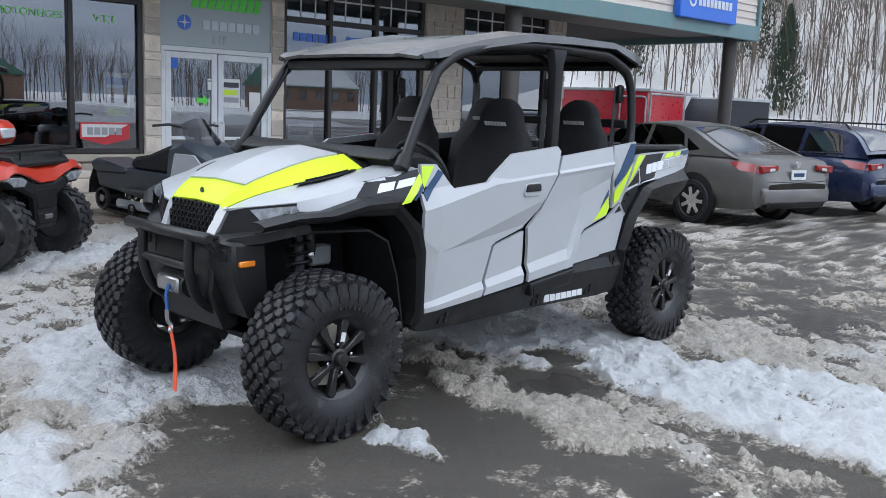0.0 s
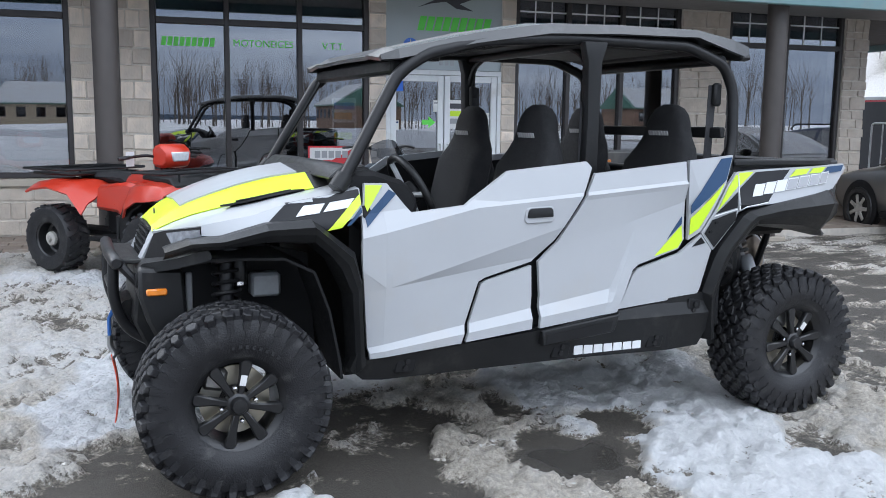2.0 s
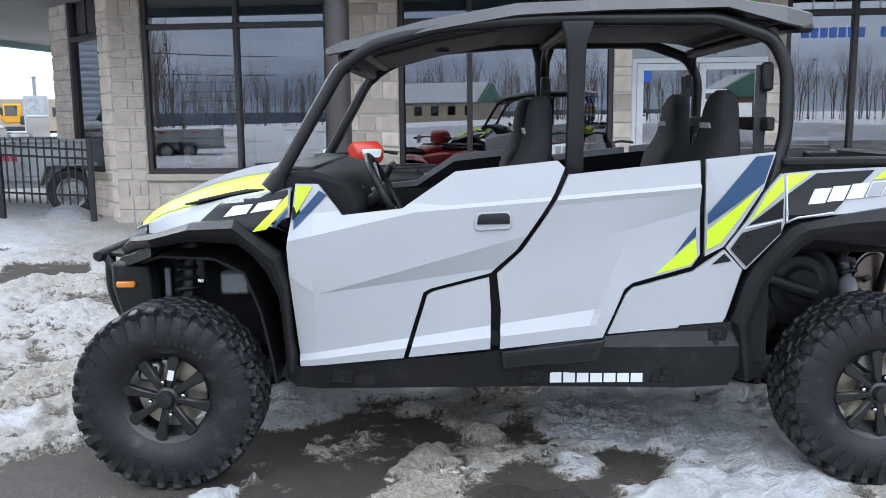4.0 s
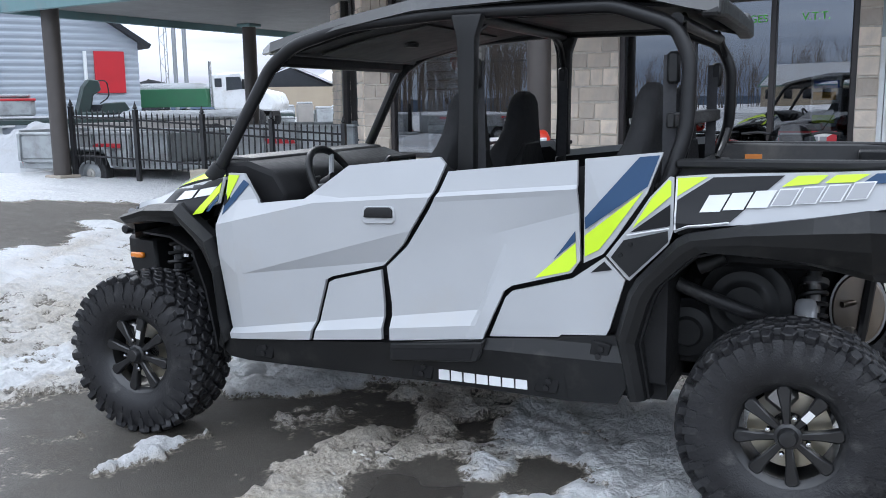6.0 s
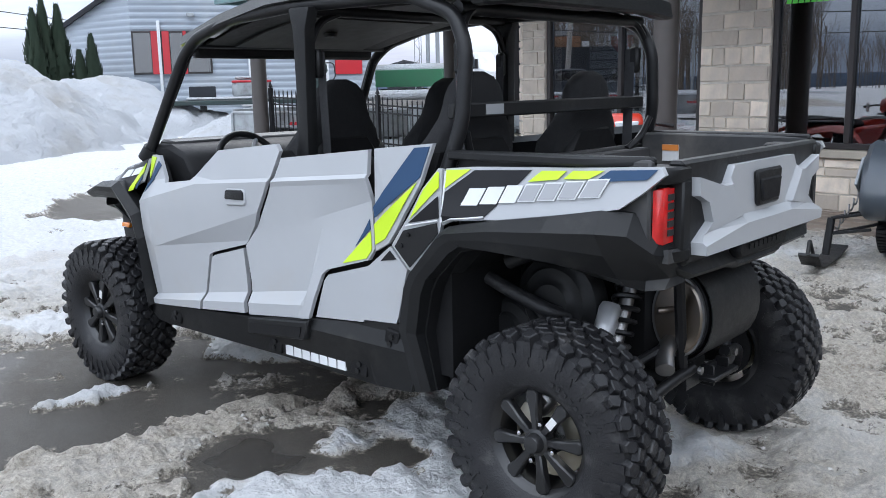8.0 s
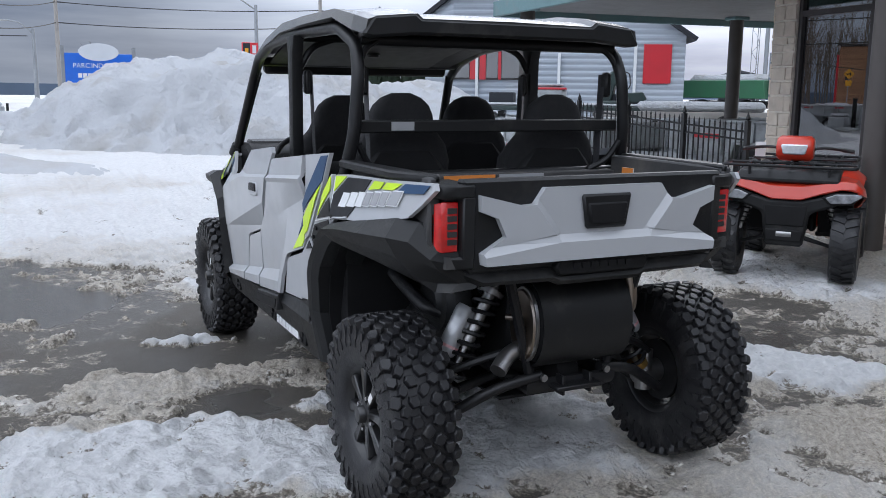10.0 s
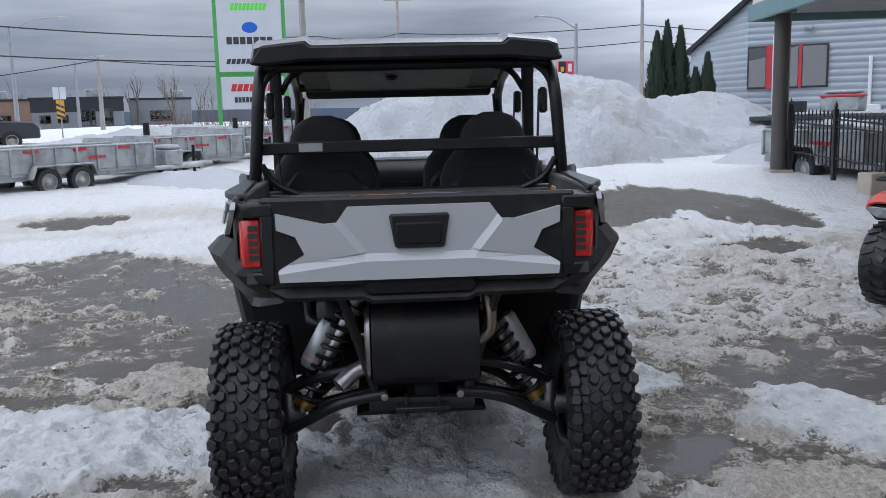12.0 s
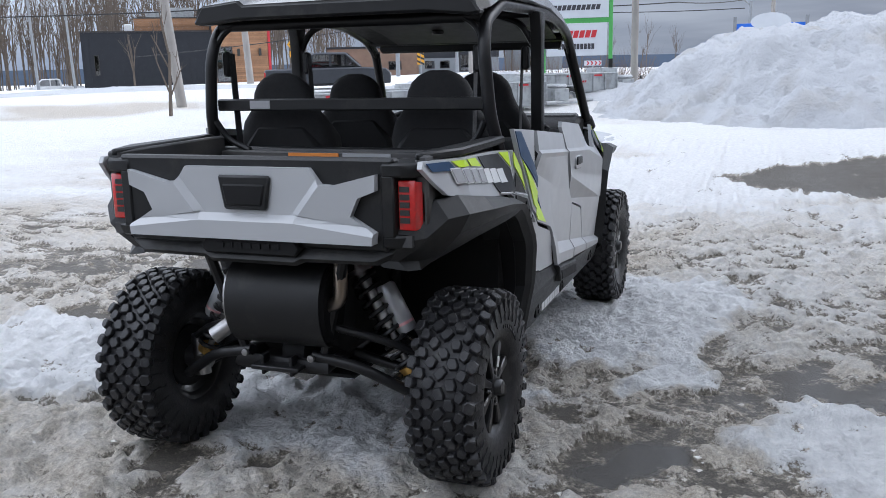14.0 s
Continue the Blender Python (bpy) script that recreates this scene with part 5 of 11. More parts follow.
for s in (-1, 1):
    side_panel("body_shell", SHELL, s, "plastic_deep", utv, -0.045, 0.02)
    fd = side_panel("front_door", F_DOOR, s, "paint_grey", utv, shape=front_y)
    side_panel("lower_insert", F_DOOR_LOW, s, "paint_grey", fd, 0.0, shape=low_y)
    well = prism([(-0.185, 1.028), (-0.178, 1.072), (-0.166, 1.082), (-0.055, 1.086), (-0.042, 1.076), (-0.040, 1.032), (-0.052, 1.018), (-0.17, 1.012)], s * 0.745, s * 0.7745, None, 0.004)
    part("handle_well", well, M["paint_grey"], fd)
    hd = prism([(-0.172, 1.038), (-0.166, 1.070), (-0.155, 1.078), (-0.062, 1.081), (-0.050, 1.072), (-0.048, 1.040)], s * 0.750, s * 0.783, None, 0.006, segments=2)
    part("door_handle", hd, M["plastic_black"], fd, "black recessed paddle handle")
    mark("stripe", [(-0.862, 1.10), (-0.855, 1.182), (-0.79, 1.182), (-0.862, 1.065)], s, "decal_lime", fd, label="lime stripe", shape=front_y)
    mark("stripe", [(-0.765, 1.165), (-0.735, 1.148), (-0.862, 1.02), (-0.864, 1.055)], s, "decal_blue", fd, label="dark blue stripe", shape=front_y)
    rd = side_panel("rear_door", R_DOOR, s, "paint_grey", utv, shape=rear_y)
    mark("stripe", [(0.503, 0.842), (0.651, 0.975), (0.656, 0.907), (0.630, 0.874)], s, "decal_lime", rd, label="lime stripe", shape=rear_y)
    mark("stripe", [(0.573, 0.914), (0.650, 1.018), (0.651, 0.982)], s, "decal_blue", rd, label="dark blue stripe", shape=rear_y)
    rq = side_panel("rear_quarter", QUARTER, s, "paint_grey", utv, shape=plain_y)
    mark("stripe", [(0.688, 1.068), (0.868, 1.278), (0.934, 1.284), (0.898, 1.180), (0.690, 1.028)], s, "decal_blue", rq, label="dark blue stripe", shape=plain_y)
    mark("stripe", [(0.688, 1.006), (0.884, 1.163), (0.862, 1.130), (0.770, 1.000), (0.738, 0.958), (0.688, 0.932)], s, "decal_lime", rq, label="lime stripe", shape=plain_y)
    lq = side_panel("lower_quarter", LOW_QUARTER, s, "paint_grey", utv, shape=plain_y)
    mark("emblem_patch", [(0.71, 0.876), (0.757, 0.918), (0.784, 0.889)], s, "decal_dark", lq, shape=plain_y)
    skin = side_panel("rear_corner_skin", REAR_SKIN, s, "paint_grey", utv, -0.004, shape=plain_y)
    mark("stripe", [(0.850, 1.036), (0.912, 1.140), (0.966, 1.203), (0.974, 1.198), (0.975, 1.150)], s, "decal_lime", skin, 0.0, "lime stripe", plain_y)
    mark("dark_field", [(0.842, 1.022), (0.974, 1.122), (0.975, 1.048)], s, "decal_dark", skin, 0.0, "black graphic field", plain_y)
    mark("emblem_patch", [(0.822, 0.995), (0.968, 1.032), (0.970, 0.994), (0.843, 0.866), (0.779, 0.934)], s, "plastic_black", skin, 0.002, "black moulded cover plate", plain_y)
    for bx, bz in ((0.845, 0.982), (0.812, 0.942)):
        part("screw", lathe([(0.001, -0.004), (0.008, -0.004), (0.008, 0.004), (0.001, 0.004)], None, 8, "y", (bx, s * (plain_y(bx, bz) + 0.004), bz)), M["plastic_deep"], skin)
    rocker = side_panel("rocker_panel", SILL, s, "plastic_black", utv, 0.010, 0.05)
    part("step_edge", prism([(-0.078, 0.548), (0.300, 0.590), (0.318, 0.602), (0.300, 0.545), (0.286, 0.512), (-0.078, 0.478)], s * 0.70, s * 0.772, None, 0.006), M["plastic_black"], rocker, "moulded black step under the rear door")
    part("step_tread", prism([(-0.06, 0.530), (0.275, 0.566), (0.262, 0.522), (-0.06, 0.488)], s * 0.772, s * 0.7755), M["plastic_deep"], rocker)
    for bx, bz in ((-0.692, 0.452), (0.042, 0.445), (0.545, 0.446), (0.742, 0.591)):
        wide, yy = 0.052 if bx < 0.7 else 0.042, side_y(bx, bz) + 0.010
        part("bolt_pocket", prism([(bx - wide, bz - 0.035), (bx + wide * 0.7, bz - 0.038), (bx + wide, bz + 0.03), (bx - wide * 0.6, bz + 0.04)], s * (yy - 0.012), s * (yy + 0.004), None, 0.004), M["plastic_deep"], rocker)
        for dx, dz in ((0.006, 0.012), (-0.004, -0.016)):
            part("bolt", lathe([(0.001, -0.008), (0.011, -0.008), (0.011, 0.006), (0.001, 0.006)], None, 8, "y", (bx + dx, s * (yy + 0.004), bz + dz)), M["tube_black"], rocker)
    nb = bars(7, 0.365, 0.050, 0.0, 0.004, 0.14, None, (0.292, s * 0.7195, 0.438))
    part("lettering", nb, M["decal_white"], rocker, "white block lettering bars", smooth=False)
    part("front_flare", sweep(flare_rows(FRONT_FLARE, 0.62), s), M["plastic_black"], utv, "textured black plastic wheel flare", crisp=14)
    part("rear_flare", sweep(flare_rows(REAR_FLARE, 0.60), s), M["plastic_black"], utv, "textured black plastic wheel flare", crisp=14)
    # cargo bed side with its graphics
    bed_side = [(0.988, 1.025), (0.986, 1.212), (1.10, 1.222), (1.735, 1.245), (1.748, 1.222), (1.69, 1.170), (1.626, 1.122), (1.42, 1.086), (1.20, 1.060), (1.03, 1.043)]
    bsd = side_panel("bed_side", bed_side, s, "paint_grey", utv, -0.012)
    mark("dark_field", [(0.994, 1.036), (0.994, 1.136), (1.106, 1.212), (1.326, 1.222), (1.163, 1.066), (1.03, 1.050)], s, "decal_dark", bsd, -0.008, "black graphic field")
    mark("stripe", [(0.993, 1.148), (0.992, 1.208), (1.09, 1.214)], s, "decal_lime", bsd, -0.008, "lime stripe")
    mark("stripe", [(1.318, 1.186), (1.366, 1.222), (1.455, 1.226), (1.425, 1.199)], s, "decal_lime", bsd, -0.005, "lime stripe")
    mark("stripe", [(1.445, 1.201), (1.478, 1.227), (1.575, 1.231), (1.53, 1.205)], s, "decal_lime", bsd, -0.005, "lime stripe")
    mark("stripe", [(1.545, 1.197), (1.592, 1.232), (1.728, 1.238), (1.70, 1.208)], s, "decal_blue", bsd, -0.005, "dark blue stripe")
    for k in range(7):
        x0, wd, z0 = 1.068 + k * 0.0725, 0.064, 1.098 + k * 0.0085
        lt = mark("lettering", [(x0, z0), (x0 + wd, z0 + 0.004), (x0 + wd + 0.028, z0 + 0.060), (x0 + 0.028, z0 + 0.056)], s, "decal_white", bsd, -0.004, "large white slanted lettering bar")
        if k > 2:
            mark("fill", [(x0 + 0.006, z0 + 0.004), (x0 + wd - 0.003, z0 + 0.008), (x0 + wd + 0.021, z0 + 0.056), (x0 + 0.030, z0 + 0.052)], s, "decal_mid", lt, -0.002, "grey fill of a lettering bar")
    ends = [(0.990, 1.205), (0.991, 1.036), (1.03, 1.050), (1.10, 1.058), (1.163, 1.067)]
    part("pinstripe", tube([(x, s * (side_y(x, z) - 0.008), z) for x, z in ends], 0.0035, None, 6), M["decal_white"], bsd, "thin white outline")
    part("pinstripe", tube([(x, s * (plain_y(x, z) + 0.001), z) for x, z in ((0.832, 1.012), (0.90, 1.026), (0.972, 1.040))], 0.003, None, 6), M["decal_white"], skin, "thin white outline")

# nose: stations along x, each a row of (y, z) from the middle outwards
NOSE = [(-0.88, [(0, 1.24), (0.30, 1.222), (0.43, 1.178), (0.56, 1.182), (0.69, 1.17), (0.735, 1.07)]),
        (-1.0, [(0, 1.233), (0.29, 1.208), (0.43, 1.150), (0.55, 1.155), (0.675, 1.145), (0.73, 1.03)]),
        (-1.15, [(0, 1.212), (0.28, 1.186), (0.405, 1.120), (0.52, 1.128), (0.648, 1.116), (0.71, 1.04)]),
        (-1.28, [(0, 1.178), (0.27, 1.154), (0.385, 1.095), (0.49, 1.090), (0.62, 1.070), (0.68, 1.005)]),
        (-1.4, [(0, 1.135), (0.25, 1.113), (0.345, 1.065), (0.45, 1.060), (0.585, 1.045), (0.61, 0.99)]),
        (-1.475, [(0, 1.098), (0.235, 1.084), (0.31, 1.042), (0.40, 1.038), (0.553, 1.027), (0.56, 0.99)]),
        (-1.56, [(0, 1.044), (0.215, 1.038), (0.265, 1.005), (0.31, 1.002), (0.385, 0.998), (0.395, 0.97)]),
        (-1.616, [(0, 0.998), (0.19, 0.990), (0.222, 0.968), (0.25, 0.978), (0.28, 0.982), (0.285, 0.965)])]


def nose_at(x, k):
    """The point on line k of the nose at x."""
    for (a, p), (b, q) in zip(NOSE, NOSE[1:]):
        if b <= x <= a:
            t = (x - a) / (b - a)
            return p[k][0] + (q[k][0] - p[k][0]) * t, p[k][1] + (q[k][1] - p[k][1]) * t
    return NOSE[-1][1][k]


def nose_sheet(xs, k0, k1, s, lift=0.0, rows=4, thick=0.012):
    grid = []
    for x in xs:
        row = []
        for i in range(rows + 1):
            k = k0 + (k1 - k0) * i / rows
            a, b, t = int(k), min(int(k) + 1, 5), k - int(k)
            (ya, za), (yb, zb) = nose_at(x, a), nose_at(x, b)
            row.append((x, s * (ya + (yb - ya) * t), za + (zb - za) * t + lift))
        grid.append(row)
    return sheet(grid, None, thick)


def nose_y(x, z):
    """How far the fender stands out at x and z."""
    prev = nose_at(x, 3)
    for k in (4, 5):
        nxt = nose_at(x, k)
        if nxt[1] <= z <= prev[1]:
            return prev[0] + (nxt[0] - prev[0]) * (prev[1] - z) / max(1e-6, prev[1] - nxt[1])
        prev = nxt
    return prev[0]


def fender_mark(name, outline, s, mat, parent, off, label=""):
    bm = prism(outline, 0.0, -0.003)
    bmesh.ops.triangulate(bm, faces=[f for f in bm.faces if len(f.verts) > 4])
    xs, zs = [p[0] for p in outline], [p[1] for p in outline]
    slice_grid(bm, xs=np.arange(min(xs) + 0.03, max(xs), 0.03), zs=np.arange(min(zs) + 0.02, max(zs), 0.02))
    for v in bm.verts:
        v.co.y = s * (nose_y(v.co.x, v.co.z) + off + v.co.y)
    return part(name, bm, M[mat], parent, label)


long_x = [-0.88 - 0.0368 * i for i in range(21)]
hood = part("hood", merge(nose_sheet(long_x[16:], 0, 1, -1), nose_sheet(long_x[16:], 0, 1, 1)), M["paint_lime"], utv, "lime painted hood nose", crisp=16)
scoop = bmesh.new()
for s in (-1, 1):
    merge(scoop, nose_sheet(long_x[4:18], 0, 1, s, 0.012))
part("hood_centre", scoop, M["paint_grey"], hood, "grey raised hood centre", crisp=16)
for s in (-1, 1):
    part("hood_stripe", nose_sheet(long_x[3:], 1, 2, s, 0.004), M["paint_lime"], hood, "lime hood edge", crisp=16)
    part("hood_back", nose_sheet(long_x[:5], 0, 1, s, 0.003), M["plastic_black"], hood, "black cowl behind the hood")
    part("cowl_edge", nose_sheet(long_x[:4], 1, 2, s, 0.002), M["plastic_black"], hood)
    fen = part("front_fender", merge(nose_sheet(long_x[:17], 2, 5, s, 0.0, 9), nose_sheet(long_x[16:], 2, 4, s, 0.0, 4)), M["paint_grey"], utv, crisp=12)
    slot = []
    for i in range(9):
        x = -1.03 - 0.036 * i
        wide = 0.10 + 0.48 * math.sin(math.pi * min(1, (i + 0.6) / 9.2))
        row = []
        for j in range(3):
            (ya, za), (yb, zb) = nose_at(x, 2), nose_at(x, 3)
            t = 0.04 + wide * j / 2
            row.append((x - 0.05 * j / 2, s * (ya + (yb - ya) * t), za + (zb - za) * t + 0.007))
        slot.append(row)
    vent = part("vent", sheet(slot, None, 0.008), M["plastic_black"], fen, "black slotted vent")
    part("vent_lip", tube([(a[1][0], a[1][1], a[1][2] + 0.004) for a in slot[1:-1]], 0.005, None, 6), M["plastic_deep"], vent)
    fender_mark("dark_field", [(-1.235, 1.045), (-1.16, 1.115), (-0.885, 1.168), (-0.885, 1.12), (-1.01, 1.012), (-1.10, 1.045)], s, "decal_dark", fen, 0.004, "black graphic field")
    fender_mark("stripe", [(-0.883, 1.15), (-1.02, 1.012), (-0.965, 1.022), (-0.883, 1.11)], s, "decal_lime", fen, 0.008, "lime stripe")
    fender_mark("stripe", [(-0.883, 1.10), (-0.945, 1.03), (-0.93, 1.03), (-0.883, 1.08)], s, "decal_blue", fen, 0.007, "dark blue stripe")
    xp = fender_mark("lettering", [(-1.135, 1.066), (-1.10, 1.106), (-1.02, 1.115), (-1.045, 1.079)], s, "decal_white", fen, 0.008, "white slanted lettering bar")
    fender_mark("lettering", [(-1.03, 1.082), (-1.0, 1.118), (-0.905, 1.134), (-0.935, 1.098)], s, "decal_white", fen, 0.008, "white slanted lettering bar")
    # lamps: a dark housing that wraps from the grille to the side
    top = [(-1.470, 0.558, 1.024), (-1.545, 0.418, 1.000), (-1.612, 0.280, 0.978)]
    low = [(-1.474, 0.575, 0.946), (-1.548, 0.452, 0.902), (-1.655, 0.238, 0.856)]
    rows = [[tuple(a[i] + (b[i] - a[i]) * t if i != 1 else s * (a[1] + (b[1] - a[1]) * t) for i in range(3)) for t in (0, 0.5, 1)] for a, b in zip(top, low)]
    hl = part("headlight", sheet(rows, None, 0.03), M["plastic_deep"], utv, "black headlight housing", crisp=10)
    lens = [[(-1.480, s * 0.566, 1.014), (-1.484, s * 0.578, 0.954)], [(-1.530, s * 0.462, 0.998), (-1.524, s * 0.502, 0.930)], [(-1.578, s * 0.372, 0.982), (-1.553, s * 0.452, 0.918)]]
    ln = part("lens", sheet(lens, None, 0.006), M["lens_clear"], hl, "clear headlight lens", crisp=10)
    for k, (lx, ly, lz) in enumerate(((-1.494, 0.563, 0.985), (-1.515, 0.526, 0.976))):
        part("lamp_cell", lathe([(0.001, 0.0), (0.018, -0.004), (0.022, -0.012), (0.023, -0.018)], None, 16, "y", (lx, s * ly, lz)), M["lens_clear"], ln)
    ch = sheet([[(-1.614, s * 0.192, 0.985), (-1.604, s * 0.246, 0.982)], [(-1.645, s * 0.180, 0.915), (-1.636, s * 0.236, 0.915)], [(-1.676, s * 0.168, 0.850), (-1.666, s * 0.224, 0.853)]], None, 0.018)
    part("nose_strut", ch, M["paint_grey"], utv, crisp=10)
    part("side_marker", span(-1.665, -1.585, s * 0.41, s * 0.432, 0.742, 0.770, None, 0.006), M["lens_amber"], utv, "amber side reflector")
    fc = prism([(-1.69, 0.85), (-1.69, 0.74), (-1.66, 0.63), (-1.60, 0.50), (-1.50, 0.52), (-1.52, 0.84)], s * 0.22, s * 0.415, None, 0.014)
    prism([(-1.675, 0.858), (-1.56, 0.897), (-1.45, 0.945), (-1.44, 0.905), (-1.58, 0.850), (-1.69, 0.815)], s * 0.20, s * 0.66, fc, 0.010)
    for v in fc.verts:
        if abs(v.co.y) > 0.42:
            v.co.y = s * min(abs(v.co.y), lerp_table([(-1.70, 0.30), (-1.58, 0.48), (-1.44, 0.63)], v.co.x))
    part("front_fascia", fc, M["plastic_black"], utv, "black front bumper cover")
    part("fascia_pocket", span(-1.698, -1.68, s * 0.27, s * 0.37, 0.765, 0.815, None, 0.006), M["plastic_deep"], utv)
    part("frame_tab", span(-1.50, -1.472, s * 0.30, s * 0.315, 0.63, 0.81, None, 0.006), M["decal_grey"], utv, "pale grey bracket behind the bumper cover")
    # inner arch liner and front suspension
    part("arch_liner", sheet([[(x, s * 0.40, z), (x, s * yo, z - 0.01)] for x, z, yo in ((-1.56, 0.86, 0.42), (-1.42, 0.915, 0.60), (-1.18, 0.92, 0.70), (-1.06, 0.86, 0.70), (-1.0, 0.70, 0.70), (-0.96, 0.50, 0.70), (-0.95, 0.42, 0.70))], None, 0.01), M["plastic_deep"], utv)
    part("inner_wall", prism([(-1.55, 0.50), (-1.60, 0.86), (-1.2, 0.92), (-0.98, 0.86), (-0.95, 0.45)], s * 0.24, s * 0.28), M["plastic_deep"], utv)


def shock(top, low, parent, r=0.045, silver="steel", turns=9, reservoir=None):
    """A damper with its coil spring; the reservoir is a silver can beside it."""
    a, b = Vector(top), Vector(low)
    d = b - a
    body = tube([a, a + d * 0.55], r * 0.55, None, 14)
    tube([a + d * 0.5, b], r * 0.28, body, 10)
    for q in (a, b):
        tube([q + Vector((0.03, 0, 0)), q - Vector((0.03, 0, 0))], r * 0.6, body, 12)
    sh = part("shock_absorber", body, M[silver], parent, "damper with black coil spring")
    u = d.normalized().orthogonal().normalized()
    v = d.normalized().cross(u)
    coil = [a + d * (0.14 + 0.72 * t) + (u * math.cos(t * turns * 6.283) + v * math.sin(t * turns * 6.283)) * r for t in (i / (turns * 12) for i in range(turns * 12 + 1))]
    part("spring", tube(coil, 0.009, None, 6), M["tube_black"], sh, "black coil spring")
    part("collar", tube([a + d * 0.86, a + d * 0.91], r * 0.95, None, 16), M["brass"], sh, "brass spring collar")
    part("spring_perch", tube([a + d * 0.10, a + d * 0.14], r * 1.15, None, 16), M[silver], sh)
    if reservoir:
        o = Vector(reservoir)
        can = tube([a + o + d * 0.02, a + o + d * 0.05, a + o + d * 0.36, a + o + d * 0.39], r * 0.85, None, 16, radii=[r * 0.7, r * 0.85, r * 0.85, r * 0.7])
        cn = part("reservoir", can, M["can_silver"], sh, "silver reservoir can")
        part("decal", tube([a + o + d * 0.315, a + o + d * 0.335], r * 0.86, None, 16, cap=False), M["decal_rose"], cn)
    return sh


for s in (-1, 1):
    shock((-1.345, s * 0.40, 0.98), (-1.37, s * 0.47, 0.45), utv, 0.052, "tube_black", turns=9)
    part("reservoir", tube([(-1.30, s * 0.42, 0.93), (-1.30, s * 0.43, 0.91), (-1.30, s * 0.44, 0.79), (-1.30, s * 0.44, 0.775)], 0.026, None, 14, radii=[0.02, 0.027, 0.027, 0.02]), M["tube_black"], utv, "dark damper reservoir")
    part("reservoir_cap", tube([(-1.30, s * 0.442, 0.79), (-1.30, s * 0.443, 0.77)], 0.022, None, 14), M["chrome"], utv)
    fs = bmesh.new()
    for (xa, za), (xb, zb) in (((-1.22, 0.40), (-1.38, 0.31)), ((-1.54, 0.40), (-1.38, 0.31)), ((-1.24, 0.58), (-1.38, 0.45)), ((-1.5, 0.58), (-1.38, 0.45))):
        tube(bend([(xa, s * 0.16, za), ((xa + xb) / 2, s * 0.36, (za + zb) / 2 + 0.01), (xb, s * 0.52, zb)], 0.1), 0.017, fs, 8)
    part("front_arm", fs, M["tube_black"], utv)
    kn = tube([(-1.38, s * 0.49, 0.29), (-1.375, s * 0.52, 0.37), (-1.38, s * 0.49, 0.47)], 0.035, None, 10)
    tube([(-1.375, s * 0.50, 0.365), (-1.375, s * 0.60, 0.365)], 0.05, kn, 14)
    part("steering_knuckle", kn, M["steel"], utv, "bare metal steering knuckle")
    part("axle_shaft", tube([(-1.375, s * 0.12, 0.46), (-1.375, s * 0.52, 0.37)], 0.018, None, 10), M["tube_black"], utv)
    part("control_box", span(-1.245, -1.12, s * 0.30, s * 0.38, 0.70, 0.80, None, 0.012), M["galvanised"], utv, "pale grey control box behind the wheel")

# grille, bumper bar, winch strap
gm_ = prism([(-0.20, 0.985), (0.20, 0.985), (0.172, 0.862), (-0.172, 0.862)], -1.655, -1.63, None, 0.006, "yz")
for v in gm_.verts:
    v.co.x += (v.co.z - 0.855) * 0.28
grille = part("grille", gm_, M["plastic_deep"], utv, "black honeycomb grille")
hx = bmesh.new()
for j in range(6):
    for i in range(17):
        y, z = -0.272 + i * 0.034 + (0.017 if j % 2 else 0), 0.870 + j * 0.026
        if abs(y) < 0.165 + (z - 0.862) * 0.22 and z < 0.985:
            lathe([(0.0165, -0.004), (0.0165, 0.004), (0.0125, 0.004), (0.0125, -0.004)], hx, 6, "x", (-1.658 + (z - 0.855) * 0.28, y, z), True)
part("mesh", hx, M["plastic_black"], grille, smooth=False)
part("badge", lathe([(0.001, 0), (0.014, 0), (0.014, -0.004), (0.001, -0.005)], None, 18, "x", (-1.580, 0, 1.036)), M["letter_dark"], hood, "small dark round badge")
lowg = part("lower_fascia", prism([(-1.675, 0.85), (-1.62, 0.86), (-1.54, 0.44), (-1.62, 0.42), (-1.70, 0.60)], -0.25, 0.25, None, 0.012), M["plastic_black"], utv, "black lower bumper with skid plate")
part("top_bar", tube([(-1.765, -0.352, 0.866), (-1.765, -0.34, 0.866), (-1.772, 0.0, 0.862), (-1.765, 0.34, 0.866), (-1.765, 0.352, 0.866)], 0.026, None, 14, radii=[0.018, 0.026, 0.026, 0.026, 0.018]), M["tube_black"], utv, "black tubular bumper bar")
part("middle_bar", tube([(-1.768, -0.2, 0.725), (-1.768, 0.2, 0.725)], 0.02, None, 10), M["tube_black"], utv, "black tubular bumper bar")
for s in (-1, 1):
    part("bumper_upright", tube(bend([(-1.768, s * 0.2, 0.862), (-1.775, s * 0.2, 0.70), (-1.73, s * 0.19, 0.57), (-1.60, s * 0.20, 0.49)], 0.08), 0.023, None, 10), M["tube_black"], utv, "black bent bumper upright")
    part("bumper_brace", tube([(-1.757, s * 0.30, 0.862), (-1.68, s * 0.32, 0.77)], 0.017, None, 8), M["tube_black"], utv)
part("bumper_plate", prism([(-1.765, 0.872), (-1.66, 0.862), (-1.66, 0.845), (-1.765, 0.855)], -0.27, 0.27, None, 0.004), M["plastic_black"], utv)
winch = part("winch", tube([(-1.70, -0.11, 0.62), (-1.70, 0.11, 0.62)], 0.055, None, 16), M["plastic_black"], utv)
part("fairlead", span(-1.765, -1.74, -0.09, 0.09, 0.585, 0.655, None, 0.008), M["steel"], winch, "metal rope fairlead")
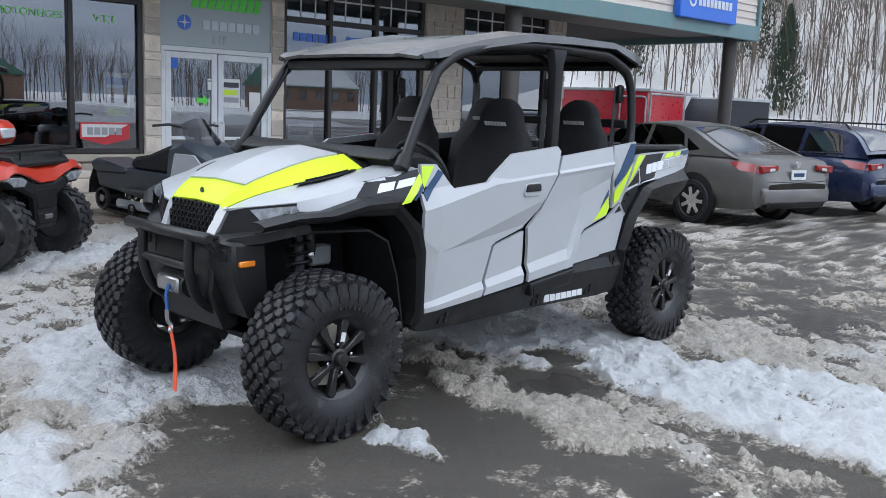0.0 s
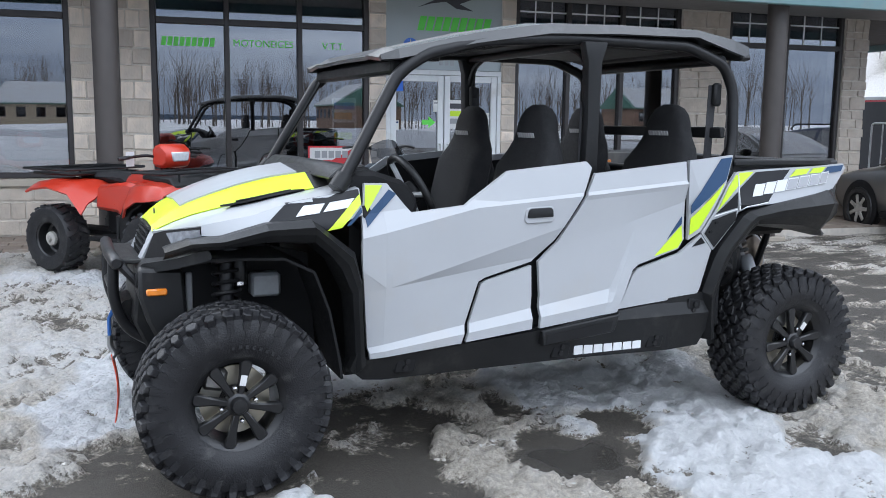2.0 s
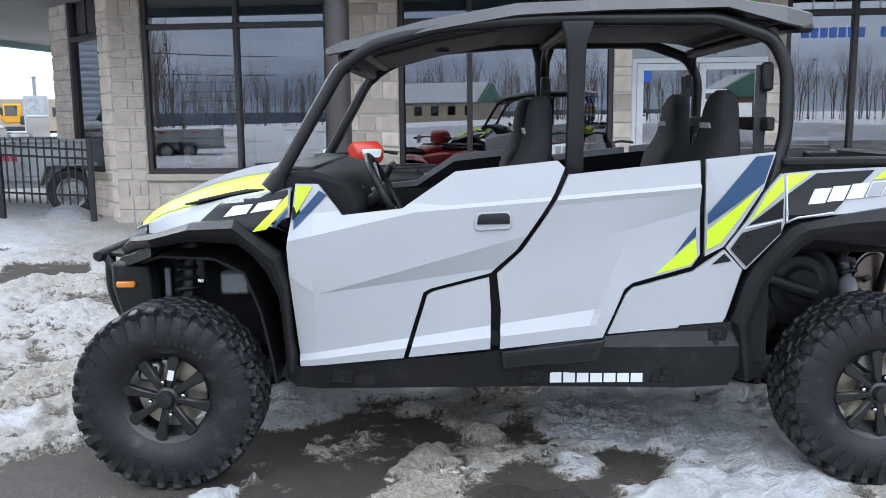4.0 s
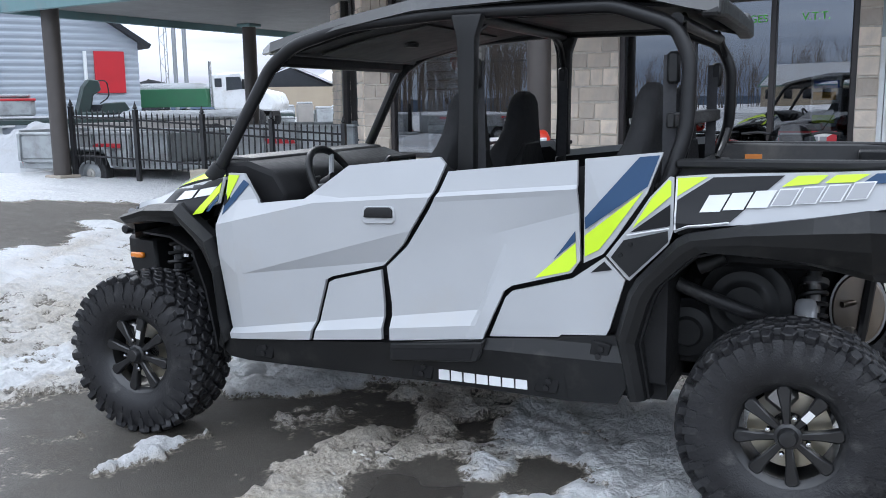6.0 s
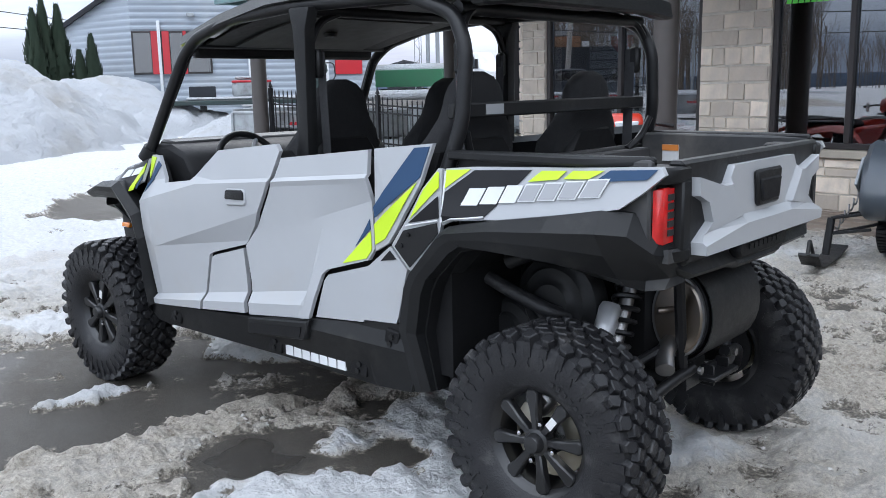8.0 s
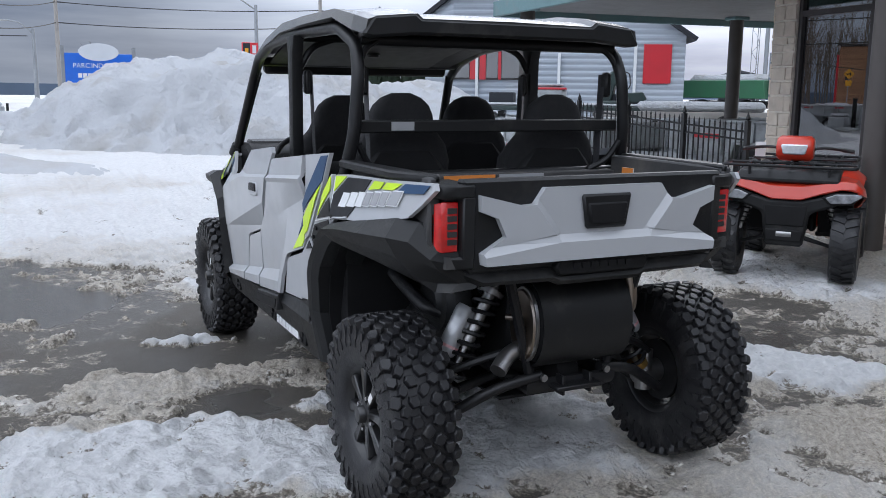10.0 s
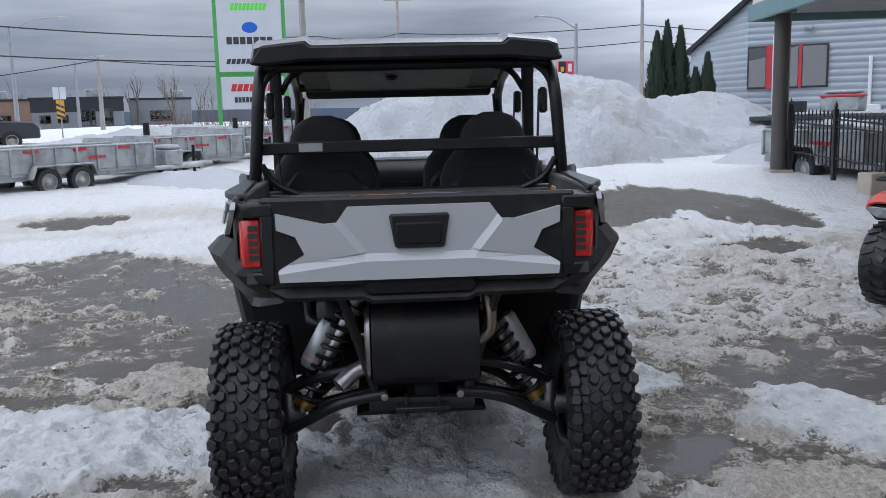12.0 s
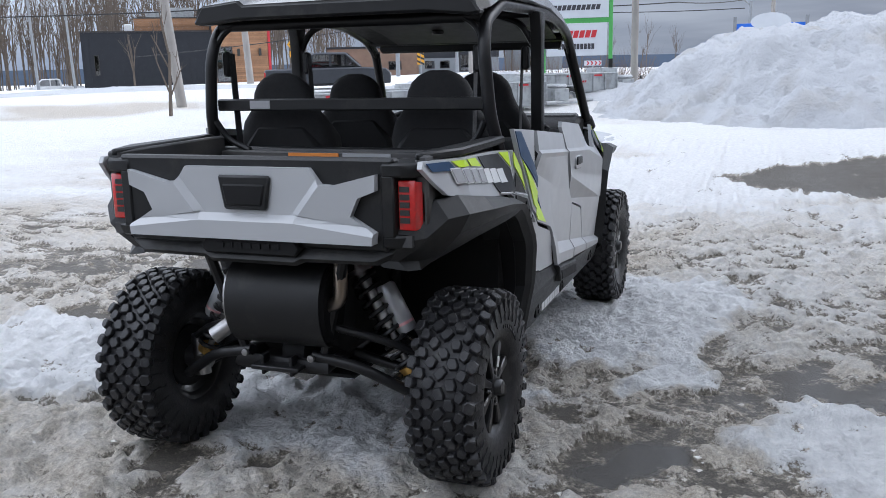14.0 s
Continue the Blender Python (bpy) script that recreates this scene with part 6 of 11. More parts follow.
part("rope", tube([(-1.765, -0.02, 0.62), (-1.785, -0.03, 0.58), (-1.785, -0.04, 0.50)], 0.008, None, 8), M["rope_blue"], winch, "blue winch rope")
part("hook", tube(bend([(-1.785, -0.04, 0.51), (-1.785, -0.04, 0.46), (-1.765, -0.05, 0.43), (-1.785, -0.06, 0.41)], 0.02), 0.012, None, 8), M["steel"], winch, "steel winch hook")
strap = []
for i in range(9):
    t = i / 8
    strap.append([(-1.785 + 0.02 * math.sin(t * 3), -0.05 - 0.03 * t * t - 0.020, 0.43 - 0.29 * t), (-1.777 + 0.02 * math.sin(t * 3), -0.05 - 0.03 * t * t + 0.020, 0.43 - 0.29 * t)])
part("pull_strap", sheet(strap, None, 0.004), M["strap_orange"], winch, "orange-red winch pull strap")

# roll cage and roof
cage = bmesh.new()
for s in (-1, 1):
    tube(bend([(-0.95, s * 0.655, 1.17), (-0.685, s * 0.60, 1.625), (-0.565, s * 0.605, 1.705), (-0.30, s * 0.61, 1.772), (0.10, s * 0.61, 1.797), (0.74, s * 0.61, 1.792), (0.955, s * 0.615, 1.715), (1.008, s * 0.625, 1.60), (1.005, s * 0.645, 1.36), (0.93, s * 0.68, 1.12)], 0.05), 0.026, cage, 12)
    tube([(-0.93, s * 0.640, 1.19), (-0.67, s * 0.575, 1.63)], 0.010, cage, 8)
    for x, z in ((0.97, 1.62), (0.985, 1.33)):
        tube(bend([(x - 0.01, s * 0.48, 1.755 if z > 1.5 else 1.20), (x, s * 0.58, 1.71 if z > 1.5 else 1.245), (x + 0.02, s * 0.625, z)], 0.06), 0.014, cage, 8)
    tube(bend([(0.21, s * 0.45, 1.772), (0.21, s * 0.56, 1.735), (0.21, s * 0.615, 1.64)], 0.06), 0.016, cage, 8)
for x, z, y in ((-0.60, 1.690, 0.60), (0.21, 1.780, 0.60), (0.955, 1.735, 0.60), (0.95, 1.19, 0.66)):
    tube([(x, -y, z), (x, y, z)], 0.024, cage, 12)
part("roll_cage", cage, M["tube_black"], utv, "black tubular roll cage")
for s in (-1, 1):
    part("centre_pillar", prism([(0.170, 1.20), (0.178, 1.45), (0.172, 1.70), (0.150, 1.785), (0.275, 1.785), (0.246, 1.70), (0.240, 1.45), (0.238, 1.20)], s * 0.61, s * 0.665, None, 0.012, segments=2), M["plastic_black"], utv, "flat black centre pillar")
    part("pillar_foot", tube([(-0.965, s * 0.662, 1.165), (-0.925, s * 0.650, 1.215)], 0.036, None, 14), M["plastic_black"], utv)
    part("pillar_gusset", prism([(-0.70, 1.60), (-0.56, 1.69), (-0.50, 1.70), (-0.60, 1.66), (-0.66, 1.60)], s * 0.585, s * 0.60, None, 0.004), M["tube_black"], utv)
part("rear_crossbar", prism([(-0.64, 1.370), (0.64, 1.370), (0.64, 1.422), (-0.64, 1.422)], 0.935, 0.965, None, 0.006, "yz"), M["plastic_black"], utv, "flat black bar behind rear seats")
part("bar_label", span(0.965, 0.968, -0.47, -0.37, 1.38, 1.415), M["decal_grey"], utv)

ROOF = [(-0.735, 1.690, 0.560), (-0.675, 1.722, 0.598), (-0.35, 1.798, 0.622), (-0.01, 1.855, 0.632), (0.35, 1.862, 0.637), (0.77, 1.860, 0.637), (0.99, 1.838, 0.634), (1.09, 1.815, 0.615)]
grid_top = []
for i, (x, z, y) in enumerate(ROOF):
    edge = lerp_table([(-0.735, 0.018), (-0.675, 0.045), (0.0, 0.05), (0.77, 0.036), (1.0, 0.075), (1.09, 0.07)], x)
    row = [(1.0, edge), (0.985, edge * 0.35), (0.94, 0.016), (0.68, 0.0), (0.645, 0.018 if 0 < i else 0.004), (0.0, 0.014 if 0 < i else 0.0)]
    grid_top.append([(x, -y * k, z - d) for k, d in row] + [(x, y * k, z - d) for k, d in row[-2::-1]])
roof = part("roof", sheet(grid_top, None, -0.016), M["roof_black"], utv, "black moulded hard roof, dusty on top", crisp=9)
part("headliner", sheet([[(x, y * k, z - 0.055) for k in (-0.9, -0.5, 0, 0.5, 0.9)] for x, z, y in ROOF[1:-1]], None, 0.01), M["plastic_deep"], roof, smooth=True)
part("liner_panel", sheet([[(x, y, z) for y in (-0.40, 0.40)] for x, z in ((-0.56, 1.678), (-0.34, 1.732), (-0.06, 1.780))], None, 0.006), M["headliner"], roof, "grey moulded headliner panel")
part("liner_panel", sheet([[(x, y, z) for y in (-0.40, 0.40)] for x, z in ((0.32, 1.79), (0.85, 1.785))], None, 0.006), M["headliner"], roof, "grey moulded headliner panel")
part("liner_knob", lathe([(0.001, 1.735), (0.03, 1.735), (0.035, 1.75), (0.001, 1.76)], None, 12, "z", (-0.30, -0.05, -0.02)), M["plastic_black"], roof)
part("roof_rear_lip", prism([(-0.645, 1.742), (-0.595, 1.815), (-0.42, 1.832), (-0.395, 1.812), (0.395, 1.812), (0.42, 1.832), (0.595, 1.815), (0.645, 1.742), (0.60, 1.735), (0.42, 1.752), (-0.42, 1.752), (-0.60, 1.735)], 1.035, 1.10, None, 0.010, "yz"), M["plastic_black"], roof, crisp=12)
part("roof_front_lip", prism([(-0.55, 1.625), (0.55, 1.625), (0.56, 1.685), (-0.56, 1.685)], -0.70, -0.64, None, 0.012, "yz"), M["plastic_black"], roof)

# cabin
for name, sizes in (("cabin_floor", (-0.92, 0.96, -0.62, 0.62, 0.40, 0.47)), ("front_bulkhead", (-0.90, -0.80, -0.62, 0.62, 0.471, 1.10)), ("centre_tunnel", (-0.798, 0.858, -0.12, 0.12, 0.471, 0.80)),
                    ("seat_base", (0.10, 0.36, -0.60, -0.122, 0.471, 0.78)), ("seat_base", (0.10, 0.36, 0.122, 0.60, 0.471, 0.78)), ("rear_bulkhead", (0.86, 0.96, -0.66, 0.66, 0.471, 1.17))):
    part(name, span(*sizes), M["plastic_deep"], utv)
dash = part("dashboard", prism([(-0.92, 1.05), (-0.93, 1.235), (-0.80, 1.235), (-0.66, 1.19), (-0.60, 1.10), (-0.64, 0.98), (-0.78, 0.92)], -0.64, 0.64, None, 0.02), M["plastic_deep"], utv, "black moulded dashboard")
part("gauge", span(-0.655, -0.63, -0.42, -0.32, 1.105, 1.155, None, 0.006), M["label_black"], dash)
part("switch_panel", span(-0.63, -0.615, -0.60, -0.53, 1.03, 1.07, None, 0.004), M["label_white"], dash, "small white key label")
part("centre_stack", prism([(-0.68, 1.0), (-0.60, 1.13), (-0.57, 1.0), (-0.60, 0.85)], -0.14, 0.14, None, 0.01), M["plastic_deep"], dash)
part("cowl", prism([(-0.98, 1.20), (-0.92, 1.255), (-0.80, 1.245), (-0.80, 1.22), (-0.92, 1.20)], -0.60, 0.60, None, 0.01), M["plastic_black"], utv)
sw_m = pose(-0.53, -0.37, 1.125, 0, 62, 0)
ringpts = [sw_m @ Vector((0.17 * math.cos(a), 0.17 * math.sin(a), 0)) for a in (i * 6.2832 / 28 for i in range(28))]
stw = part("steering_wheel", tube(ringpts, 0.016, None, 10, True), M["plastic_black"], utv, "black three-spoke steering wheel")
spk = bmesh.new()
for a in (0.4, 2.6, 4.71):
    tube([sw_m @ Vector((0.03 * math.cos(a), 0.03 * math.sin(a), -0.02)), sw_m @ Vector((0.165 * math.cos(a), 0.165 * math.sin(a), 0))], 0.012, spk, 8)
part("spokes", spk, M["decal_grey"], stw, "grey spokes")
part("hub", tube([sw_m @ Vector((0, 0, -0.05)), sw_m @ Vector((0, 0, 0.01))], 0.05, None, 16), M["plastic_deep"], stw)
part("column", tube([sw_m @ Vector((0, 0, -0.04)), sw_m @ Vector((0, 0, -0.2))], 0.03, None, 10), M["plastic_deep"], stw)


def seat_mesh():
    """A bucket seat: cushion and a back that narrows to a rounded headrest, built as stacked rounded sections."""
    bm = bmesh.new()
    rows = [(0.0, 0.215, 0.075, 0.0), (0.10, 0.225, 0.08, 0.02), (0.25, 0.235, 0.075, 0.055), (0.38, 0.235, 0.07, 0.085), (0.45, 0.21, 0.06, 0.10), (0.50, 0.168, 0.055, 0.108), (0.54, 0.15, 0.052, 0.112), (0.58, 0.14, 0.05, 0.115),
            (0.615, 0.122, 0.046, 0.118), (0.645, 0.088, 0.038, 0.12), (0.665, 0.04, 0.02, 0.12)]
    rings = []
    for z, w, d, x in rows:
        ring = []
        for i in range(20):
            a = 2 * math.pi * i / 20
            c, s = math.cos(a), math.sin(a)
            px, py = math.copysign(abs(c) ** 0.7, c) * d, math.copysign(abs(s) ** 0.55, s) * w
            if px < 0 and z < 0.45:
                px -= 0.035 * (abs(py) / w) ** 3
            ring.append(bm.verts.new((x + px, py, z)))
        rings.append(ring)
    for u, v in zip(rings, rings[1:]):
        for i in range(20):
            bm.faces.new((u[i], u[(i + 1) % 20], v[(i + 1) % 20], v[i]))
    bm.faces.new(rings[0][::-1])
    bm.faces.new(rings[-1])
    return bm


def seat_at(x, y, z):
    st = new("seat")
    st.parent = utv
    st.location = (x, y, z)
    tagged(st, "black fabric bucket seat with tall headrest")
    back = part("seat_back", seat_mesh(), M["fabric_black"], st)
    back.location = (0, 0, 0.06)
    part("cushion", box((0.50, 0.46, 0.13), (-0.22, 0, 0.03), None, 0.04), M["fabric_black"], st)
    tagged(part("embroidery", bars(7, 0.155, 0.022, 0.2, 0.002, 0.25), M["stitch"], st, "grey stitched lettering bars", smooth=False), kind="stuff").matrix_basis = pose(0.052, 0, 0.585, -10, 0, 90)
    part("back_shell", prism([(-0.19, 0.1), (-0.21, 0.38), (-0.12, 0.50), (0.12, 0.50), (0.21, 0.38), (0.19, 0.1), (0, 0.05)], 0.105, 0.165, None, 0.02, "yz"), M["plastic_deep"], st, "black moulded seat back")
    for k in (-1, 1):
        part("accent", prism([(k * 0.13, 0.14), (k * 0.06, 0.24), (k * 0.08, 0.26), (k * 0.16, 0.18)], 0.165, 0.172, None, 0, "yz"), M["decal_grey"], st, "grey accent on the seat back")


for sx, sy, sz in ((-0.02, -0.37, 0.790), (-0.02, 0.335, 0.790), (0.72, -0.375, 0.805), (0.72, 0.375, 0.805)):
    seat_at(sx, sy, sz)
for s in (-1, 1):
    for x, lean in ((0.20, 0.0), (0.93, -0.02)):
        sb = bmesh.new()
        grid = [[(x + lean + k * 0.0, s * (0.57 - 0.02 * t) - 0.0, 1.62 - 0.55 * t), (x + lean + 0.045, s * (0.57 - 0.02 * t), 1.62 - 0.55 * t)] for t, k in ((i / 6, 0) for i in range(7))]
        part("seat_belt", sheet(grid, None, 0.003), M["webbing"], utv, "dark seat belt webbing")
        part("belt_reel", span(x - 0.005, x + 0.04, s * 0.565, s * 0.60, 1.52, 1.63, None, 0.01), M["plastic_black"], utv)
        part("buckle", span(x - 0.01, x + 0.04, s * 0.545, s * 0.575, 1.13, 1.20, None, 0.008), M["plastic_deep"], utv)
part("grab_bar", tube(bend([(-0.62, 0.2, 1.10), (-0.56, 0.2, 1.20), (-0.56, 0.5, 1.20), (-0.62, 0.5, 1.10)], 0.03), 0.016, None, 8), M["tube_black"], utv)

# cargo bed and tailgate
bed = part("cargo_bed", span(0.98, 1.74, -0.60, 0.60, 0.96, 1.0), M["liner"], utv, "black plastic cargo bed liner")
part("front_wall", span(0.97, 1.02, -0.60, 0.60, 1.0, 1.20, None, 0.006), M["liner"], bed)
for s in (-1, 1):
    part("side_wall", span(0.98, 1.70, s * 0.60, s * 0.645, 1.0, 1.262, None, 0.008), M["liner"], bed)
    rl = prism([(0.98, s * 0.645), (0.98, s * 0.70), (1.50, s * 0.70), (1.70, s * 0.625), (1.70, s * 0.60)], 1.24, 1.27, None, 0.007, "xy")
    part("bed_rail", rl, M["plastic_black"], bed, "black plastic bed rail")
part("bed_label", span(1.085, 1.16, 0.592, 0.597, 1.145, 1.215), M["label_white"], utv, "small orange and white warning label")
part("bed_label_band", span(1.085, 1.16, 0.588, 0.592, 1.19, 1.215), M["label_orange"], utv)
part("bed_rail_label", span(1.02, 1.024, -0.26, -0.02, 1.17, 1.195), M["label_orange"], utv, "orange warning label strip")
part("bed_rail_label", span(1.02, 1.024, 0.0, 0.22, 1.17, 1.195), M["decal_grey"], utv, "grey warning label strip")
gate = part("tailgate", prism([(-0.52, 0.94), (0.52, 0.94), (0.53, 1.21), (0.55, 1.255), (-0.55, 1.255), (-0.53, 1.21)], 1.70, 1.752, None, 0.01, "yz"), M["plastic_black"], utv, "black tailgate with grey moulded panel")
half = [(0.0, 0.972), (0.48, 0.972), (0.485, 1.01), (0.395, 1.062), (0.425, 1.125), (0.488, 1.15), (0.49, 1.205), (0.33, 1.165), (0.285, 1.168), (0.245, 1.222), (0.0, 1.222)]
outline = half + [(-y, z) for y, z in half[::-1] if y > 0]
gp = prism(outline, 1.752, 1.772, None, 0, "yz")
bmesh.ops.triangulate(gp, faces=[f for f in gp.faces if len(f.verts) > 4])
for k in (-1, 1):
    for a, b in (((0.172, 1.060), (0.236, 1.140)), ((0.198, 1.052), (0.262, 1.132)), ((0.19, 1.036), (0.44, 1.006)), ((0.19, 1.060), (0.44, 1.030)), ((0.236, 1.140), (0.44, 1.175))):
        slice_line(gp, (k * a[0], a[1]), (k * b[0], b[1]), "yz")
slice_grid(gp, ys=(-0.19, 0.19, 0.0), zs=(1.036, 1.060))


def gate_x(y, z):
    """How far the tailgate panel stands out: a bold lower ledge, a sunken middle, wings that rise beside it."""
    a = abs(y)
    sink = 1.036 - 0.12 * max(0.0, a - 0.19)
    ledge = lerp_table([(sink, 0.030), (sink + 0.024, 0.004)], z)
    wing = min(1.0, max(0.0, (a - 0.172 - 0.80 * (z - 1.060)) / 0.030)) * min(1.0, max(0.0, (z - sink - 0.010) / 0.02))
    return 1.772 + max(ledge, 0.022 * wing * min(1.0, max(0.35, (0.47 - a) / 0.2)))


for v in gp.verts:
    if v.co.x > 1.76:
        v.co.x = gate_x(v.co.y, v.co.z)
part("gate_panel", gp, M["paint_grey"], gate, "pale grey moulded tailgate panel", crisp=8)
part("gate_recess", prism([(-0.105, 1.195), (0.105, 1.195), (0.085, 1.075), (-0.085, 1.075)], 1.775, 1.793, None, 0.008, "yz"), M["plastic_black"], gate)
part("gate_handle", prism([(-0.085, 1.165), (0.085, 1.165), (0.07, 1.09), (-0.07, 1.09)], 1.788, 1.80, None, 0.006, "yz"), M["plastic_deep"], gate, "black tailgate latch handle")
bump = prism([(-0.60, 1.005), (-0.50, 0.962), (0.50, 0.962), (0.60, 1.005), (0.565, 0.935), (0.47, 0.893), (0.20, 0.893), (0.17, 0.878), (-0.17, 0.878), (-0.20, 0.893), (-0.47, 0.893), (-0.565, 0.935)], 1.58, 1.768, None, 0.016, "yz")
for v in bump.verts:
    v.co.x -= 0.42 * max(0, abs(v.co.y) - 0.44)
part("rear_bumper", bump, M["plastic_black"], utv, "black rear bumper")
part("bumper_step", prism([(-0.165, 0.985), (0.165, 0.985), (0.20, 0.945), (0.18, 0.915), (-0.18, 0.915), (-0.20, 0.945)], 1.74, 1.782, None, 0.006, "yz"), M["plastic_deep"], utv)
part("plate_lettering", bars(7, 0.26, 0.018, 0, 0.002, 0.2), M["plastic_deep"], utv, smooth=False).matrix_basis = pose(1.785, 0, 0.948, 0, 0, 90)
for s in (-1, 1):
    cr = prism([(1.56, s * 0.50), (1.56, s * 0.648), (1.635, s * 0.645), (1.648, s * 0.60), (1.70, s * 0.592), (1.708, s * 0.548), (1.755, s * 0.545), (1.76, s * 0.50)], 0.99, 1.20, None, 0.006, "xy")
    for z0, z1 in ((0.955, 1.0), (1.192, 1.24)):
        prism([(1.56, s * 0.50), (1.56, s * 0.648), (1.70, s * 0.642), (1.742, s * 0.610), (1.755, s * 0.56), (1.76, s * 0.50)], z0, z1, cr, 0.008, "xy")
    for v in cr.verts:
        v.co.y -= s * 0.05 * max(0, (1.05 - v.co.z) / 0.1) * (abs(v.co.y) > 0.55)
    part("rear_corner", cr, M["plastic_black"], utv, "black moulded rear corner")
    ln = prism([(1.655, s * 0.598), (1.656, s * 0.626), (1.698, s * 0.627), (1.728, s * 0.610), (1.730, s * 0.550), (1.712, s * 0.548), (1.704, s * 0.598)], 1.015, 1.182, None, 0.004, "xy")
    for v in ln.verts:
        k = min(1, max(0, (1.705 - v.co.x) / 0.05))
        v.co.z += (0.035 if v.co.z < 1.1 else -0.048) * k
    tl = part("tail_light", ln, M["lens_red"], utv, "red wrap-around tail light with dark grid")
    part("reflector", prism([(1.664, 1.062), (1.665, 1.122), (1.700, 1.140), (1.700, 1.045)], s * 0.626, s * 0.632), M["lens_red_bright"], tl, "bright red side reflector")
    gd = bmesh.new()
    for k in range(5):
        span(1.727, 1.733, s * 0.556, s * 0.590, 1.04 + k * 0.026, 1.058 + k * 0.026, gd)
    part("grid", gd, M["label_black"], tl, smooth=False)

# drivetrain and rear suspension
eng = bmesh.new()
span(0.95, 1.50, -0.20, 0.24, 0.46, 0.88, eng, 0.05)
span(0.95, 1.32, -0.30, -0.2, 0.50, 0.84, eng, 0.05)
span(0.93, 1.62, -0.40, 0.40, 0.86, 0.95, eng, 0.02)
part("engine_block", eng, M["plastic_deep"], utv, "dark engine and belt housing")
part("belt_cover", lathe([(0.001, -0.405), (0.07, -0.405), (0.085, -0.39), (0.10, -0.385), (0.125, -0.385), (0.14, -0.37), (0.165, -0.365), (0.175, -0.35), (0.175, -0.30), (0.001, -0.30)], None, 36, "y", (1.19, 0, 0.72)), M["plastic_black"], utv, "black round belt cover with stepped rings")
part("belt_cover", lathe([(0.001, -0.40), (0.05, -0.40), (0.06, -0.385), (0.095, -0.38), (0.11, -0.36), (0.125, -0.355), (0.125, -0.28), (0.001, -0.28)], None, 32, "y", (0.99, 0, 0.60)), M["plastic_black"], utv, "black round belt cover with stepped rings")
part("cooling_hose", tube(bend([(0.96, -0.46, 0.80), (1.05, -0.45, 0.76), (1.22, -0.43, 0.70), (1.26, -0.36, 0.68)], 0.06), 0.026, None, 12), M["rubber"], utv, "black ribbed cooling hose")
part("hose_clip", tube([(1.03, -0.43, 0.86), (1.12, -0.42, 0.90)], 0.03, None, 10), M["plastic_black"], utv)
fr = bmesh.new()
for s in (-1, 1):
    tube([(0.9, s * 0.36, 0.94), (1.68, s * 0.40, 0.94)], 0.02, fr, 8)
    tube([(1.62, s * 0.30, 0.93), (1.58, s * 0.16, 0.47)], 0.02, fr, 8)
    tube([(1.10, s * 0.32, 0.92), (1.12, s * 0.18, 0.46)], 0.02, fr, 8)
tube([(1.10, -0.18, 0.46), (1.60, -0.18, 0.46), (1.60, 0.18, 0.46), (1.10, 0.18, 0.46)], 0.022, fr, 8)
part("rear_frame", fr, M["tube_black"], utv, "black tubular rear frame")
part("final_drive", lathe([(0.001, -0.075), (0.05, -0.07), (0.085, -0.045), (0.095, 0.0), (0.085, 0.045), (0.05, 0.07), (0.001, 0.075)], None, 20, "y", (1.47, 0.02, 0.475)), M["plastic_deep"], utv, "black cast final drive housing")
hitch = span(1.60, 1.67, -0.10, 0.10, 0.448, 0.466, None, 0.004)
for y in (-0.06, 0.06):
    span(1.60, 1.65, y - 0.006, y + 0.006, 0.425, 0.50, hitch, 0.002)
part("hitch_bracket", hitch, M["tube_black"], utv, "black welded hitch bracket")
for y in (-0.14, 0.14):
    part("bracket_bolt", lathe([(0.001, 0.0), (0.014, 0.0), (0.014, 0.012), (0.001, 0.014)], None, 8, "x", (1.63, y, 0.50)), M["steel"], utv)
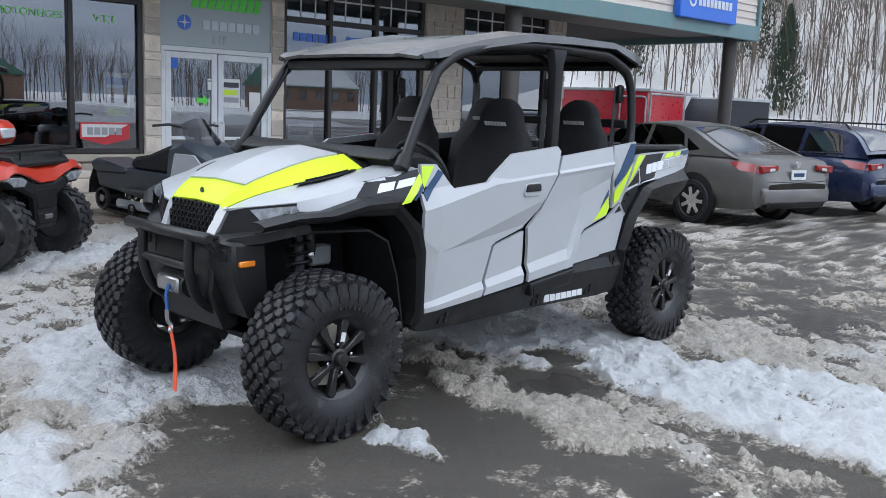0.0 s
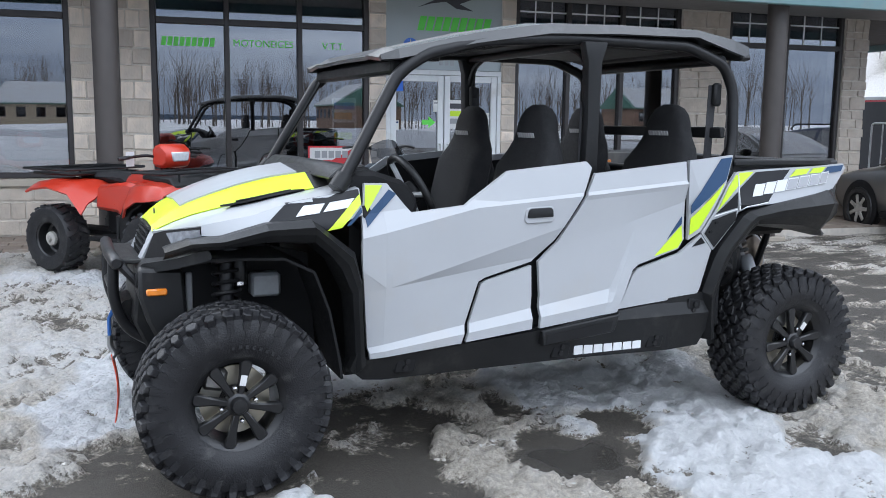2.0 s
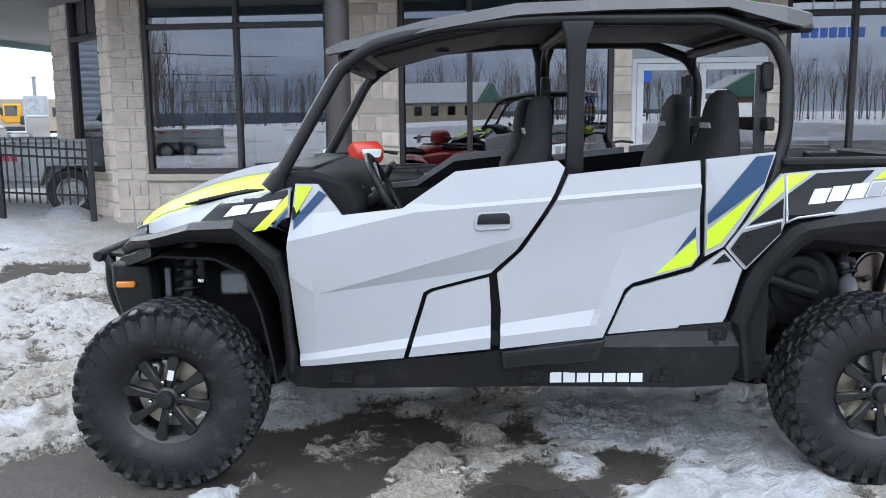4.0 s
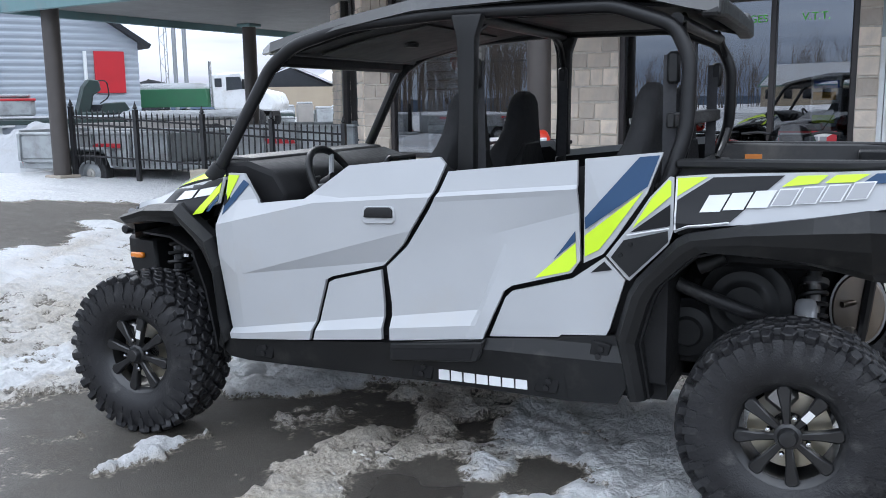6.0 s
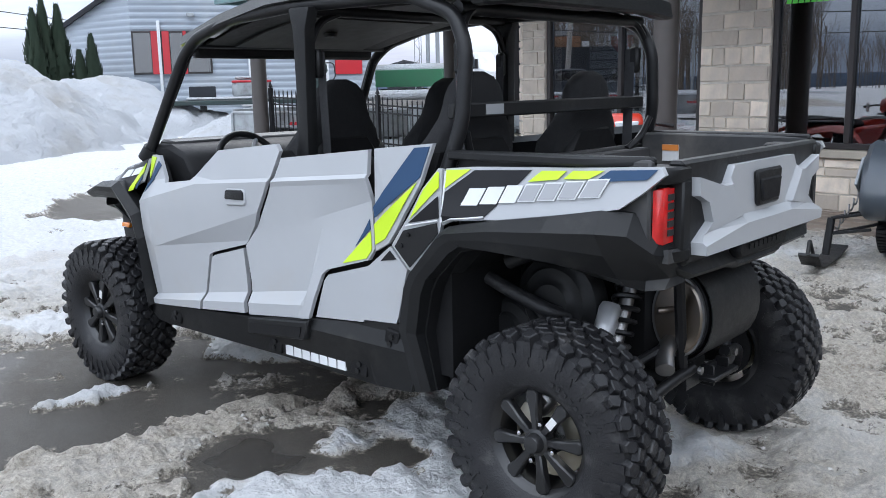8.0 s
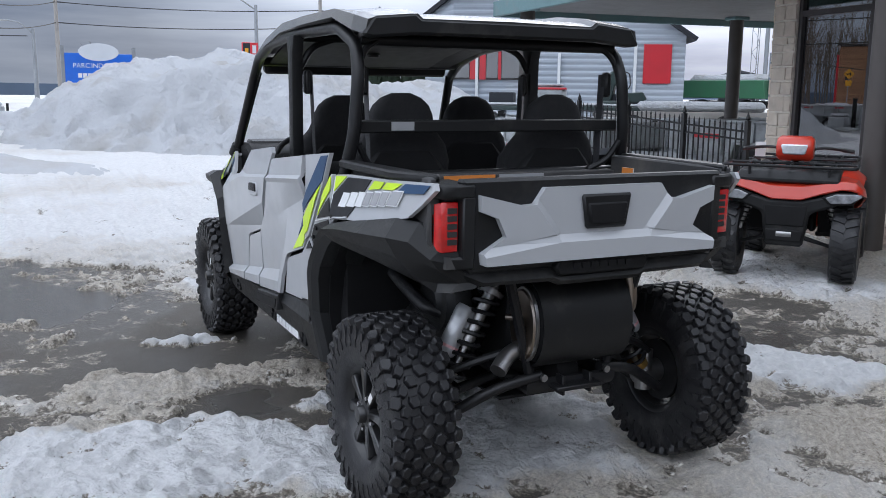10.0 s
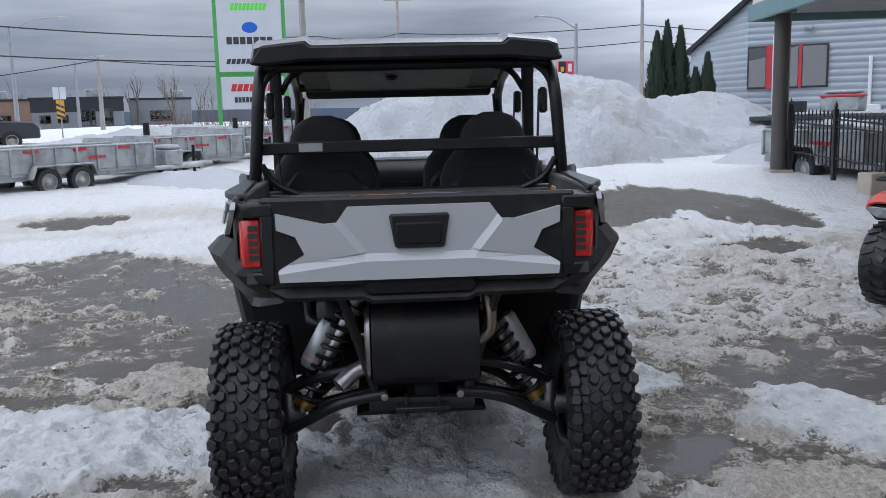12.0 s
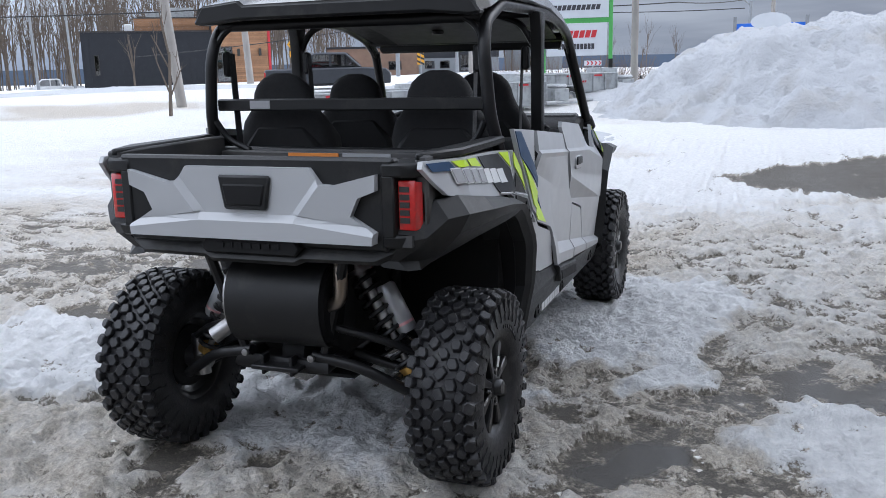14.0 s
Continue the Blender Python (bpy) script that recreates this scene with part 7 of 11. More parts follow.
for s in (-1, 1):
    part("arch_liner", sheet([[(x, s * 0.38, z), (x, s * yo, z)] for x, z, yo in ((0.905, 0.42, 0.69), (0.872, 0.63, 0.71), (0.917, 0.79, 0.72), (0.947, 0.845, 0.72), (1.047, 0.945, 0.72), (1.20, 0.985, 0.70), (1.42, 0.985, 0.68), (1.60, 0.955, 0.64), (1.68, 0.93, 0.56))], None, 0.008), M["plastic_deep"], utv)
    arm = bmesh.new()
    tube(bend([(1.60, s * 0.13, 0.50), (1.58, s * 0.30, 0.47), (1.48, s * 0.52, 0.33)], 0.12), 0.021, arm, 10)
    tube(bend([(1.14, s * 0.15, 0.48), (1.18, s * 0.32, 0.46), (1.32, s * 0.52, 0.33)], 0.12), 0.021, arm, 10)
    tube([(1.50, s * 0.42, 0.40), (1.26, s * 0.42, 0.40)], 0.016, arm, 8)
    part("lower_arm", arm, M["tube_black"], utv, "curved black suspension arm")
    up = tube(bend([(1.58, s * 0.16, 0.62), (1.50, s * 0.38, 0.55), (1.40, s * 0.53, 0.46)], 0.1), 0.016, None, 8)
    tube([(1.16, s * 0.18, 0.62), (1.36, s * 0.53, 0.46)], 0.016, up, 8)
    part("upper_arm", up, M["tube_black"], utv)
    part("axle_shaft", tube([(1.38, s * 0.10, 0.47), (1.375, s * 0.54, 0.37)], 0.02, None, 10), M["tube_black"], utv)
    kn = tube([(1.40, s * 0.51, 0.30), (1.39, s * 0.52, 0.47)], 0.035, None, 10)
    tube([(1.375, s * 0.49, 0.365), (1.375, s * 0.60, 0.365)], 0.05, kn, 14)
    part("hub_carrier", kn, M["steel"], utv, "bare metal hub carrier")
    shock((1.42, s * 0.22, 0.85), (1.43, s * 0.48, 0.37), utv, 0.046, turns=9, reservoir=(-0.02, s * 0.115, -0.10))
ov = bmesh.new()
prof = [(0.10 * math.cos(a), 0.145 * math.sin(a)) for a in (i * 6.2832 / 28 for i in range(28))]
prism([(1.575 + x, 0.695 + z) for x, z in prof], -0.185, 0.215, ov, 0.012)
muf = part("muffler", ov, M["heat_black"], utv, "black shielded muffler")
part("inlet", tube([(1.52, -0.24, 0.715), (1.57, -0.19, 0.72)], 0.012, None, 10), M["steel_burnt"], muf)
part("end_cap", prism([(1.575 + x * 0.90, 0.695 + z * 0.92) for x, z in prof], -0.206, -0.183, None, 0.006), M["steel_burnt"], muf, "heat-stained steel end cap")
part("clamp", prism([(1.575 + x * 0.98, 0.695 + z * 0.98) for x, z in prof], -0.1995, -0.187), M["steel"], muf)
tp = tube(bend([(1.55, -0.19, 0.60), (1.555, -0.25, 0.58), (1.59, -0.31, 0.535)], 0.04), 0.032, None, 16)
part("tail_pipe", tp, M["steel"], muf, "grey steel tail pipe")
part("header_pipe", tube(bend([(1.56, 0.25, 0.91), (1.60, 0.26, 0.84), (1.61, 0.26, 0.72), (1.60, 0.19, 0.69)], 0.06), 0.026, None, 14), M["steel_burnt"], muf, "heat-stained exhaust pipe")
part("heat_shield", sheet([[(1.575 + 0.118 * math.cos(a), y, 0.695 + 0.163 * math.sin(a)) for y in (-0.18, 0.21)] for a in (-1.5 + i * 0.25 for i in range(13))], None, 0.004), M["plastic_black"], muf)
part("skid_plate", span(-1.5, 1.5, -0.25, 0.25, 0.385, 0.40, None, 0.004), M["plastic_deep"], utv)


# wheels: the outer face looks to -y
def tyre_mesh():
    return lathe([(0.178, -0.095), (0.192, -0.112), (0.245, -0.126), (0.295, -0.126), (0.332, -0.115), (0.347, -0.085), (0.351, 0.0), (0.347, 0.085), (0.332, 0.115), (0.295, 0.126), (0.245, 0.126), (0.192, 0.112), (0.178, 0.095)], None, 72, "y", (0, 0, 0), True)


def tread_mesh():
    """The lugs: three interlocking rows of slanted six-sided blocks, hooked blocks on the shoulders, ribs down the side wall."""
    bm, n, rng = bmesh.new(), 32, random.Random(2)

    def lug(y, a, length, width, skew, r0, r1, tilt=0.0):
        blk, half = bmesh.new(), []
        for k, (u, v) in enumerate(((-0.5, -0.22), (-0.20, -0.5), (0.34, -0.46), (0.5, 0.20), (0.20, 0.5), (-0.34, 0.46))):
            half.append((u * length + rng.uniform(-0.002, 0.002), v * width + rng.uniform(-0.002, 0.002)))
        low = [blk.verts.new((p * 1.12, q * 1.12, r0)) for p, q in half]
        mid = [blk.verts.new((p, q, r1 - 0.004)) for p, q in half]
        top = [blk.verts.new((p * 0.84, q * 0.84, r1)) for p, q in half]
        blk.faces.new(top)
        for u, v in ((low, mid), (mid, top)):
            for k in range(6):
                blk.faces.new((u[k], u[(k + 1) % 6], v[(k + 1) % 6], v[k]))
        mat = Matrix.Rotation(-a, 4, "Y") @ Matrix.Translation((0, y, 0.34)) @ Matrix.Rotation(tilt, 4, "X") @ Matrix.Translation((0, 0, -0.34)) @ Matrix.Rotation(radians(skew), 4, "Z")
        bmesh.ops.transform(blk, matrix=mat, verts=blk.verts)
        merge(bm, blk)

    for i in range(n):
        odd = i % 2
        for y, da, length, width, skew in ((0.0, 0.0, 0.050, 0.036, 32 if odd else -32), (-0.040, 0.5, 0.047, 0.038, 24), (0.040, 0.5, 0.047, 0.038, -24), (-0.077, 0.05, 0.044, 0.033, -14), (0.077, 0.05, 0.044, 0.033, 14)):
            lug(y, 2 * math.pi * (i + da) / n, length, width, skew, 0.343, 0.3675)
        for sgn in (-1, 1):
            a = 2 * math.pi * (i + 0.55) / n
            lug(sgn * 0.104, a, 0.050 if odd else 0.040, 0.040, sgn * 8, 0.328, 0.363, sgn * radians(-22))
            for r, l, w, k in ((0.312, 0.048 if odd else 0.032, 0.026, 0), (0.282, 0.030, 0.008, 16 if odd else -16), (0.262, 0.016, 0.007, -24 if odd else 24)):
                blk = bmesh.new()
                bmesh.ops.create_cube(blk, size=1.0, matrix=Matrix.Diagonal((w, 0.014 if r > 0.3 else 0.006, l, 1)))
                bmesh.ops.transform(blk, matrix=Matrix.Rotation(-a, 4, "Y") @ Matrix.Translation((0, sgn * (0.1225 if r > 0.3 else 0.1265), r)) @ Matrix.Rotation(radians(k), 4, "Y"), verts=blk.verts)
                merge(bm, blk)
    return bm


tyre_me = mesh_of(tyre_mesh(), "tyre", M["rubber"], True)
tread_me = mesh_of(tread_mesh(), "tread", M["rubber"])
barrel_me = mesh_of(lathe([(0.196, -0.108), (0.199, -0.1), (0.186, -0.085), (0.172, -0.07), (0.165, 0.09), (0.185, 0.1), (0.196, 0.104), (0.17, 0.1), (0.155, 0.085), (0.158, -0.075), (0.176, -0.095)], None, 56, "y", (0, 0, 0), True), "wheel", M["rim_black"], True)
sp = prism([(0.030, -0.012), (0.10, -0.015), (0.160, -0.024), (0.174, -0.012), (0.174, 0.012), (0.160, 0.024), (0.10, 0.015), (0.030, 0.012)], -0.096, -0.062, None, 0.005, "xz")
spoke_me = mesh_of(sp, "spoke", M["rim_black"], True)
cap_me = mesh_of(lathe([(0.001, -0.128), (0.026, -0.126), (0.031, -0.118), (0.034, -0.10), (0.045, -0.095), (0.05, -0.062), (0.001, -0.07)], None, 28, "y"), "hub_cap", M["rim_black"], True)
nut_me = mesh_of(lathe([(0.001, -0.112), (0.008, -0.110), (0.0105, -0.096), (0.001, -0.09)], None, 6, "y"), "lug_nut", M["chrome"])
disc_bm = lathe([(0.06, -0.005), (0.135, -0.005), (0.135, 0.005), (0.06, 0.005)], None, 40, "y", (0, -0.01, 0), True)
disc_me = mesh_of(disc_bm, "brake_disc", M["disc_steel"])
cal_me = mesh_of(span(-0.14, -0.05, -0.05, 0.03, 0.03, 0.12, None, 0.015), "brake_caliper", M["steel"], True)
back_me = mesh_of(lathe([(0.02, 0.05), (0.13, 0.05), (0.13, 0.07), (0.02, 0.07)], None, 32, "y", (0, 0, 0), True), "back_plate", M["plastic_deep"])
sticker_me = mesh_of(span(-0.012, 0.012, -0.098, -0.0955, 0.075, 0.115), "sticker", M["label_white"])
lettering_bm = bmesh.new()
for i in range(8):
    a = radians(62 + i * 6.5)
    prism([(0.222, -0.006), (0.236, -0.006), (0.236, 0.006), (0.222, 0.006)], -0.1265, -0.1235, lettering_bm)
    lettering_bm.verts.ensure_lookup_table()
    bmesh.ops.transform(lettering_bm, matrix=Matrix.Rotation(-a, 4, "Y"), verts=lettering_bm.verts[-8:])
sidewall_me = mesh_of(lettering_bm, "sidewall_lettering", M["rubber"])
for wx, s, turn in ((-1.375, -1, 12), (1.375, -1, 38), (-1.375, 1, 70), (1.375, 1, 25)):
    wheel = part("wheel", barrel_me, None, utv, "black alloy wheel with knobbly off-road tyre")
    wheel.matrix_basis = pose(wx, -0.65 if s < 0 else 0.672, 0.366, 0, 0, 0 if s < 0 else 180) @ Matrix.Rotation(radians(turn), 4, "Y")
    part("tyre", tyre_me, None, wheel, "black knobbly rubber tyre")
    tagged(part("tread", tread_me, None, wheel, "blocky rubber tread lugs"), kind="stuff")
    for k in range(8):
        part("spoke", spoke_me, None, wheel).matrix_basis = Matrix.Rotation(k * math.pi / 4, 4, "Y")
    part("hub_cap", cap_me, None, wheel)
    for k in range(4):
        part("lug_nut", nut_me, None, wheel, "chrome lug nut").matrix_basis = Matrix.Rotation((k + 0.5) * math.pi / 2 + 0.39, 4, "Y") @ Matrix.Translation((0.066, 0.010, 0))
    part("brake_disc", disc_me, None, wheel, "drilled steel brake disc")
    part("back_plate", back_me, None, wheel)
    part("brake_caliper", cal_me, None, wheel)
    part("sticker", sticker_me, None, wheel, "small white paper sticker")
    part("sidewall_lettering", sidewall_me, None, wheel)

# ---- machines in front of the shop ----
def on_ground(x, y, lift=0.0):
    return float(terrain(x, y)) + lift


def small_wheel(name, parent, at, r, w, side, hub_mat, turn=0.0, lugs=22, rim=0.52):
    """A tyre with cross lugs on a dished rim."""
    t = lathe([(r * rim, -w * 0.42), (r * 0.72, -w * 0.5), (r * 0.9, -w * 0.48), (r * 0.965, -w * 0.34), (r * 0.97, 0), (r * 0.965, w * 0.34), (r * 0.9, w * 0.48), (r * 0.72, w * 0.5), (r * rim, w * 0.42)], None, 40, "y", (0, 0, 0), True)
    lug = bmesh.new()
    for i in range(lugs):
        for y, k, sk in ((-w * 0.2, 0, 22), (w * 0.2, 0.5, -22)):
            blk = bmesh.new()
            bmesh.ops.create_cube(blk, size=1.0, matrix=Matrix.Diagonal((r * 0.13, w * 0.42, r * 0.06, 1)))
            bmesh.ops.transform(blk, matrix=Matrix.Rotation(-6.2832 * (i + k) / lugs, 4, "Y") @ Matrix.Translation((0, y, r * 0.975)) @ Matrix.Rotation(radians(sk), 4, "Z"), verts=blk.verts)
            merge(lug, blk)
    wheel = part(name, lathe([(0.001, w * 0.3), (r * rim, w * 0.3), (r * rim, -w * 0.4), (r * rim * 0.92, -w * 0.36), (r * rim * 0.88, -w * 0.02), (r * rim * 0.74, w * 0.02), (r * rim * 0.68, -w * 0.06), (r * rim * 0.52, -w * 0.10), (r * rim * 0.42, -w * 0.20), (0.001, -w * 0.22)], None, 28, "y"), M[hub_mat], parent)
    part("tyre", t, M["rubber"], wheel, "black rubber tyre")
    if lugs:
        tagged(part("tread", lug, M["rubber"], wheel, "rubber tread lugs"), kind="stuff")
    else:
        lug.free()
    part("hub", lathe([(0.001, -w * 0.42), (r * 0.08, -w * 0.42), (r * 0.10, -w * 0.34), (r * 0.20, -w * 0.31), (r * 0.22, -w * 0.22), (0.001, -w * 0.2)], None, 14, "y"), M["alloy"], wheel)
    wheel.matrix_basis = Matrix.Translation(at) @ Matrix.Rotation(radians(turn + (0 if side < 0 else 180)), 4, "Z")
    return wheel


# quad bike: local x runs forward
atv = thing("quad_bike", "bright orange-red quad bike with black racks and rubber tyres", "quad bike", pose(-1.245, 4.22, on_ground(-1.25, 4.22) + 0.02, 0, 0, -53) @ Matrix.Scale(0.94, 4))
for x, s in ((0.64, -1), (0.64, 1), (-0.64, -1), (-0.64, 1)):
    small_wheel("wheel", atv, (x, s * (0.47 if x > 0 else 0.45), 0.315), 0.315, 0.22 if x > 0 else 0.26, s, "rim_black")
fb = sheet([[(x, sg * yy * wide, zz) for sg, yy, zz in ((-1, 0.60, a - drop), (-1, 0.585, a), (-1, 0.53, b), (-1, 0.44, c), (-1, 0.28, d), (-1, 0.12, e), (1, 0.12, e), (1, 0.28, d), (1, 0.44, c), (1, 0.53, b), (1, 0.585, a), (1, 0.60, a - drop))] for x, a, b, c, d, e, drop, wide in
            ((1.03, 0.785, 0.80, 0.80, 0.755, 0.70, 0.02, 0.94), (0.98, 0.80, 0.85, 0.86, 0.83, 0.80, 0.05, 0.98), (0.80, 0.79, 0.865, 0.885, 0.88, 0.88, 0.06, 1.0), (0.58, 0.78, 0.855, 0.88, 0.88, 0.88, 0.06, 1.0), (0.40, 0.73, 0.83, 0.86, 0.87, 0.87, 0.08, 0.95), (0.29, 0.66, 0.72, 0.78, 0.83, 0.84, 0.10, 0.84), (0.22, 0.52, 0.58, 0.68, 0.80, 0.83, 0.08, 0.66))], None, 0.018)
part("front_body", fb, M["atv_red"], atv, "orange-red front fenders")
rb = sheet([[(x, y, z) for y, z in ((-0.54, zs), (-0.46, zc), (-0.26, zm), (0, zm), (0.26, zm), (0.46, zc), (0.54, zs))] for x, zs, zc, zm in
            ((-0.20, 0.56, 0.66, 0.76), (-0.38, 0.74, 0.83, 0.85), (-0.66, 0.79, 0.86, 0.87), (-0.86, 0.77, 0.83, 0.85), (-0.96, 0.74, 0.79, 0.82))], None, 0.02)
part("rear_body", rb, M["atv_red"], atv, "orange-red rear fenders")
tank = prism([(0.36, 0.84), (0.30, 0.96), (0.05, 0.95), (-0.10, 0.86), (-0.12, 0.78), (0.30, 0.76)], -0.15, 0.15, None, 0.03)
part("tank_cover", tank, M["atv_red"], atv)
part("seat", prism([(0.02, 0.86), (-0.10, 0.92), (-0.55, 0.92), (-0.72, 0.95), (-0.74, 0.86), (-0.05, 0.80)], -0.16, 0.16, None, 0.04), M["fabric_black"], atv, "black vinyl saddle")
part("front_mask", prism([(-0.47, 0.76), (-0.30, 0.73), (-0.13, 0.685), (0.13, 0.685), (0.30, 0.73), (0.47, 0.76), (0.40, 0.66), (0.19, 0.58), (0.15, 0.30), (-0.15, 0.30), (-0.19, 0.58), (-0.40, 0.66)], 0.90, 1.0, None, 0.02, "yz"), M["plastic_black"], atv, "black front mask and bumper")
part("mask_grille", prism([(-0.17, 0.64), (0.17, 0.64), (0.15, 0.47), (-0.15, 0.47)], 0.985, 1.012, None, 0.008, "yz"), M["plastic_deep"], atv, "dark radiator grille")
part("lower_guard", prism([(-0.15, 0.44), (0.15, 0.44), (0.14, 0.34), (-0.14, 0.34)], 0.99, 1.02, None, 0.01, "yz"), M["plastic_deep"], atv)
for s in (-1, 1):
    hl = part("headlight", prism([(s * 0.27, 0.725), (s * 0.36, 0.765), (s * 0.56, 0.775), (s * 0.57, 0.74), (s * 0.50, 0.665), (s * 0.33, 0.66)], 0.84, 1.01, None, 0.012, "yz"), M["plastic_deep"], atv, "dark headlight housing")
    part("lens", prism([(s * 0.30, 0.722), (s * 0.38, 0.755), (s * 0.565, 0.765), (s * 0.575, 0.74), (s * 0.49, 0.685), (s * 0.345, 0.675)], 0.87, 1.022, None, 0.006, "yz"), M["lens_clear"], hl, "clear front lamp")
    part("shock", tube([(0.64, s * 0.30, 0.72), (0.65, s * 0.40, 0.40)], 0.03, None, 12), M["steel"], atv, "silver front damper")
    part("bottle", span(0.50, 0.58, s * 0.30, s * 0.36, 0.56, 0.68, None, 0.02), M["frame_white"], atv, "white plastic bottle")
    part("side_reflector", span(0.82, 0.85, s * 0.425, s * 0.435, 0.54, 0.60), M["lens_amber"], atv, "amber side reflector")
    part("inner_fender", prism([(0.86, 0.74), (0.62, 0.80), (0.36, 0.78), (0.24, 0.56), (0.22, 0.36), (0.30, 0.36), (0.40, 0.62), (0.62, 0.72), (0.84, 0.66)], s * 0.22, s * 0.50, None, 0.01), M["plastic_deep"], atv)
    part("footwell", span(-0.22, 0.24, s * 0.20, s * 0.46, 0.32, 0.36, None, 0.01), M["plastic_deep"], atv)
    part("side_panel", prism([(0.28, 0.36), (0.30, 0.74), (-0.22, 0.74), (-0.24, 0.36)], s * 0.14, s * 0.20, None, 0.02), M["plastic_deep"], atv)
    part("leg_panel", prism([(0.36, 0.84), (0.16, 0.86), (-0.20, 0.82), (-0.24, 0.60), (0.06, 0.58), (0.20, 0.40), (0.27, 0.40), (0.30, 0.62)], s * 0.19, s * 0.36, None, 0.03), M["atv_red"], atv, "orange-red leg panel")
    part("toe_guard", span(0.2, 0.26, s * 0.24, s * 0.50, 0.34, 0.58, None, 0.01), M["plastic_black"], atv)
    part("front_arm", tube([(0.62, s * 0.10, 0.36), (0.64, s * 0.38, 0.28)], 0.014, None, 8), M["tube_black"], atv)
    part("front_arm", tube([(0.76, s * 0.10, 0.36), (0.64, s * 0.38, 0.28)], 0.014, None, 8), M["tube_black"], atv)
    part("rear_arm", tube([(-0.64, s * 0.10, 0.34), (-0.64, s * 0.36, 0.30)], 0.02, None, 8), M["tube_black"], atv)
    coil = [Vector((0.64, s * (0.31 + 0.08 * t), 0.70 - 0.28 * t)) + Vector((math.cos(t * 44) * 0.042, math.sin(t * 44) * 0.042, 0)) for t in (i / 70 for i in range(71))]
    part("spring", tube(coil, 0.007, None, 6), M["tube_black"], atv, "black coil spring")


def rack(x0, x1, z, w):
    bm = tube(bend([(x0, -w, z), (x1, -w, z), (x1, w, z), (x0, w, z), (x0, -w, z)], 0.05), 0.013, None, 8)
    for k in range(1, 6):
        y = -w + 2 * w * k / 6
        tube([(x0, y, z), (x1, y, z)], 0.009, bm, 6)
    for y in (-w * 0.6, w * 0.6):
        for x in (x0 * 0.9 + x1 * 0.1, x0 * 0.1 + x1 * 0.9):
            tube([(x, y, z), (x, y, z - 0.08)], 0.011, bm, 6)
    return bm


part("front_rack", rack(0.45, 1.0, 0.965, 0.52), M["tube_black"], atv, "black tube front rack")
part("rack_deck", prism([(0.42, 0.90), (0.44, 0.945), (0.90, 0.925), (1.0, 0.85), (0.96, 0.82), (0.85, 0.87)], -0.40, 0.40, None, 0.015), M["plastic_black"], atv, "black moulded rack deck")
part("rear_rack", rack(-1.06, -0.45, 0.95, 0.46), M["tube_black"], atv, "black tube rear rack")
part("rack_deck", span(-1.04, -0.46, -0.40, 0.40, 0.89, 0.92, None, 0.02), M["plastic_black"], atv)
hbar = tube(bend([(0.24, -0.38, 1.08), (0.30, -0.22, 1.10), (0.33, 0, 1.06), (0.30, 0.22, 1.10), (0.24, 0.38, 1.08)], 0.05), 0.013, None, 8)
tube([(0.33, 0, 1.06), (0.30, 0, 0.90)], 0.03, hbar, 10)
hb = part("handlebar", hbar, M["tube_black"], atv, "black handlebar")
for s in (-1, 1):
    part("grip", tube([(0.245, s * 0.36, 1.082), (0.22, s * 0.46, 1.07)], 0.018, None, 8), M["rubber"], hb)
    part("lever", tube([(0.29, s * 0.28, 1.10), (0.31, s * 0.43, 1.085)], 0.007, None, 6), M["tube_black"], hb)
pod = part("lamp_pod", prism([(0.28, 1.0), (0.28, 1.17), (0.40, 1.21), (0.50, 1.14), (0.49, 1.02), (0.42, 0.98)], -0.15, 0.15, None, 0.03), M["atv_red"], atv, "orange-red handlebar pod")
part("lens", prism([(-0.11, 1.13), (0.11, 1.13), (0.09, 1.045), (-0.09, 1.045)], 0.48, 0.51, None, 0.01, "yz"), M["lens_lamp"], pod, "clear pod headlight")
part("price_tag", span(0.20, 0.205, -0.36, -0.27, 1.0, 1.13), M["label_white"], atv, "white paper tag hung on the bar")
eng = span(-0.35, 0.30, -0.14, 0.14, 0.34, 0.76, None, 0.04)
span(-0.9, 0.9, -0.10, 0.10, 0.30, 0.38, eng, 0.02)
part("engine", eng, M["plastic_deep"], atv)
part("muffler", tube([(-0.55, 0.24, 0.62), (-0.95, 0.24, 0.64)], 0.065, None, 14), M["steel"], atv, "grey steel muffler")
part("winch", tube([(1.0, -0.06, 0.40), (1.0, 0.06, 0.40)], 0.03, None, 10), M["steel"], atv)

# the front overhang is short
for ob in atv.children_recursive:
    if not ob.name.startswith("wheel") and not ob.parent.name.startswith("wheel"):
        for v in ob.data.vertices:
            if v.co.x > 0.5:
                v.co.x = 0.5 + (v.co.x - 0.5) * 0.66

# snowmobile: local x runs forward
sled = thing("snowmobile", "dark grey and black snowmobile with tinted windshield and skis", "snowmobile", pose(1.08, 4.75, on_ground(1.1, 4.7) + 0.03, 0, 0, -84))
part("tunnel", prism([(-1.18, 0.36), (-1.24, 0.52), (-0.6, 0.58), (0.25, 0.56), (0.25, 0.30), (-0.35, 0.27)], -0.19, 0.19, None, 0.015), M["sled_blue"], sled, "dark blue-grey painted tunnel")
loop = bend([(-1.16, 0, 0.10), (0.30, 0, 0.03), (0.52, 0, 0.22), (0.30, 0, 0.36), (-1.10, 0, 0.36), (-1.30, 0, 0.24), (-1.16, 0, 0.10)], 0.13, 6)
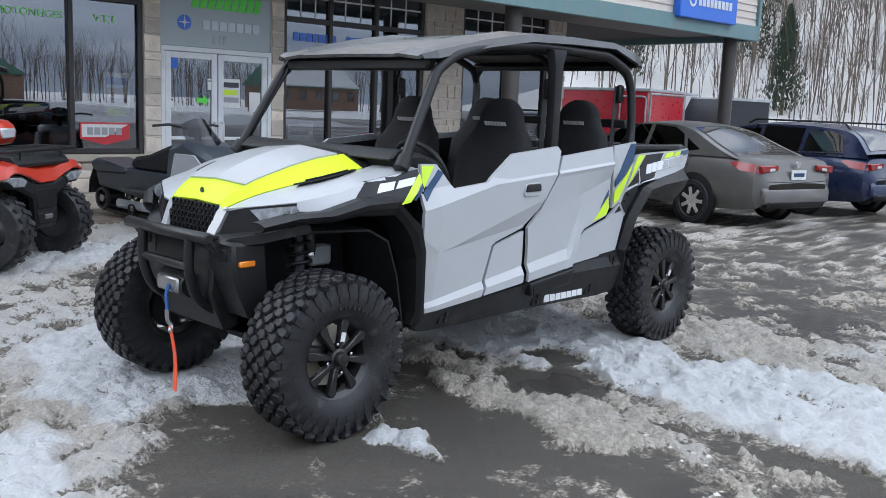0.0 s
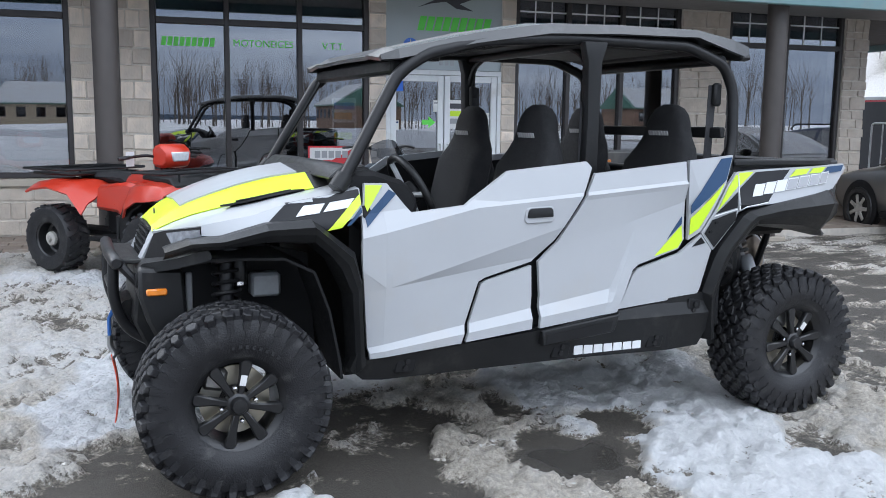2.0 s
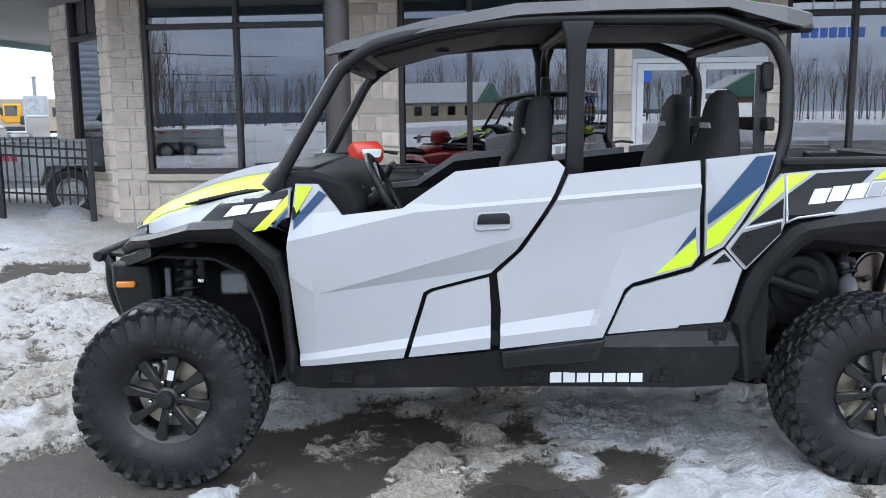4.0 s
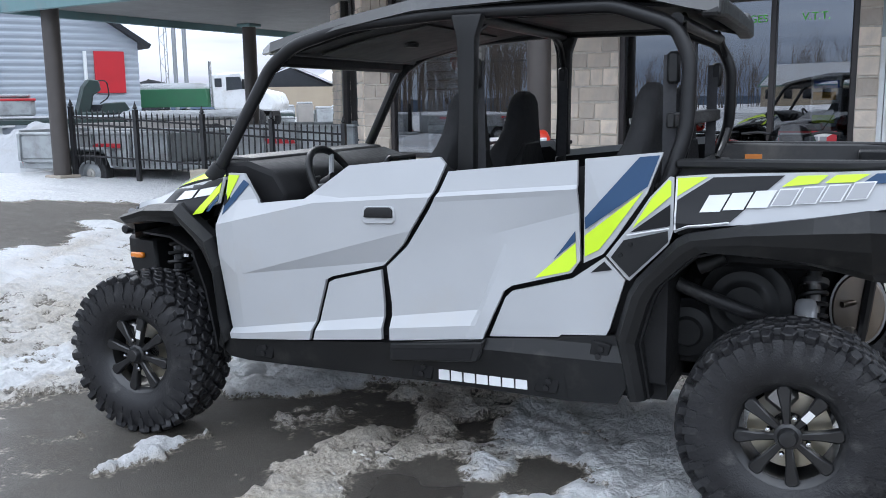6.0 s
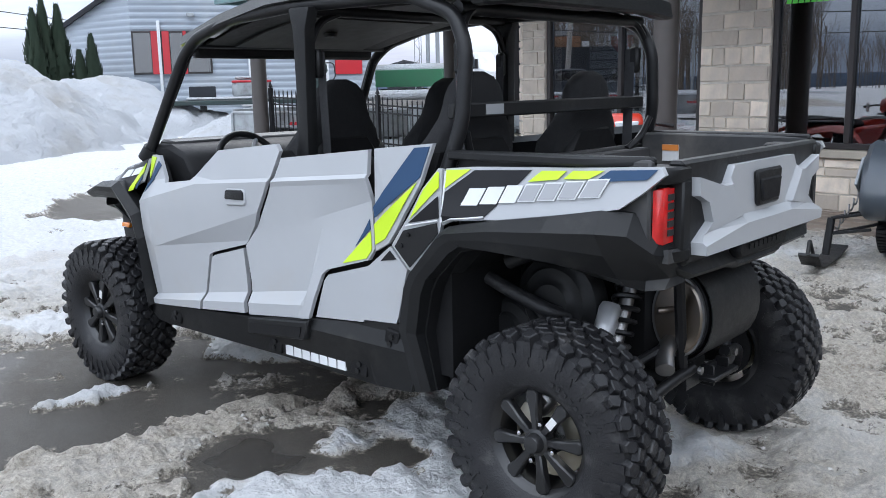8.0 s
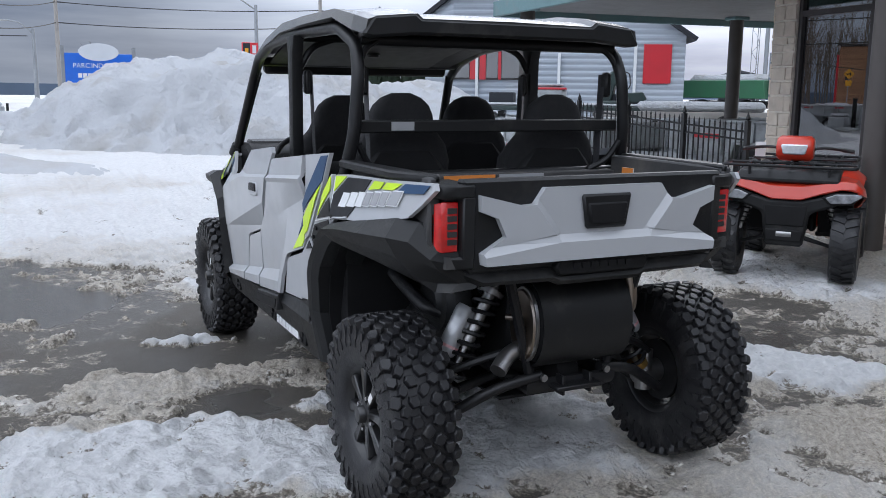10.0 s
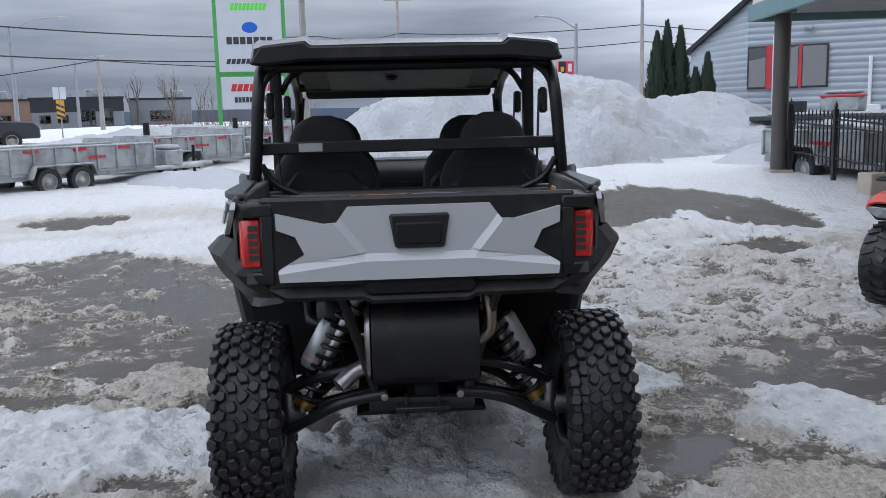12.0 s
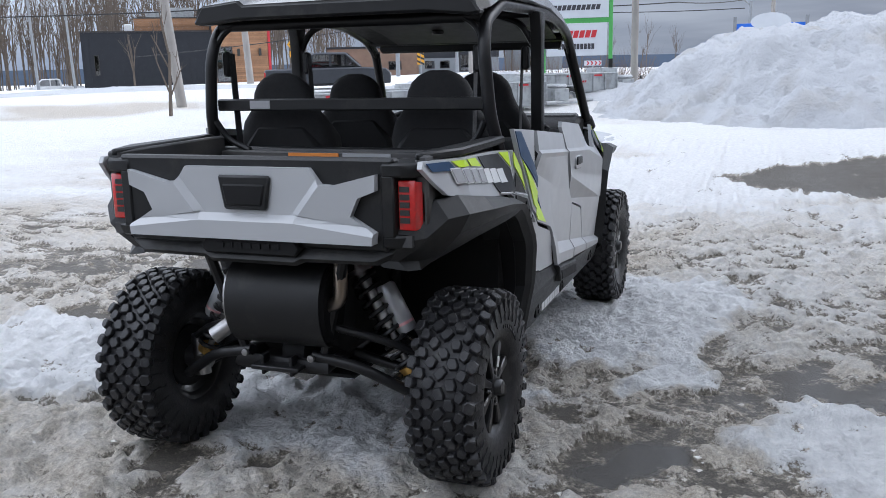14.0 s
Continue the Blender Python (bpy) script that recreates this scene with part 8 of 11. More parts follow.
part("track", sheet([[(p[0], y, p[2]) for y in (-0.18, 0.0, 0.18)] for p in loop], None, 0.02), M["rubber"], sled, "black rubber drive track")
lg = bmesh.new()
for p, q in zip(loop, loop[1:]):
    p, q = Vector(p), Vector(q)
    n = max(1, round((q - p).length / 0.065))
    for i in range(n):
        c = p.lerp(q, (i + 0.5) / n)
        box((0.02, 0.34, 0.03), (0, 0, 0), lg, turn=Matrix.Translation(c) @ Matrix.Rotation(-math.atan2((q - p).z, (q - p).x), 4, "Y"))
tagged(part("track_lugs", lg, M["rubber"], sled), kind="stuff")
for s in (-1, 1):
    part("slide_rail", tube(bend([(-1.05, s * 0.12, 0.14), (0.20, s * 0.12, 0.08), (0.36, s * 0.12, 0.16)], 0.1), 0.018, None, 8), M["plastic_deep"], sled)
    part("rail_snow", box((0.85, 0.05, 0.10), (-0.45, s * 0.165, 0.19), None, 0.03), M["snow"], sled, "snow caked along the rail")
    for wx, wr in ((-1.10, 0.115), (-0.55, 0.06), (-0.10, 0.06)):
        iw = part("idler_wheel", lathe([(wr, -0.02), (wr, 0.02), (wr * 0.78, 0.018), (wr * 0.78, -0.018)], None, 24, "y", (wx, s * 0.19, 0.225 if wr > 0.1 else 0.15), True), M["rubber"], sled, "black idler wheel")
        part("hub", lathe([(0.001, -0.012), (wr * 0.35, -0.014), (wr * 0.35, 0.014), (0.001, 0.012)], None, 14, "y", (wx, s * 0.19, 0.225 if wr > 0.1 else 0.15)), M["steel"], iw)
        if wr > 0.1:
            for k in range(5):
                a = k * 1.2566
                part("spoke", tube([(wx + 0.03 * math.cos(a), s * 0.19, 0.225 + 0.03 * math.sin(a)), (wx + 0.095 * math.cos(a), s * 0.19, 0.225 + 0.095 * math.sin(a))], 0.008, None, 5), M["plastic_deep"], iw)
    part("suspension_arm", tube([(-0.75, s * 0.10, 0.15), (-0.40, s * 0.12, 0.34)], 0.018, None, 8), M["tube_black"], sled)
part("seat", prism([(0.18, 0.66), (0.16, 0.84), (0.02, 0.86), (-0.35, 0.74), (-0.62, 0.70), (-0.66, 0.62), (-0.60, 0.56), (0.1, 0.55)], -0.15, 0.15, None, 0.045), M["fabric_black"], sled, "black saddle")
part("tail", prism([(-0.64, 0.58), (-1.18, 0.66), (-1.30, 0.62), (-1.28, 0.55), (-1.20, 0.50), (-0.64, 0.52)], -0.21, 0.21, None, 0.02), M["sled_blue"], sled)
part("tail_light", span(-1.315, -1.28, -0.12, 0.12, 0.575, 0.625, None, 0.01), M["lens_red"], sled, "red tail lamp")
part("snow_flap", sheet([[(-1.27, y, 0.56), (-1.36, y, 0.40), (-1.38, y, 0.26)] for y in (-0.19, 0, 0.19)], None, 0.012), M["rubber"], sled, "black rubber snow flap")
cowl = prism([(0.10, 0.50), (0.16, 0.86), (0.42, 0.93), (0.78, 0.80), (1.02, 0.58), (0.98, 0.40), (0.55, 0.32), (0.2, 0.34)], -0.27, 0.27, None, 0.05)
for v in cowl.verts:
    if v.co.x > 0.6:
        v.co.y *= 1 - 0.5 * (v.co.x - 0.6)
part("cowl", cowl, M["sled_grey"], sled, "dark grey engine cowl")
for s in (-1, 1):
    part("side_panel", prism([(0.22, 0.52), (0.30, 0.80), (0.62, 0.80), (0.85, 0.62), (0.6, 0.50)], s * 0.265, s * 0.285, None, 0.01), M["sled_pale"], sled, "pale grey side panel")
    ski = sheet([[(x, s * 0.48 - 0.07, z), (x, s * 0.48 + 0.07, z)] for x, z in ((0.25, 0.05), (0.5, 0.015), (0.95, 0.015), (1.12, 0.05), (1.24, 0.14))], None, 0.02)
    sk = part("ski", ski, M["plastic_black"], sled, "black plastic ski")
    part("ski_loop", tube(bend([(1.0, s * 0.48, 0.03), (1.22, s * 0.48, 0.26), (1.25, s * 0.48, 0.15)], 0.05), 0.014, None, 8), M["plastic_black"], sk)
    sus = tube([(0.70, s * 0.48, 0.06), (0.66, s * 0.46, 0.34)], 0.03, None, 10)
    for x, z in ((0.50, 0.36), (0.80, 0.36), (0.50, 0.24), (0.80, 0.24)):
        tube([(x, s * 0.16, z + 0.05), (0.67, s * 0.46, z - 0.02)], 0.012, sus, 6)
    part("front_arm", sus, M["tube_black"], sled)
    coil = [Vector((0.66, s * (0.22 + 0.2 * t), 0.62 - 0.34 * t)) + Vector((math.cos(t * 44) * 0.035, 0, math.sin(t * 44) * 0.035)) for t in (i / 70 for i in range(71))]
    part("spring", tube(coil, 0.006, None, 6), M["steel"], sled, "pale coil spring")
    part("footrest", span(-0.6, 0.2, s * 0.19, s * 0.30, 0.36, 0.38), M["sled_grey"], sled)
part("windshield", sheet([[(0.58 - 0.09 * k * k - 0.24 * h, k * (0.24 - 0.07 * h), 0.85 + 0.30 * h * (1 - 0.25 * k * k)) for k in (-1, -0.7, -0.35, 0, 0.35, 0.7, 1)] for h in (0, 0.35, 0.7, 1)]), M["glass_smoke"], sled, "smoke-tinted windshield")
hbar = tube(bend([(0.12, -0.40, 1.06), (0.20, -0.25, 1.08), (0.25, 0, 1.02), (0.20, 0.25, 1.08), (0.12, 0.40, 1.06)], 0.05), 0.013, None, 8)
tube([(0.25, 0, 1.02), (0.38, 0, 0.85)], 0.03, hbar, 8)
part("handlebar", hbar, M["tube_black"], sled, "black handlebar")
part("gauge_pod", span(0.26, 0.34, -0.10, 0.10, 0.96, 1.06, None, 0.02), M["plastic_black"], sled)


for u, v, turn in ((0.15, 1.5, -150), (4.6, 1.7, -60), (7.3, 1.8, -120)):
    tagged(copy_thing(sled, FACADE @ pose(u, v, 0.13, 0, 0, turn)), "dark snowmobile on the showroom floor behind glass", "snowmobile", "showroom machines")
for u, v, turn in ((-2.5, 1.9, -70), (1.3, 2.6, -110)):
    tagged(copy_thing(atv, FACADE @ pose(u, v, 0.12, 0, 0, turn)), "red quad bike on the showroom floor behind glass", "quad bike", "showroom machines")


# ---- parked cars: local x runs forward, origin under the rear axle ----
def car(name, label, m, paint, wagon, group="parked cars"):
    """A car: lofted body and cabin, glazing set over black sheets that stand in for the unlit inside, wheels, lamps and
    trim.
    """
    c = thing(name, label, "car", m, group)
    hull = [(-1.02, 0.42, 0.62, 0.60), (-1.0, 0.34, 0.80, 0.73), (-0.93, 0.30, 0.93, 0.80), (-0.75, 0.27, 0.965, 0.85), (-0.4, 0.25, 0.975, 0.875), (0.3, 0.24, 0.965, 0.89), (1.5, 0.24, 0.95, 0.89), (2.3, 0.24, 0.94, 0.885),
            (2.9, 0.25, 0.86, 0.87), (3.3, 0.27, 0.78, 0.83), (3.55, 0.32, 0.66, 0.70), (3.62, 0.42, 0.56, 0.5)]
    low, deck, wide = ([(h[0], h[i]) for h in hull] for i in (1, 2, 3))

    def side(x, z):
        """Half width of the body at x and z."""
        w, zt, zl = lerp_table(wide, x), lerp_table(deck, x), lerp_table(low, x)
        if z > 0.68:
            return w * (1 - 0.16 * ((z - 0.68) / max(0.05, zt - 0.68)) ** 2.2)
        return w * (1 - 0.12 * (max(0, 0.5 - z) / max(0.05, 0.5 - zl)) ** 2)

    grid = []
    for i in range(48):
        x = -1.02 + 4.64 * (i / 47)
        zt, zl = lerp_table(deck, x), lerp_table(low, x)
        half = [(0.0, zt + 0.015), (side(x, zt) * 0.6, zt + 0.010), (side(x, zt) * 0.95, zt - 0.004)] + [(side(x, zl + (zt - zl) * k), zl + (zt - zl) * k) for k in (0.93, 0.84, 0.72, 0.6, 0.45, 0.3, 0.15, 0.0)]
        grid.append([(x, -y, z) for y, z in half[::-1]] + [(x, y, z) for y, z in half[1:]])
    bm = sheet(grid)
    bmesh.ops.holes_fill(bm, edges=[e for e in bm.edges if len(e.link_faces) == 1], sides=0)
    part("body", bm, M[paint], c)
    ridge = [(-0.93, 0.95), (-0.80, 1.24), (-0.5, 1.38), (0.2, 1.435), (1.1, 1.44), (1.65, 1.36), (2.1, 1.15), (2.5, 0.94)] if wagon else [(-0.62, 0.96), (-0.15, 1.13), (0.30, 1.33), (0.62, 1.385), (1.1, 1.40), (1.6, 1.35), (2.05, 1.15), (2.48, 0.94)]

    ridge = [(x, sum(lerp_table(ridge, min(ridge[-1][0], max(ridge[0][0], x + d))) for d in (-0.14, -0.07, 0, 0.07, 0.14)) / 5 - 0.04) for x in (ridge[0][0] + (ridge[-1][0] - ridge[0][0]) * i / 30 for i in range(31))]

    def cabin(x, k):
        """The cabin's surface at x; k runs from the left belt line over the roof to the right one."""
        zr, zb = lerp_table(ridge, x), min(lerp_table(ridge, x), 0.94)
        yb, yr = lerp_table(wide, x) * 0.90, 0.80 - 0.20 * (zr - zb) / 0.46
        a = abs(k)
        if a > 0.5:
            t = (1 - a) * 2
            y, z = yb + (yr - yb) * t, zb + (zr - zb) * t
        else:
            t = 1 - a * 2
            y, z = yr * (1 - t), zr + 0.045 * (1 - (1 - t) ** 2) * min(1, (zr - zb) / 0.3 + 0.25)
        return math.copysign(y, k), z

    ks = [-1, -0.9, -0.75, -0.6, -0.5, -0.42, -0.3, -0.15, 0, 0.15, 0.3, 0.42, 0.5, 0.6, 0.75, 0.9, 1]
    x0, x1 = ridge[0][0], ridge[-1][0]
    part("cabin", sheet([[(x, *cabin(x, k)) for k in ks] for x in (x0 + (x1 - x0) * i / 40 for i in range(41))]), M[paint], c)

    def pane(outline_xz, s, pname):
        # a black sheet under the glass paints in the cabin's darkness
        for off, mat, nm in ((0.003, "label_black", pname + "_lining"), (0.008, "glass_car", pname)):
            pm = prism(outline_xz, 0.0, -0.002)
            bmesh.ops.triangulate(pm, faces=[f for f in pm.faces if len(f.verts) > 4])
            slice_grid(pm, xs=np.arange(-0.9, 2.5, 0.15))
            for v in pm.verts:
                zr = lerp_table(ridge, v.co.x)
                t = min(1, max(0, (v.co.z - 0.94) / max(0.05, zr - 0.94)))
                yb, yr = lerp_table(wide, v.co.x) * 0.90, 0.80 - 0.20 * (zr - min(zr, 0.94)) / 0.46
                v.co.y = s * (yb + (yr - yb) * t + off + v.co.y)
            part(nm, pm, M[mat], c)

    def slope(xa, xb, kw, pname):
        # same black sheet for cabin darkness under the sloping glass
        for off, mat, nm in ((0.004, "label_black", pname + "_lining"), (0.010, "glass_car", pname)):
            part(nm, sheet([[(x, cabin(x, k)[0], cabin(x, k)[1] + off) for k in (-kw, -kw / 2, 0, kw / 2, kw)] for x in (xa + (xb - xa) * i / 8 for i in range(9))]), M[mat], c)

    slope(x0 + 0.04, -0.56 if wagon else 0.34, 0.42, "rear_window")
    slope(1.68, 2.36, 0.44, "windscreen")
    for s in (-1, 1):
        pane([(1.10, 0.975), (1.10, 1.33), (1.55, 1.31), (1.75, 1.22), (2.12, 1.0)], s, "front_window")
        if wagon:
            pane([(0.26, 0.985), (0.26, 1.355), (1.02, 1.37), (1.02, 0.975)], s, "rear_door_window")
            pane([(-0.52, 1.02), (-0.42, 1.27), (-0.2, 1.33), (0.18, 1.35), (0.18, 0.99)], s, "side_window")
            part("roof_rail", tube(bend([(-0.5, s * 0.60, 1.36), (-0.4, s * 0.60, 1.46), (1.25, s * 0.60, 1.47), (1.4, s * 0.60, 1.40)], 0.05), 0.016, None, 6), M["plastic_black"], c)
            part("window_trim", tube([(-0.55, s * 0.775, 1.0), (0.2, s * 0.80, 0.975), (2.2, s * 0.795, 0.965)], 0.010, None, 6), M["chrome"], c, "chrome window trim")
        else:
            pane([(0.30, 0.985), (0.42, 1.22), (0.62, 1.31), (1.02, 1.335), (1.02, 0.975)], s, "rear_door_window")
            pane([(0.04, 1.02), (0.33, 1.17), (0.25, 0.99)], s, "side_window")
        lamp = prism([(-0.99, 0.76), (-0.95, 0.87), (-0.62, 0.905), (-0.52, 0.885), (-0.72, 0.79)], 0.0, -0.03)
        slice_grid(lamp, xs=(-0.9, -0.8, -0.7, -0.6))
        for v in lamp.verts:
            v.co.y = s * (side(v.co.x, v.co.z) + 0.010 + v.co.y)
        tail = part("tail_lamp", lamp, M["lens_car"], c, "red wrap-around tail lamp")
        part("lamp_inner", prism([(s * 0.42, 0.80), (s * 0.74, 0.765), (s * 0.76, 0.865), (s * 0.42, 0.875)], -1.012, -0.94, None, 0.012, "yz"), M["lens_car"], tail)
        part("reversing_lamp", prism([(s * 0.50, 0.80), (s * 0.60, 0.79), (s * 0.60, 0.83), (s * 0.50, 0.835)], -1.018, -1.01, None, 0.003, "yz"), M["lens_lamp"], tail)
        part("mirror", box((0.12, 0.18, 0.12), (1.98, s * 0.94, 1.0), None, 0.03), M[paint], c)
        part("head_lamp", prism([(3.5, 0.58), (3.38, 0.68), (3.0, 0.76), (3.05, 0.64)], s * 0.50, s * 0.82, None, 0.02), M["lens_lamp"], c)
        for dx in (0.30, 1.20):
            part("door_handle", span(dx, dx + 0.18, s * 0.865, s * 0.895, 0.83, 0.86, None, 0.01), M[paint], c)
        for dx in (0.16, 1.06, 2.05):
            part("door_gap", tube([(dx, s * (side(dx, z) + 0.001), z) for z in (0.36, 0.5, 0.68, 0.8, 0.92)], 0.005, None, 5), M["plastic_deep"], c)
        part("sill", span(0.40, 2.28, s * 0.78, s * 0.875, 0.22, 0.32, None, 0.02), M["plastic_deep"], c)
        for wx in (0.0, 2.68):
            part("wheel_arch", lathe([(0.001, 0.0), (0.36, 0.0), (0.375, -0.01), (0.36, -0.03), (0.001, -0.03)], None, 36, "y", (wx, s * 0.897 + (0.03 if s < 0 else 0.0), 0.335)), M["plastic_deep"], c)
            wl = small_wheel("wheel", c, (wx, s * 0.815, 0.315), 0.315, 0.20, s, "alloy", 0, 0, 0.68)
            part("cover_ring", lathe([(0.178, -0.068), (0.21, -0.072), (0.212, -0.06), (0.178, -0.06)], None, 36, "y", (0, 0, 0), True), M["alloy"], wl, "silver wheel cover rim")
            part("cover_centre", lathe([(0.001, -0.09), (0.06, -0.088), (0.115, -0.078), (0.12, -0.066), (0.001, -0.064)], None, 28, "y"), M["alloy"], wl, "silver wheel cover centre")
            for k in range(7):
                sp_ = box((0.13, 0.02, 0.05), (0.125, -0.088, 0), None, 0.006)
                bmesh.ops.rotate(sp_, verts=sp_.verts, cent=(0, 0, 0), matrix=Matrix.Rotation(k * 6.2832 / 7, 3, "Y"))
                part("cover_spoke", sp_, M["alloy"], wl, "silver wheel cover spoke")
    part("bumper", prism([(-1.03, 0.36), (-1.035, 0.56), (-0.95, 0.60), (-0.86, 0.36)], -0.70, 0.70, None, 0.03), M[paint], c)
    part("bumper_insert", prism([(-1.02, 0.30), (-1.04, 0.40), (-0.95, 0.40), (-0.90, 0.28)], -0.60, 0.60, None, 0.02), M["plastic_black"], c)
    plate = part("number_plate", span(-1.02, -1.008, -0.15, 0.15, 0.68, 0.81), M["label_white"], c, "white number plate with plain bars")
    part("plate_bars", span(-1.024, -1.02, -0.11, 0.11, 0.72, 0.77), M["decal_blue"], plate)
    part("boot_seam", tube([(-1.006, -0.62, 0.66), (-1.022, 0, 0.64), (-1.006, 0.62, 0.66)], 0.005, None, 5), M["plastic_deep"], c)
    part("badge", lathe([(0.001, 0), (0.045, 0), (0.045, 0.012), (0.001, 0.012)], None, 16, "x", (-1.0, 0, 0.88)), M["chrome"], c)
    return c


car("sedan", "muddy grey four-door sedan parked on wet asphalt", pose(8.45, 2.15, 0, 0, 0, 76), "paint_sedan", False)
car("estate_car", "dark navy estate car with roof rails, parked", pose(11.35, 1.75, 0, 0, 0, 76), "paint_wagon", True)


def box_trailer(label, m, paint, length, height, nose):
    """An enclosed cargo trailer."""
    t = thing("cargo_trailer", label, "trailer", m, "cargo trailers")
    part("body", prism([(0, 0.45), (0, height), (length, height), (length + nose, height - 0.35), (length + nose, 0.45)], -1.0, 1.0, None, 0.04), M[paint], t)
    part("roof_trim", span(-0.02, length, -1.02, 1.02, height - 0.05, height + 0.02, None, 0.01), M["galvanised"], t)
    part("side_door", span(length * 0.62, length * 0.82, -1.012, -1.0, 0.55, height - 0.2, None, 0.004), M[paint], t)
    part("door_trim", tube([(length * 0.62, -1.015, 0.55), (length * 0.62, -1.015, height - 0.2), (length * 0.82, -1.015, height - 0.2), (length * 0.82, -1.015, 0.55)], 0.02, None, 6), M["galvanised"], t)
    for x in (length * 0.35, length * 0.5):
        for s in (-1, 1):
            small_wheel("wheel", t, (x, s * 0.95, 0.33), 0.33, 0.2, s, "galvanised", 0, 0)
    part("fender", prism([(length * 0.22, 0.45), (length * 0.26, 0.72), (length * 0.58, 0.72), (length * 0.63, 0.45)], -1.1, -0.98, None, 0.02), M["galvanised"], t)
    part("drawbar", tube([(length + nose, 0, 0.42), (length + nose + 1.0, 0, 0.42)], 0.05, None, 8), M["tube_black"], t)
    part("rear_frame", tube([(-0.01, -0.95, 0.5), (-0.01, -0.95, height - 0.1), (-0.01, 0.95, height - 0.1), (-0.01, 0.95, 0.5)], 0.03, None, 6), M["galvanised"], t)
    return t


rt = box_trailer("dark red enclosed cargo trailer parked beyond the canopy", pose(15.64, 7.43, on_ground(15.6, 7.4), 0, 0, 95), "trailer_red", 3.4, 2.05, 0.4)
part("black_corner", prism([(2.02, 0.5), (2.56, 1.96), (3.36, 1.96), (3.36, 0.5)], 1.001, 1.006), M["clad_dark"], rt, "black raked corner panel", smooth=False)
part("stripe", prism([(1.93, 0.5), (2.47, 1.96), (2.55, 1.96), (2.01, 0.5)], 1.001, 1.006), M["galvanised"], rt, "grey diagonal stripe", smooth=False)
part("door_outline", tube(bend([(0.06, 1.015, 0.55), (0.06, 1.015, 1.88), (0.72, 1.015, 1.88), (0.72, 1.015, 0.55), (0.06, 1.015, 0.55)], 0.10), 0.022, None, 6), M["galvanised"], rt, "rounded aluminium door outline")
part("door_latch", span(0.62, 0.70, 1.0, 1.04, 1.05, 1.13, None, 0.008), M["galvanised"], rt)
rk = thing("steel_rack", "upright galvanised tube rack standing by the trailer", "rack", pose(13.5, 9.03, on_ground(13.5, 9.03), 0, 0, 90))
part("outer_tube", tube(bend([(-0.40, 0, 0), (-0.40, 0, 1.5), (0.40, 0, 1.5), (0.40, 0, 0)], 0.08), 0.02, None, 8), M["galvanised"], rk)
for x in (-0.13, 0.13):
    part("upright", tube([(x, 0, 0), (x, 0, 1.49)], 0.014, None, 6), M["galvanised"], rk)
part("rail", tube([(-0.4, 0, 0.5), (0.4, 0, 0.5)], 0.014, None, 6), M["galvanised"], rk)
box_trailer("black enclosed cargo trailer parked in the snow", pose(19.2, 7.3, on_ground(19.2, 7.3), 0, 0, 165), "clad_dark", 1.5, 1.95, 0.2)
box_trailer("white enclosed cargo trailer behind the others", pose(18.3, 8.9, on_ground(18.3, 8.9), 0, 0, 165), "truck_white", 1.2, 2.05, 0.1)


# ---- fence, block and utility trailers to the west ----
fence = thing("fence", "black metal picket fence with pointed finials", "fence")
FA, FB = Vector((-8.95, 6.32, 0)), Vector((-4.75, 7.05, 0))
for i in range(5):
    p = FA.lerp(FB, i / 4)
    g = on_ground(p.x, p.y)
    pb = span(-0.03, 0.03, -0.03, 0.03, 0, 1.06)
    lathe([(0.001, 1.18), (0.02, 1.12), (0.035, 1.08), (0.001, 1.05)], pb, 8, "z")
    part("post", pb, M["fence_black"], fence).location = (p.x, p.y, g)
picket_bm = span(-0.008, 0.008, -0.008, 0.008, 0.22, 0.98)
lathe([(0.001, 1.04), (0.014, 0.99), (0.001, 0.97)], picket_bm, 6, "z")
picket = mesh_of(picket_bm, "picket", M["fence_black"])
for i in range(1, 48):
    if i % 12:
        p = FA.lerp(FB, i / 48)
        part("picket", picket, None, fence).location = (p.x, p.y, on_ground(p.x, p.y))
for h in (0.34, 0.80, 0.91):
    pts = []
    for i in range(13):
        p = FA.lerp(FB, i / 12)
        pts.append((p.x, p.y, on_ground(p.x, p.y) + h))
    part("rail", tube(pts, 0.014, None, 6), M["fence_black"], fence)
blk = thing("concrete_block", "weathered tan concrete block by the fence", "block", pose(-6.65, 6.40, on_ground(-6.65, 6.4), 0, 0, 8))
part("block", box((0.28, 0.28, 0.32), (0, 0, 0.15), None, 0.015), M["concrete"], blk)


